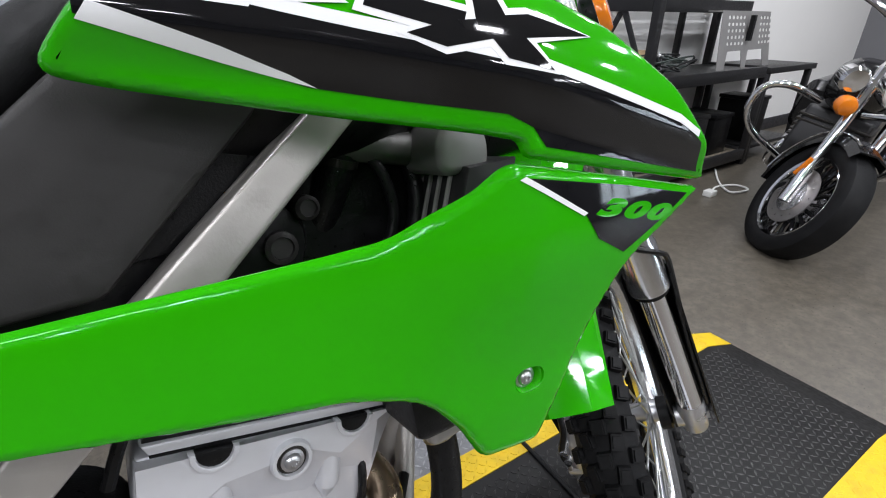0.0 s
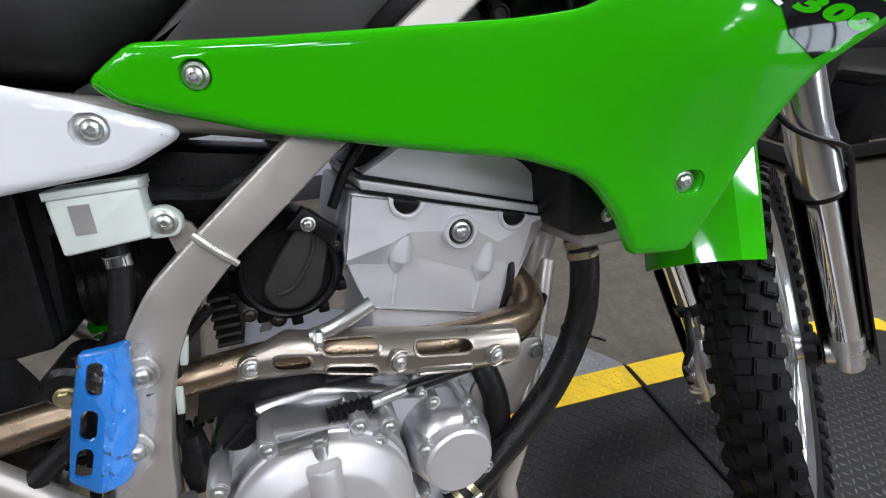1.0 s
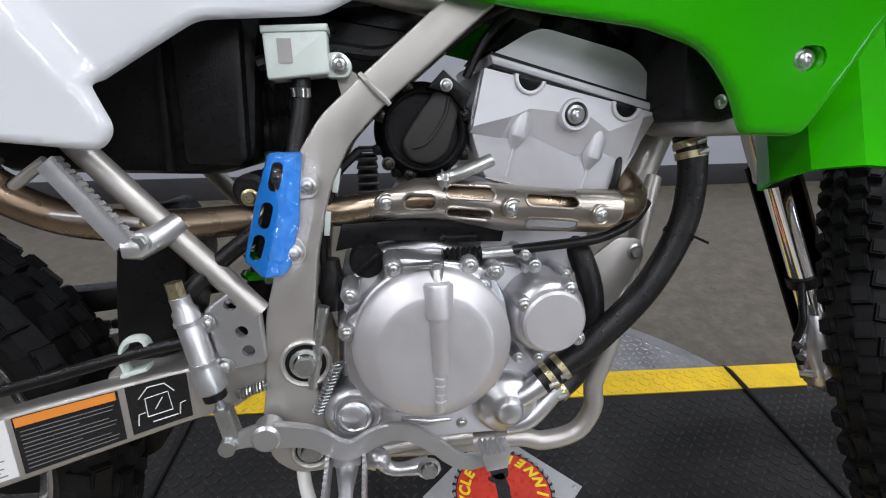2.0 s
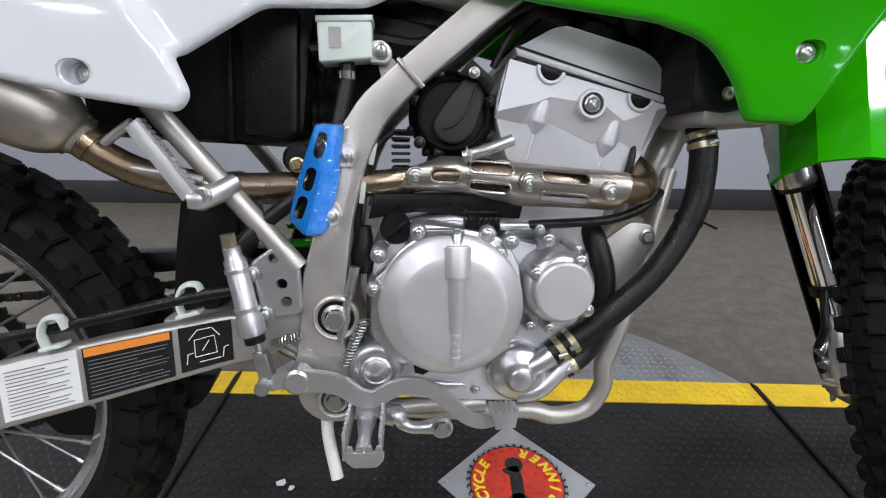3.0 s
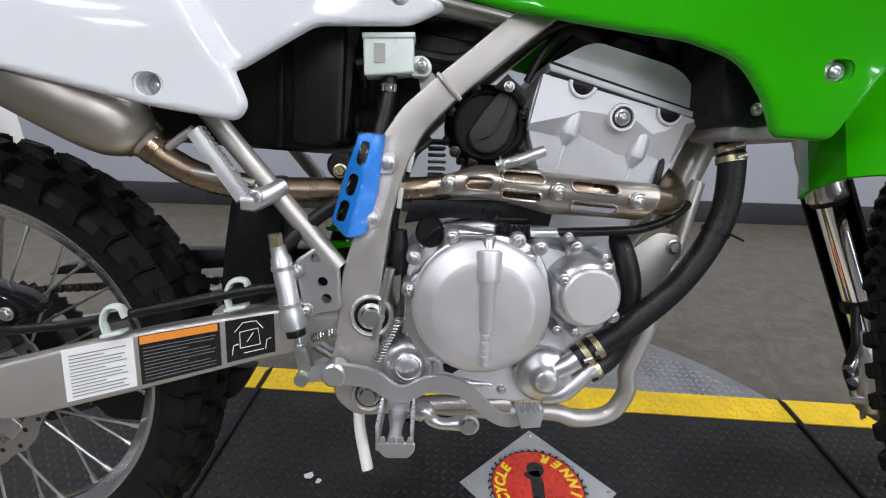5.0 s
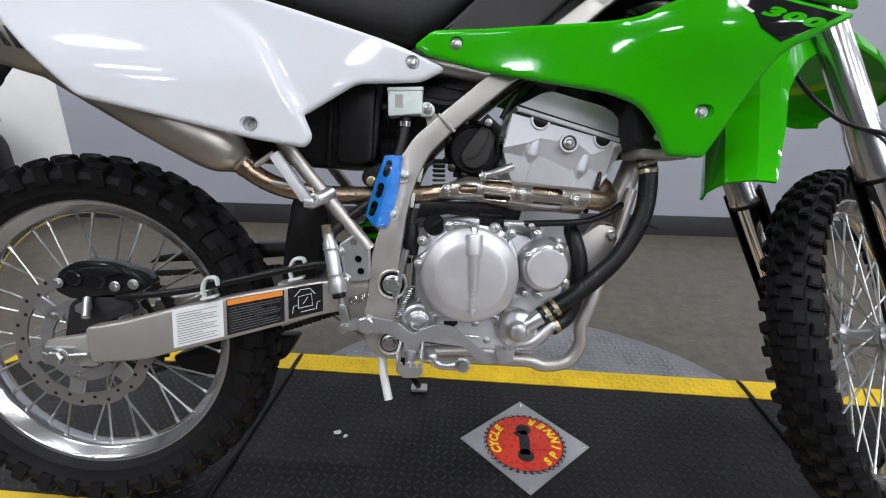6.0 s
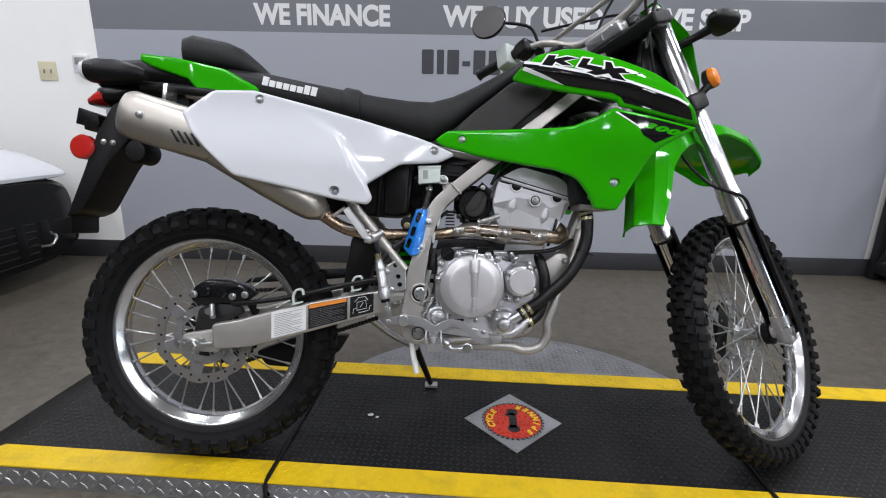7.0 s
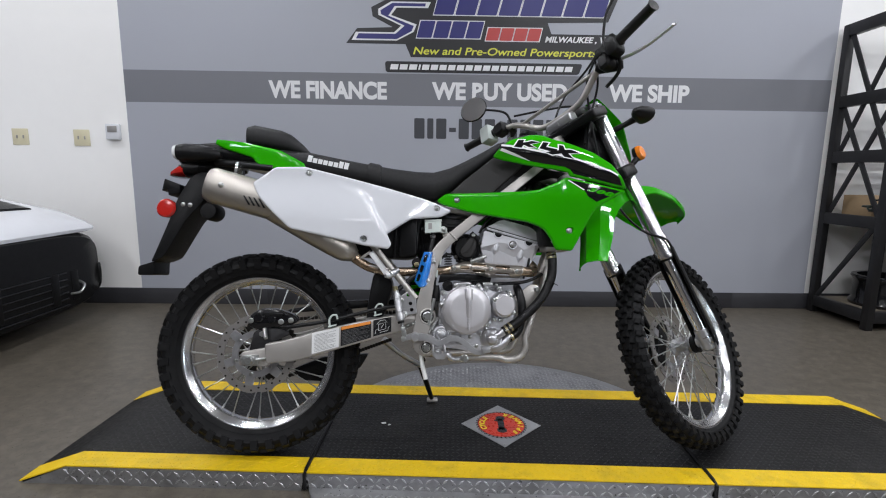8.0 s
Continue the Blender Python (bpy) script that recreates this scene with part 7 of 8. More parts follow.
# front fender
ex = Vector((AX.z, 0, -AX.x))
fpath = curve([V(1.035, 0, 0.292), V(1.070, 0, 0.395), V(1.105, 0, 0.485), V(1.165, 0, 0.556), V(1.250, 0, 0.588), V(1.35, 0, 0.600), V(1.45, 0, 0.592), V(1.54, 0, 0.568), V(1.60, 0, 0.538), V(1.628, 0, 0.518)], 6)
secs = []
for i, p in enumerate(fpath):
    t = i / (len(fpath) - 1)
    tan = (fpath[min(i + 1, len(fpath) - 1)] - fpath[max(i - 1, 0)]).normalized()
    nor = Vector((-tan.z, 0, tan.x))
    hw = float(np.interp(t, [0, 0.2, 0.45, 0.72, 0.86, 0.95, 1.0], [0.058, 0.064, 0.092, 0.114, 0.104, 0.080, 0.048]))
    dp = float(np.interp(t, [0, 0.10, 0.3, 0.48, 0.60, 1.0], [0.046, 0.070, 0.075, 0.060, 0.032, 0.026]))
    vee = max(0.0, 1.0 - t / 0.42)
    prof = [(a, b * (1 - vee) + c * vee) for a, b, c in ((-1.0, -1.0, -0.72), (-0.97, -0.30, -0.68), (-0.68, 0.02, -0.30), (-0.33, 0.10, -0.12), (0, 0.22, 0.0), (0.33, 0.10, -0.12), (0.68, 0.02, -0.30), (0.97, -0.30, -0.68), (1.0, -1.0, -0.72))]
    o = [p + Vector((0, hw * a, 0)) + nor * (dp * b) for a, b in prof]
    inn = [p + Vector((0, (hw - 0.004) * a, 0)) + nor * (dp * b - 0.004) for a, b in prof[::-1]]
    secs.append(o + inn)
bp("front_fender", loft(secs), "green", "glossy lime green front fender", steered=True, angle=14)
cw = bp("headlight_cowl", panel([(-0.125, -0.09), (-0.148, 0.04), (-0.09, 0.18), (0.09, 0.18), (0.148, 0.04), (0.125, -0.09), (0.05, -0.15), (-0.05, -0.15)], lambda a, b: 0.03 - 2.2 * a * a - 0.8 * max(0, b) ** 2, 0.004, 0.008, 0.02, 0.02), "green", "lime green headlight cowl", steered=True, m=Matrix.Translation(V(1.225, 0, 0.745)) @ pose(0, 0, 0, 0, 0, 90) @ pose(0, 0, 0, -14))
part("headlight", lathe([(0, -0.05), (0.05, -0.05), (0.075, 0.0), (0.072, 0.02), (0, 0.034)], 32), "clear", cw, "round headlight")
bp("headlight_shell", loft([oval(u, h, c - v, c + v, 18) for u, h, v, c in ((1.10, 0.06, 0.07, 0.75), (1.16, 0.085, 0.10, 0.745), (1.205, 0.09, 0.11, 0.745))]), "black", "", steered=True)
bp("instrument", loft([oval(u, h, c - v, c + v, 18, 3.2) for u, h, v, c in ((1.075, 0.05, 0.02, 0.845), (1.09, 0.06, 0.03, 0.85), (1.15, 0.06, 0.032, 0.87), (1.165, 0.05, 0.02, 0.875))]), "black", "black digital instrument", steered=True)
# handlebar and controls
BAR = [(1.055, 0.0, 0.870), (1.055, 0.055, 0.872), (1.052, 0.10, 0.885), (1.045, 0.165, 0.935), (1.035, 0.205, 0.955), (1.015, 0.27, 0.962), (0.975, 0.415, 0.960)]
hb = bp("handlebar", sweep(curve([V(u, -d, w) for u, d, w in BAR[::-1]][:-1] + [V(u, d, w) for u, d, w in BAR], 5), 0.0112, 14), "frame", "silver tubular handlebar", steered=True)
part("cross_brace", sweep([V(1.043, -0.175, 0.940), V(1.043, 0.175, 0.940)], 0.007, 10), "frame", hb)
for s in (1, -1):
    part("grip", sweep([V(1.011, s * 0.285, 0.962), V(1.008, s * 0.292, 0.962), V(0.976, s * 0.410, 0.960), V(0.974, s * 0.418, 0.960)], [0.020, 0.0165, 0.0155, 0.019], 18), "hose", hb, "black rubber grip")
    part("switch_box", loft([oval(u, h, c - v, c + v, 16, 3.4, s * 0.252) for u, h, v, c in ((0.995, 0.024, 0.018, 0.962), (1.002, 0.026, 0.027, 0.962), (1.034, 0.026, 0.028, 0.962), (1.042, 0.022, 0.018, 0.962))]), "black", hb, "black switch housing")
    part("lever_perch", sweep([V(1.030, s * 0.215, 0.957), V(1.055, s * 0.225, 0.948), V(1.068, s * 0.245, 0.944)], [0.016, 0.016, 0.010], 12), "black", hb)
    part("lever", sweep(curve([V(1.066, s * 0.240, 0.944), V(1.072, s * 0.29, 0.934), V(1.069, s * 0.35, 0.926), V(1.052, s * 0.42, 0.918), V(1.048, s * 0.428, 0.918)], 5), [0.0085, 0.0075, 0.006, 0.0055, 0.008], 10, squash=0.6, up=(0, 0, 1)), "engine", hb, "bright alloy lever")
    part("mirror_stem", sweep(curve([V(1.045, s * 0.215, 0.96), V(1.045, s * 0.220, 1.04), V(1.05, s * 0.245, 1.12), V(1.06, s * 0.275, 1.165)], 5) if s > 0 else curve([V(1.045, -0.215, 0.96), V(1.02, -0.22, 1.02), V(0.96, -0.25, 1.035), V(0.935, -0.26, 1.03)], 5), 0.0048, 10), "black", hb)
mir = lambda c, rz: Matrix.Translation(c) @ pose(0, 0, 0, 0, 0, rz)
for c, rz in ((V(1.065, 0.30, 1.215), 80), (V(0.90, -0.275, 1.035), 60)):
    part("mirror_back", lathe([(0.052, 0.0), (0.054, -0.004), (0.046, -0.018), (0.02, -0.026), (0, -0.027)], 36), "black", hb, "black mirror shell", m=mir(c, -rz))
    part("mirror_glass", lathe([(0.051, 0.0), (0.0505, 0.0012), (0, 0.0012)], 36), "chrome", hb, "mirror glass", m=mir(c, -rz))
part("front_master", box(1.018, 1.056, -0.235, -0.190, 0.966, 0.998, 0.006), "black", hb, "black front brake reservoir")
part("kill_switch", box(0.992, 1.004, -0.262, -0.245, 0.972, 0.986, 0.003), "red", hb, "red stop switch")
part("hang_tag", box(0.975, 1.035, 0.285, 0.335, 0.930, 1.000, 0.008), "milky", hb, "white plastic wrap on the bar")
tm = part("throttle_housing", loft([oval(u, h, c - v, c + v, 18, 3.0, 0.262) for u, h, v, c in ((0.986, 0.016, 0.020, 0.960), (0.994, 0.022, 0.034, 0.958), (1.030, 0.022, 0.036, 0.955), (1.042, 0.018, 0.022, 0.952))]), "black", hb, "black throttle housing")
part("cable_elbow", sweep(curve([V(1.035, 0.258, 0.930), V(1.050, 0.250, 0.908), V(1.060, 0.225, 0.890), V(1.068, 0.18, 0.880)], 5), 0.0062, 10), "hose", tm)
part("master_cylinder", sweep([V(1.028, 0.180, 0.944), V(1.038, 0.190, 0.940), V(1.072, 0.236, 0.928), V(1.078, 0.246, 0.926)], [0.012, 0.021, 0.019, 0.012], 16), "black", hb, "black front master cylinder")
part("switch_pod", loft([oval(u, 0.021 * k, 0.928 - 0.026 * k, 0.928 + 0.026 * k, 16, 3.4, 0.222) for u, k in ((0.998, 0.7), (1.006, 1.0), (1.040, 1.0), (1.047, 0.7))]), "black", hb, "black switch pod")
hb.matrix_basis = hb.matrix_basis @ Matrix.Translation((0, 0, -0.024)) @ Matrix.Diagonal((1, 1.055, 1, 1))
bp("bar_hose", sweep(curve([V(1.035, 0.20, 0.965), V(1.06, 0.12, 0.88), leg(0.66, 0.055, -0.055), leg(0.53, 0.060, -0.048), leg(0.452, 0.086, -0.038), leg(0.418, 0.112, -0.034), leg(0.392, 0.140, -0.022), leg(0.368, 0.1475, -0.008), leg(0.32, 0.146, -0.006), leg(0.20, 0.140, 0.0), leg(0.04, 0.138, 0.0)], 6), 0.0040, 8), "hose", "black cable down the fork", steered=True)
bp("control_cable", sweep(curve([V(1.02, 0.22, 0.965), V(1.09, 0.12, 0.985), V(1.10, 0.0, 0.95), V(1.07, -0.05, 0.85), V(1.03, -0.06, 0.74)], 6), 0.0042, 8), "hose", steered=True)
bp("control_cable", sweep(curve([V(1.03, -0.20, 0.965), V(1.11, -0.10, 0.96), V(1.12, 0.02, 0.90), V(1.10, 0.06, 0.80), V(1.06, 0.07, 0.70)], 6), 0.0042, 8), "hose", steered=True)
bp("control_cable", sweep(curve([V(1.035, 0.19, 0.95), V(1.07, 0.16, 0.89), V(1.075, 0.12, 0.82), V(1.05, 0.10, 0.72)], 6), 0.004, 8), "hose", steered=True)
cal = bp("front_caliper", prism([(1.40, -0.02), (1.46, 0.10), (1.50, 0.13), (1.52, 0.09), (1.44, -0.05)], -0.085, -0.045, 0.006, 2, 0.012), "black", "black front brake caliper", steered=True)
bp("speed_sensor", lathe([(0.030, 0.046), (0.030, 0.064), (0.018, 0.070), (0, 0.070)], 28, 1.495, 0.018), "black", "", steered=True)

# ---- things round the bike ----
# utility vehicle with a white bonnet
uv = thing("utility_vehicle", "white utility vehicle with a black slatted front", "vehicle", pose(-1.775, 0.85, 0))


def hull(secs, power):
    """Cross-sections across the vehicle: (x, half width, bottom, top)."""
    return loft([[Vector((x, math.copysign(abs(math.cos(a)) ** (2 / power), math.cos(a)) * h, (lo + hi) / 2 + math.copysign(abs(math.sin(a)) ** (2 / power), math.sin(a)) * (hi - lo) / 2)) for a in [2 * math.pi * k / 40 for k in range(40)]] for x, h, lo, hi in secs])


part("front_panel", hull([(-1.6, 0.70, 0.10, 0.62), (-0.5, 0.86, 0.08, 0.61), (-0.18, 0.875, 0.075, 0.62), (-0.05, 0.85, 0.085, 0.61), (-0.01, 0.81, 0.11, 0.585), (0.005, 0.70, 0.18, 0.52)], 5), "black", uv, "black plastic front panel")
part("bonnet", hull([(-1.6, 0.80, 0.56, 0.98), (-1.1, 0.86, 0.56, 0.92), (-0.6, 0.875, 0.56, 0.83), (-0.25, 0.88, 0.56, 0.745), (-0.10, 0.865, 0.57, 0.675), (-0.04, 0.84, 0.585, 0.635), (-0.02, 0.80, 0.595, 0.615)], 4.5), "white", uv, "glossy white bonnet")
part("bonnet_vent", hull([(-0.72, 0.50, 0.80, 0.868), (-0.50, 0.60, 0.79, 0.826), (-0.27, 0.62, 0.72, 0.764)], 5), "black", uv, "black bonnet vent")
for k in range(6):
    part("slat", box(-0.03, 0.008, -0.66, 0.50, 0.135 + 0.042 * k, 0.149 + 0.042 * k, 0.005), "blackgloss", uv)
for y in (-0.4, 0.0, 0.4, 0.56):
    part("upright", box(-0.03, 0.012, y - 0.03, y + 0.03, 0.16, 0.36, 0.008), "black", uv)
part("bumper_tube", sweep(curve([(-0.10, 0.84, 0.16), (-0.03, 0.82, 0.20), (-0.01, 0.81, 0.30), (-0.02, 0.82, 0.36)], 5), 0.014, 12), "black", uv)
part("tow_hook", sweep(curve([(0.0, 0.52, 0.21), (0.05, 0.54, 0.22), (0.05, 0.58, 0.26), (0.0, 0.60, 0.28)], 5), 0.008, 8), "steel", uv)
for y in (0.62, -0.62):
    w_ = part("wheel", lathe([(0, -0.08), (0.15, -0.08), (0.16, -0.05), (0.16, 0.05), (0.15, 0.08), (0, 0.08)], 28), "steel", uv, m=pose(-0.75, y, 0.28))
    part("tyre", lathe([(0.155, -0.09), (0.20, -0.115), (0.26, -0.11), (0.28, -0.06), (0.28, 0.06), (0.26, 0.11), (0.20, 0.115), (0.155, 0.09)], 40), "rubber", w_)

# black steel rack against the wall
RX0, RX1, RY0, RY1 = 3.475, 5.05, 1.36, 1.875
rk = thing("shelving_rack", "black steel shelving rack with cross braces", "shelving", pose(RX0, RY0, 0))
rw, rd = RX1 - RX0, RY1 - RY0
for x in (0, rw - 0.05):
    for y in (0, rd - 0.05):
        part("post", box(x, x + 0.05, y, y + 0.05, 0, 2.08 if x == 0 or y > 0 else 0.70, 0.004), "rack", rk)
part("post", box(1.03, 1.07, rd - 0.05, rd - 0.01, 0.76, 2.04, 0.004), "rack", rk)
for z in (0.10, 0.73, 1.17, 1.56, 2.05):
    y0 = 0 if z < 1.0 else 0.22
    part("shelf_beam", box(0.05, rw - 0.05, y0, y0 + 0.035, z - 0.05, z + 0.03, 0.004), "rack", rk)
    part("shelf_beam", box(0, 0.045, 0.05, rd - 0.05, z - 0.05, z + 0.03, 0.004), "rack", rk)
    part("shelf_beam", box(rw - 0.045, rw, y0 + 0.05, rd - 0.05, z - 0.05, z + 0.03, 0.004), "rack", rk)
    if z < 1.0:
        part("shelf_board", box(0.045, rw - 0.045, 0.035, rd, z - 0.015, z + 0.012, 0.003), "shelfwood" if z < 0.5 else "rack", rk)
    elif z < 1.5:
        for y in (0.27, 0.35, 0.43):
            part("shelf_rail", box(0.045, rw - 0.045, y, y + 0.04, z + 0.004, z + 0.022, 0.003), "rack", rk)
for (za, zb) in ((0.12, 0.72), (0.75, 1.55), (1.14, 2.04)):
    lo, hi = (rd - 0.05, 0.05) if za < 0.5 else (0.05, rd - 0.05)
    part("brace", sweep([(0.02, lo, za), (0.02, hi, zb)], 0.02, 8, squash=0.4, up=(1, 0, 0)), "rack", rk)
    if za > 0.5:
        part("brace", sweep([(0.028, rd - 0.05, za), (0.028, 0.05, zb)], 0.02, 8, squash=0.4, up=(1, 0, 0)), "rack", rk)
t = thing("wheel_rim", "black spare wheel rim on the lowest shelf", "wheel", pose(3.80, 1.62, 0.113))
part("rim_barrel", lathe([(0.15, 0.0), (0.18, 0.0), (0.185, 0.02), (0.165, 0.05), (0.165, 0.17), (0.185, 0.20), (0.18, 0.215), (0.15, 0.215), (0.15, 0.11), (0.03, 0.10), (0.03, 0.08), (0.15, 0.08), (0.15, 0)], 40), "blackgloss", t, m=pose(0, 0, 0, -90))
t = thing("parts_box", "open brown cardboard parts box on a shelf", "box", pose(3.72, 1.72, 0.743, 0, 0, 12))
part("carton", box(-0.13, 0.13, -0.1, 0.1, 0, 0.15, 0.003), "cardboard", t)
t = thing("chrome_pipe", "short chrome pipe leaning on a box", "pipe", pose(3.74, 1.46, 0.753, 0, -40, 20))
part("tube", sweep([(0, 0, 0), (0, 0, 0.17)], 0.018, 16), "chrome", t)
t = thing("chrome_pipe", "thin chrome bars lying on the shelf", "pipe", pose(3.70, 1.60, 1.192))
part("tube", sweep([(0, 0, 0.012), (0.7, 0.1, 0.012)], 0.012, 12), "chrome", t)
part("tube", sweep([(0, 0.08, 0.012), (0.7, 0.14, 0.012)], 0.012, 12), "chrome", t)
t = thing("cable_coil", "tangled dark green and black cables on the shelf", "cables", pose(3.80, 1.44, 0.743))
rng = random.Random(5)
for k in range(9):
    c = [(rng.uniform(-0.2, 0.2) + 0.14 * math.cos(a), rng.uniform(-0.02, 0.10) + 0.06 * math.sin(a), 0.02 + rng.uniform(0, 0.11)) for a in [0.9 * q + k for q in range(7)]]
    part("cable", sweep(curve(c, 5), 0.006, 7), "cable" if k % 3 else "hose", t)
# perforated sheet stand
t = thing("perforated_stand", "grey perforated sheet-metal stand on the bench", "stand", pose(4.36, 1.42, 0.746, 0, 0, 4) @ Matrix.Diagonal((1.16, 1, 1.06, 1)))
hs_ = [stadium(0.12 + 0.052 * i + (0.21 if i > 4 else 0), 0.165 + 0.040 * j, 0.138 + 0.052 * i + (0.21 if i > 4 else 0), 0.165 + 0.040 * j, 0.011) for i in range(9) for j in range(5)]
part("sheet", panel([(0.0, 0.0), (0.10, 0.0), (0.13, 0.12), (0.33, 0.12), (0.35, 0.0), (0.41, 0.0), (0.43, 0.12), (0.66, 0.12), (0.69, 0.0), (0.80, 0.0), (0.74, 0.365), (0.03, 0.365)], lambda u, w: -0.16 * w, 0.004, 0.0, 0.018, 0.01, hs_), "greymetal", t)
part("slot", prism([(0.375, 0.18), (0.405, 0.18), (0.405, 0.34), (0.375, 0.34)], -0.03, -0.0), "black", t)
part("sheet_top", box(0.03, 0.74, 0.06, 0.20, 0.357, 0.365), "greymetal", t)
# work bench beyond the rack
bn = thing("work_bench", "black steel work bench against the white wall", "bench", pose(5.07, 1.36, 0))
part("bench_top", box(0, 0.85, 0, 0.5, 0.70, 0.745, 0.004), "rack", bn)
for x, y in ((0.02, 0.02), (0.79, 0.02), (0.02, 0.44), (0.79, 0.44)):
    part("bench_leg", box(x, x + 0.045, y, y + 0.045, 0, 0.70, 0.004), "rack", bn)
part("bench_shelf", box(0.02, 0.83, 0.04, 0.48, 0.10, 0.13, 0.003), "rack", bn)
for x, y, w_, h_, nm in ((4.0, 1.55, 0.24, 0.36, "black"), (4.35, 1.60, 0.28, 0.30, "rack"), (4.72, 1.60, 0.26, 0.28, "black"), (5.35, 1.62, 0.24, 0.34, "black")):
    t = thing("storage_box", "dark storage box under the shelf", "box", pose(x, y, 0.113 if x < 5.0 else 0.131), "stored boxes")
    part("carton", box(-w_ / 2, w_ / 2, -0.15, 0.15, 0, h_, 0.008), nm, t)
    part("lid", box(-w_ / 2 - 0.008, w_ / 2 + 0.008, -0.158, 0.158, h_, h_ + 0.03, 0.006), nm, t)
t = thing("power_lead", "white power lead with a plug on the floor", "cable", pose(4.05, 1.10, 0))
part("lead", sweep(curve([(0.0, 0, 0.008), (0.18, 0.06, 0.008), (0.34, 0.0, 0.008), (0.30, -0.10, 0.01), (0.14, -0.06, 0.012), (0.30, 0.10, 0.008), (0.62, 0.30, 0.008)], 6), 0.007, 8), "nylon", t)
part("plug", box(-0.06, 0.02, -0.03, 0.03, 0.0, 0.04, 0.006), "nylon", t)

# parked cruiser motorcycle
CR = pose(3.50, 0.62, 0, 0, 0, 188) @ pose(0, 0, 0, -14)
cr = thing("cruiser_motorcycle", "black and chrome cruiser motorcycle parked by the bench", "motorcycle", CR)
cw_ = part("front_wheel", lathe([(0, -0.05), (0.045, -0.05), (0.05, -0.02), (0.05, 0.02), (0.045, 0.05), (0, 0.05)], 28), "chrome", cr, m=pose(0, 0, 0.315))
part("tyre", lathe([(0.215, -0.05), (0.235, -0.066), (0.275, -0.070), (0.300, -0.055), (0.315, 0.0), (0.300, 0.055), (0.275, 0.070), (0.235, 0.066), (0.215, 0.05)], 64), "rubber", cw_, "black road tyre")
part("rim", lathe([(0.222, 0.052), (0.218, 0.056), (0.205, 0.050), (0.195, 0.02), (0.195, -0.02), (0.205, -0.050), (0.218, -0.056), (0.222, -0.052)], 64), "chrome", cw_, "bright rim")
for k in range(20):
    a = 2 * math.pi * k / 20
    part("wheel_spoke", sweep([V(0.10 * math.cos(a), 0.030, 0.10 * math.sin(a)), V(0.205 * math.cos(a + 0.10), 0.036, 0.205 * math.sin(a + 0.10))], 0.009, 7), "blackgloss", cw_)
    part("wheel_spoke", sweep([V(0.10 * math.cos(a), -0.030, 0.10 * math.sin(a)), V(0.205 * math.cos(a + 0.10), -0.036, 0.205 * math.sin(a + 0.10))], 0.009, 7), "blackgloss", cw_)
for s in (1, -1):
    hl = [stadium(0.115 * math.cos(a), 0.115 * math.sin(a), 0.115 * math.cos(a), 0.115 * math.sin(a), 0.006) for a in [2 * math.pi * k / 14 for k in range(14)]]
    part("brake_disc", panel([(0.145 * math.cos(2 * math.pi * k / 48), 0.145 * math.sin(2 * math.pi * k / 48)) for k in range(48)], lambda u, w: s * 0.068, 0.005, 0, 0.012, 0, hl), "disc", cw_, "drilled steel brake disc")
    part("disc_carrier", lathe([(0.03, s * 0.055), (0.085, s * 0.066), (0.085, s * 0.074), (0.03, s * 0.080)], 32), "alloy", cw_)
    cf = part("fork_leg", sweep([V(0.04, s * 0.105, 0.285), V(-0.03, s * 0.105, 0.44), V(-0.032, s * 0.105, 0.445), V(-0.235, s * 0.105, 0.92)], [0.030, 0.032, 0.024, 0.024], 20), "chrome", cr, "chrome fork leg")
    part("fork_reflector", box(-0.035, -0.02, -s * 0.145, -s * 0.128, 0.40, 0.50, 0.003), "amber", cf, "amber reflector")
    part("caliper", prism([(-0.13, 0.30), (-0.08, 0.40), (-0.04, 0.40), (-0.03, 0.34), (-0.09, 0.27)], *((0.055, 0.095) if s > 0 else (-0.095, -0.055)), 0.008, 2, 0.012), "chrome", cf)
    ti = part("turn_signal", sweep([V(-0.17, s * 0.12, 0.74), V(-0.15, s * 0.15, 0.735)], 0.014, 12), "chrome", cr)
    part("signal_lens", loft([oval(u, h, 0.735 - h, 0.735 + h, 18, 2.0, s * 0.165) for u, h in ((-0.175, 0.030), (-0.155, 0.043), (-0.12, 0.046), (-0.10, 0.038), (-0.088, 0.015))]), "amber", ti, "round amber turn signal")
    part("crash_bar", sweep(curve([V(-0.34, s * 0.10, 0.70), V(-0.24, s * 0.24, 0.74), V(-0.20, s * 0.34, 0.70), V(-0.20, s * 0.36, 0.58), V(-0.28, s * 0.30, 0.46), V(-0.40, s * 0.14, 0.36)], 6), 0.019, 14), "chrome", cr, "chrome engine guard bar")
    part("exhaust", sweep(curve([V(-0.55, s * 0.10, 0.50), V(-0.48, s * 0.18, 0.38), V(-0.60, s * 0.20, 0.26), V(-1.1, s * 0.22, 0.24), V(-1.7, s * 0.24, 0.26)], 6), [0.025, 0.025, 0.028, 0.045, 0.048], 16), "chrome", cr)
part("front_fender", loft([[Vector((0, 0, 0.315)) + Vector((math.sin(a) * q, y, math.cos(a) * q)) for y, q in ((-0.085, 0.29), (-0.075, 0.335), (0, 0.355), (0.075, 0.335), (0.085, 0.29), (0.07, 0.328), (0, 0.346), (-0.07, 0.328))] for a in [radians(x) for x in range(-105, 16, 10)]]), "blackgloss", cr, "black front fender")
part("fender_trim", sweep([Vector((math.sin(a) * 0.345, -0.078, 0.315 + math.cos(a) * 0.345)) for a in [radians(x) for x in range(-95, 10, 8)]], 0.006, 8), "chrome", cr)
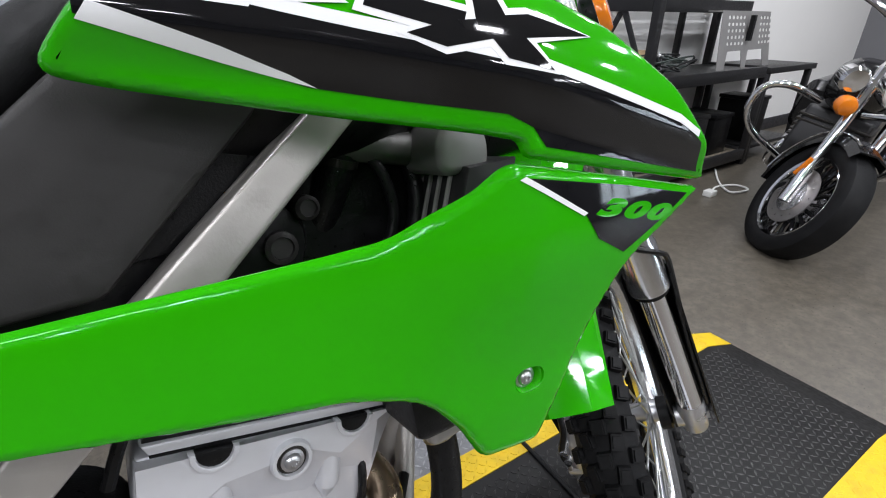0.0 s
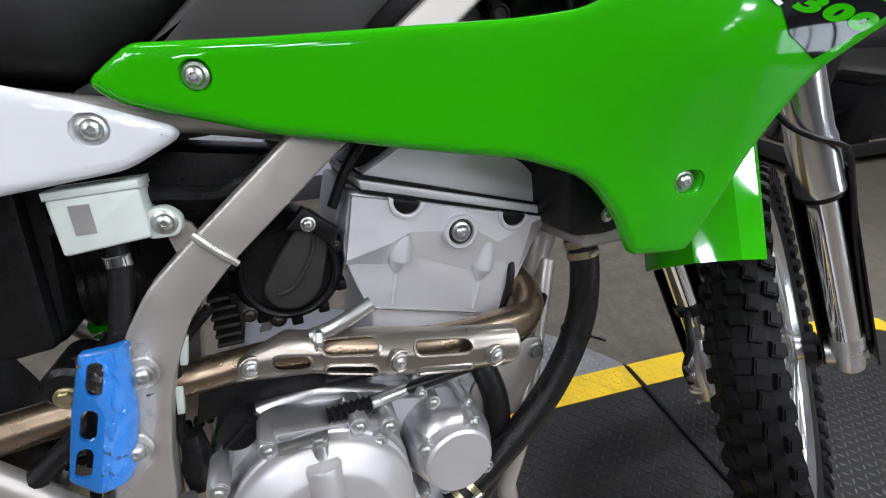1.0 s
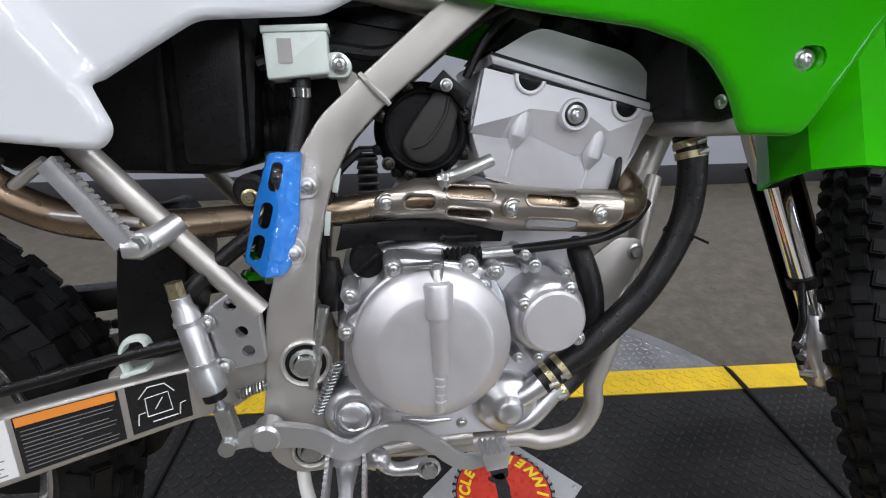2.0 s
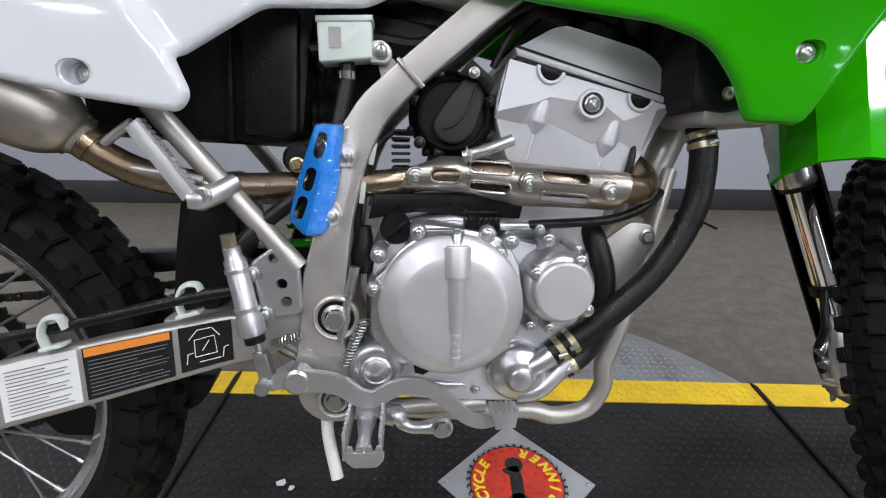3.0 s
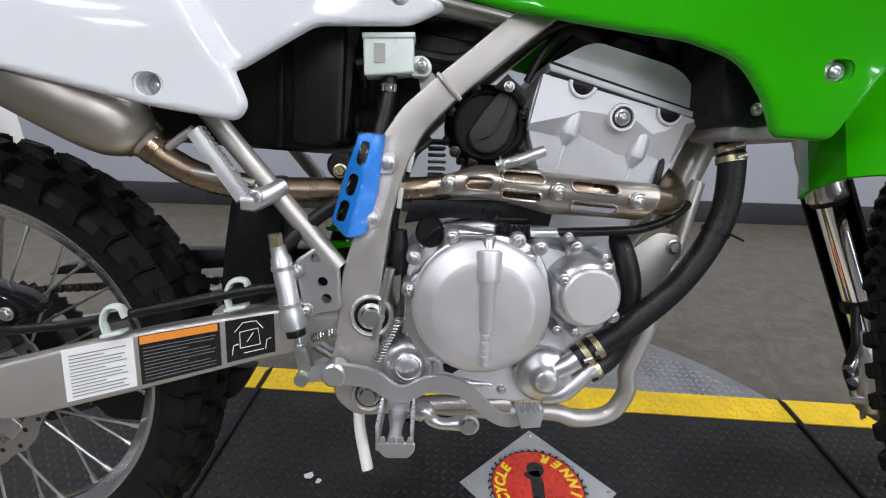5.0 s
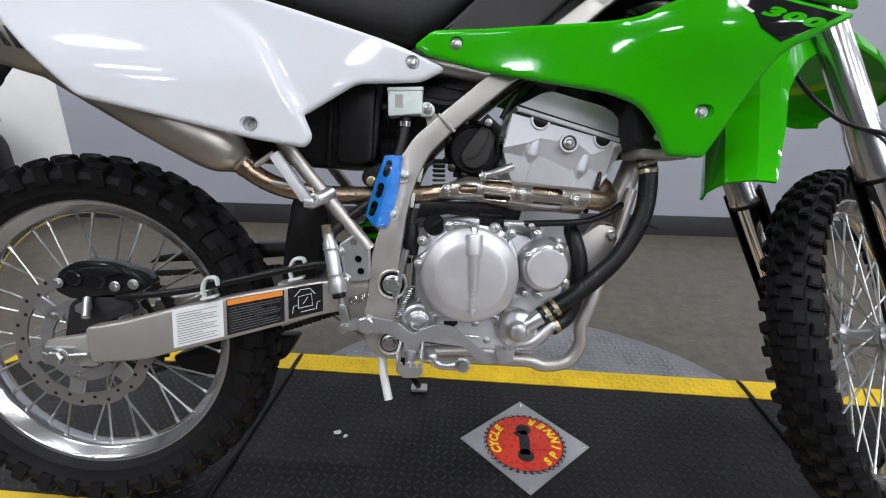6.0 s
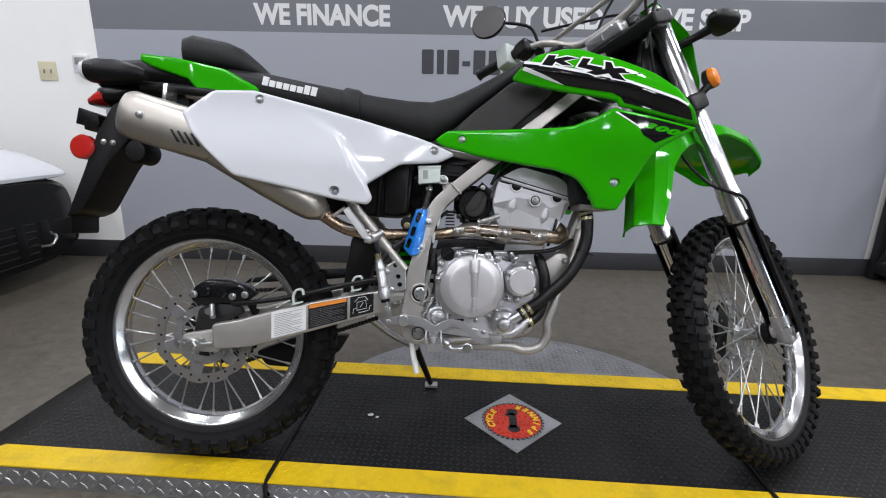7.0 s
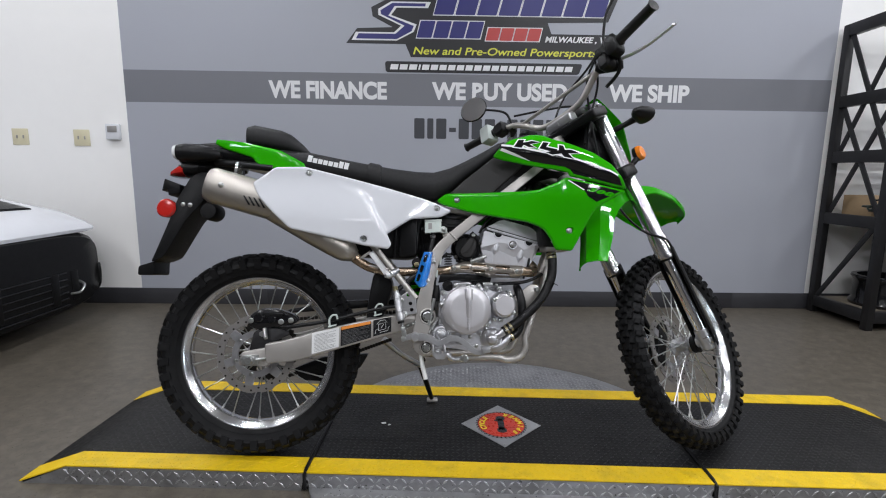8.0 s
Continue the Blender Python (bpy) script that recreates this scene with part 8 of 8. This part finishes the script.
part("headlight_nacelle", loft([oval(u, h, c - h, c + h, 24, 2.0) for u, h, c in ((-0.36, 0.06, 0.93), (-0.28, 0.11, 0.92), (-0.18, 0.115, 0.91), (-0.13, 0.105, 0.905))]), "chrome", cr, "chrome headlight shell")
part("headlight_lens", loft([oval(u, h, 0.905 - h, 0.905 + h, 24, 2.0) for u, h in ((-0.13, 0.10), (-0.115, 0.085), (-0.108, 0.03))]), "clear", cr, "round headlight lens")
for s in (1, -1):
    part("spot_lamp", loft([oval(u, h, 0.83 - h, 0.83 + h, 18, 2.0, s * 0.20) for u, h in ((-0.28, 0.02), (-0.25, 0.055), (-0.18, 0.062), (-0.165, 0.05), (-0.158, 0.015))]), "chrome", cr)
part("fuel_tank", loft([oval(u, h, lo, hi, 24, 2.4) for u, h, lo, hi in ((-0.36, 0.06, 0.72, 0.82), (-0.45, 0.13, 0.66, 0.90), (-0.65, 0.16, 0.64, 0.92), (-0.90, 0.12, 0.64, 0.84), (-0.98, 0.06, 0.66, 0.76))]), "blackgloss", cr, "black fuel tank")
part("engine", prism([(-0.45, 0.22), (-0.42, 0.45), (-0.50, 0.66), (-0.62, 0.62), (-0.75, 0.66), (-0.86, 0.52), (-1.05, 0.42), (-1.05, 0.20)], -0.16, 0.16, 0.02, 3, 0.03), "rack", cr, "black vee engine")
for s in (1, -1):
    for k in range(6):
        part("cooling_fin", box(-0.74, -0.46, -0.175, 0.175, 0.44 + 0.03 * k, 0.452 + 0.03 * k, 0.003), "chain", cr) if s > 0 else None
part("side_cover", lathe([(0, 0.15), (0.13, 0.15), (0.13, 0.19), (0.11, 0.21), (0, 0.215)], 36, -0.72, 0.33), "chrome", cr)
part("saddle", loft([oval(u, h, lo, hi, 22, 2.6) for u, h, lo, hi in ((-0.90, 0.08, 0.62, 0.72), (-1.05, 0.16, 0.58, 0.74), (-1.30, 0.18, 0.58, 0.76), (-1.45, 0.14, 0.64, 0.84), (-1.70, 0.12, 0.66, 0.82))]), "seat", cr, "black leather saddle")
part("rear_fender", loft([oval(u, h, lo, hi, 22, 2.6) for u, h, lo, hi in ((-1.2, 0.10, 0.45, 0.62), (-1.5, 0.11, 0.45, 0.68), (-1.85, 0.11, 0.36, 0.60), (-2.0, 0.08, 0.30, 0.45))]), "blackgloss", cr)
for s in (1, -1):
    part("saddlebag", loft([oval(u, h, lo, hi, 22, 4.0, s * 0.26) for u, h, lo, hi in ((-1.35, 0.08, 0.36, 0.60), (-1.40, 0.11, 0.32, 0.66), (-1.90, 0.11, 0.32, 0.66), (-1.97, 0.08, 0.36, 0.60))]), "blackgloss", cr)
rw_ = part("rear_wheel", lathe([(0, -0.06), (0.20, -0.05), (0.21, 0), (0.20, 0.05), (0, 0.06)], 36), "alloy", cr, m=pose(-1.62, 0, 0.315))
part("tyre", lathe([(0.20, -0.06), (0.25, -0.08), (0.30, -0.065), (0.315, 0), (0.30, 0.065), (0.25, 0.08), (0.20, 0.06)], 48), "rubber", rw_)
part("handlebar", sweep(curve([V(-0.58, -0.42, 1.06), V(-0.46, -0.40, 1.10), V(-0.32, -0.22, 1.08), V(-0.28, -0.08, 1.0), V(-0.28, 0.08, 1.0), V(-0.32, 0.22, 1.08), V(-0.46, 0.40, 1.10), V(-0.58, 0.42, 1.06)], 6), 0.016, 12), "chrome", cr)
for s in (1, -1):
    part("grip", sweep([V(-0.46, s * 0.40, 1.10), V(-0.60, s * 0.425, 1.055)], 0.020, 14), "hose", cr)
    part("mirror", loft([oval(u, 0.055 * k, 1.24 - 0.035 * k, 1.24 + 0.035 * k, 18, 2.4, s * 0.42) for u, k in ((-0.41, 0.6), (-0.42, 1.0), (-0.44, 1.0))]), "chrome", cr)
    part("mirror_stem", sweep([V(-0.42, s * 0.37, 1.10), V(-0.43, s * 0.42, 1.22)], 0.006, 8), "chrome", cr)
# bars and wheel turned to the left
TURN = Matrix.Translation((-0.08, 0, 0)) @ Matrix.Rotation(radians(38), 4, Vector((-0.42, 0, 0.9))) @ Matrix.Translation((0.08, 0, 0))
for ob in cr.children:
    if ob.name.split(".")[0] in ("front_wheel", "fork_leg", "turn_signal", "front_fender", "fender_trim", "headlight_nacelle", "headlight_lens", "spot_lamp", "handlebar", "grip", "mirror", "mirror_stem"):
        ob.matrix_basis = TURN @ ob.matrix_basis
# litter on the deck
for x, y, a, q in ((0.401, 0.025, 20, 0.009), (0.423, 0.014, 75, 0.006), (0.830, -0.064, 130, 0.006)):
    t = thing("paper_scrap", "small torn white paper scrap on the black deck", "litter", pose(x, y, PT + 0.0016, 0, 0, a), "paper scraps")
    part("sheet", prism([(-q, -q * 0.7), (q * 0.8, -q), (q, q * 0.2), (q * 0.3, q * 0.9), (-q * 0.9, q * 0.5)], -0.0004, 0.0004), "label_white", t, m=pose(0, 0, 0.0008, 90 - 6, 4, 0))
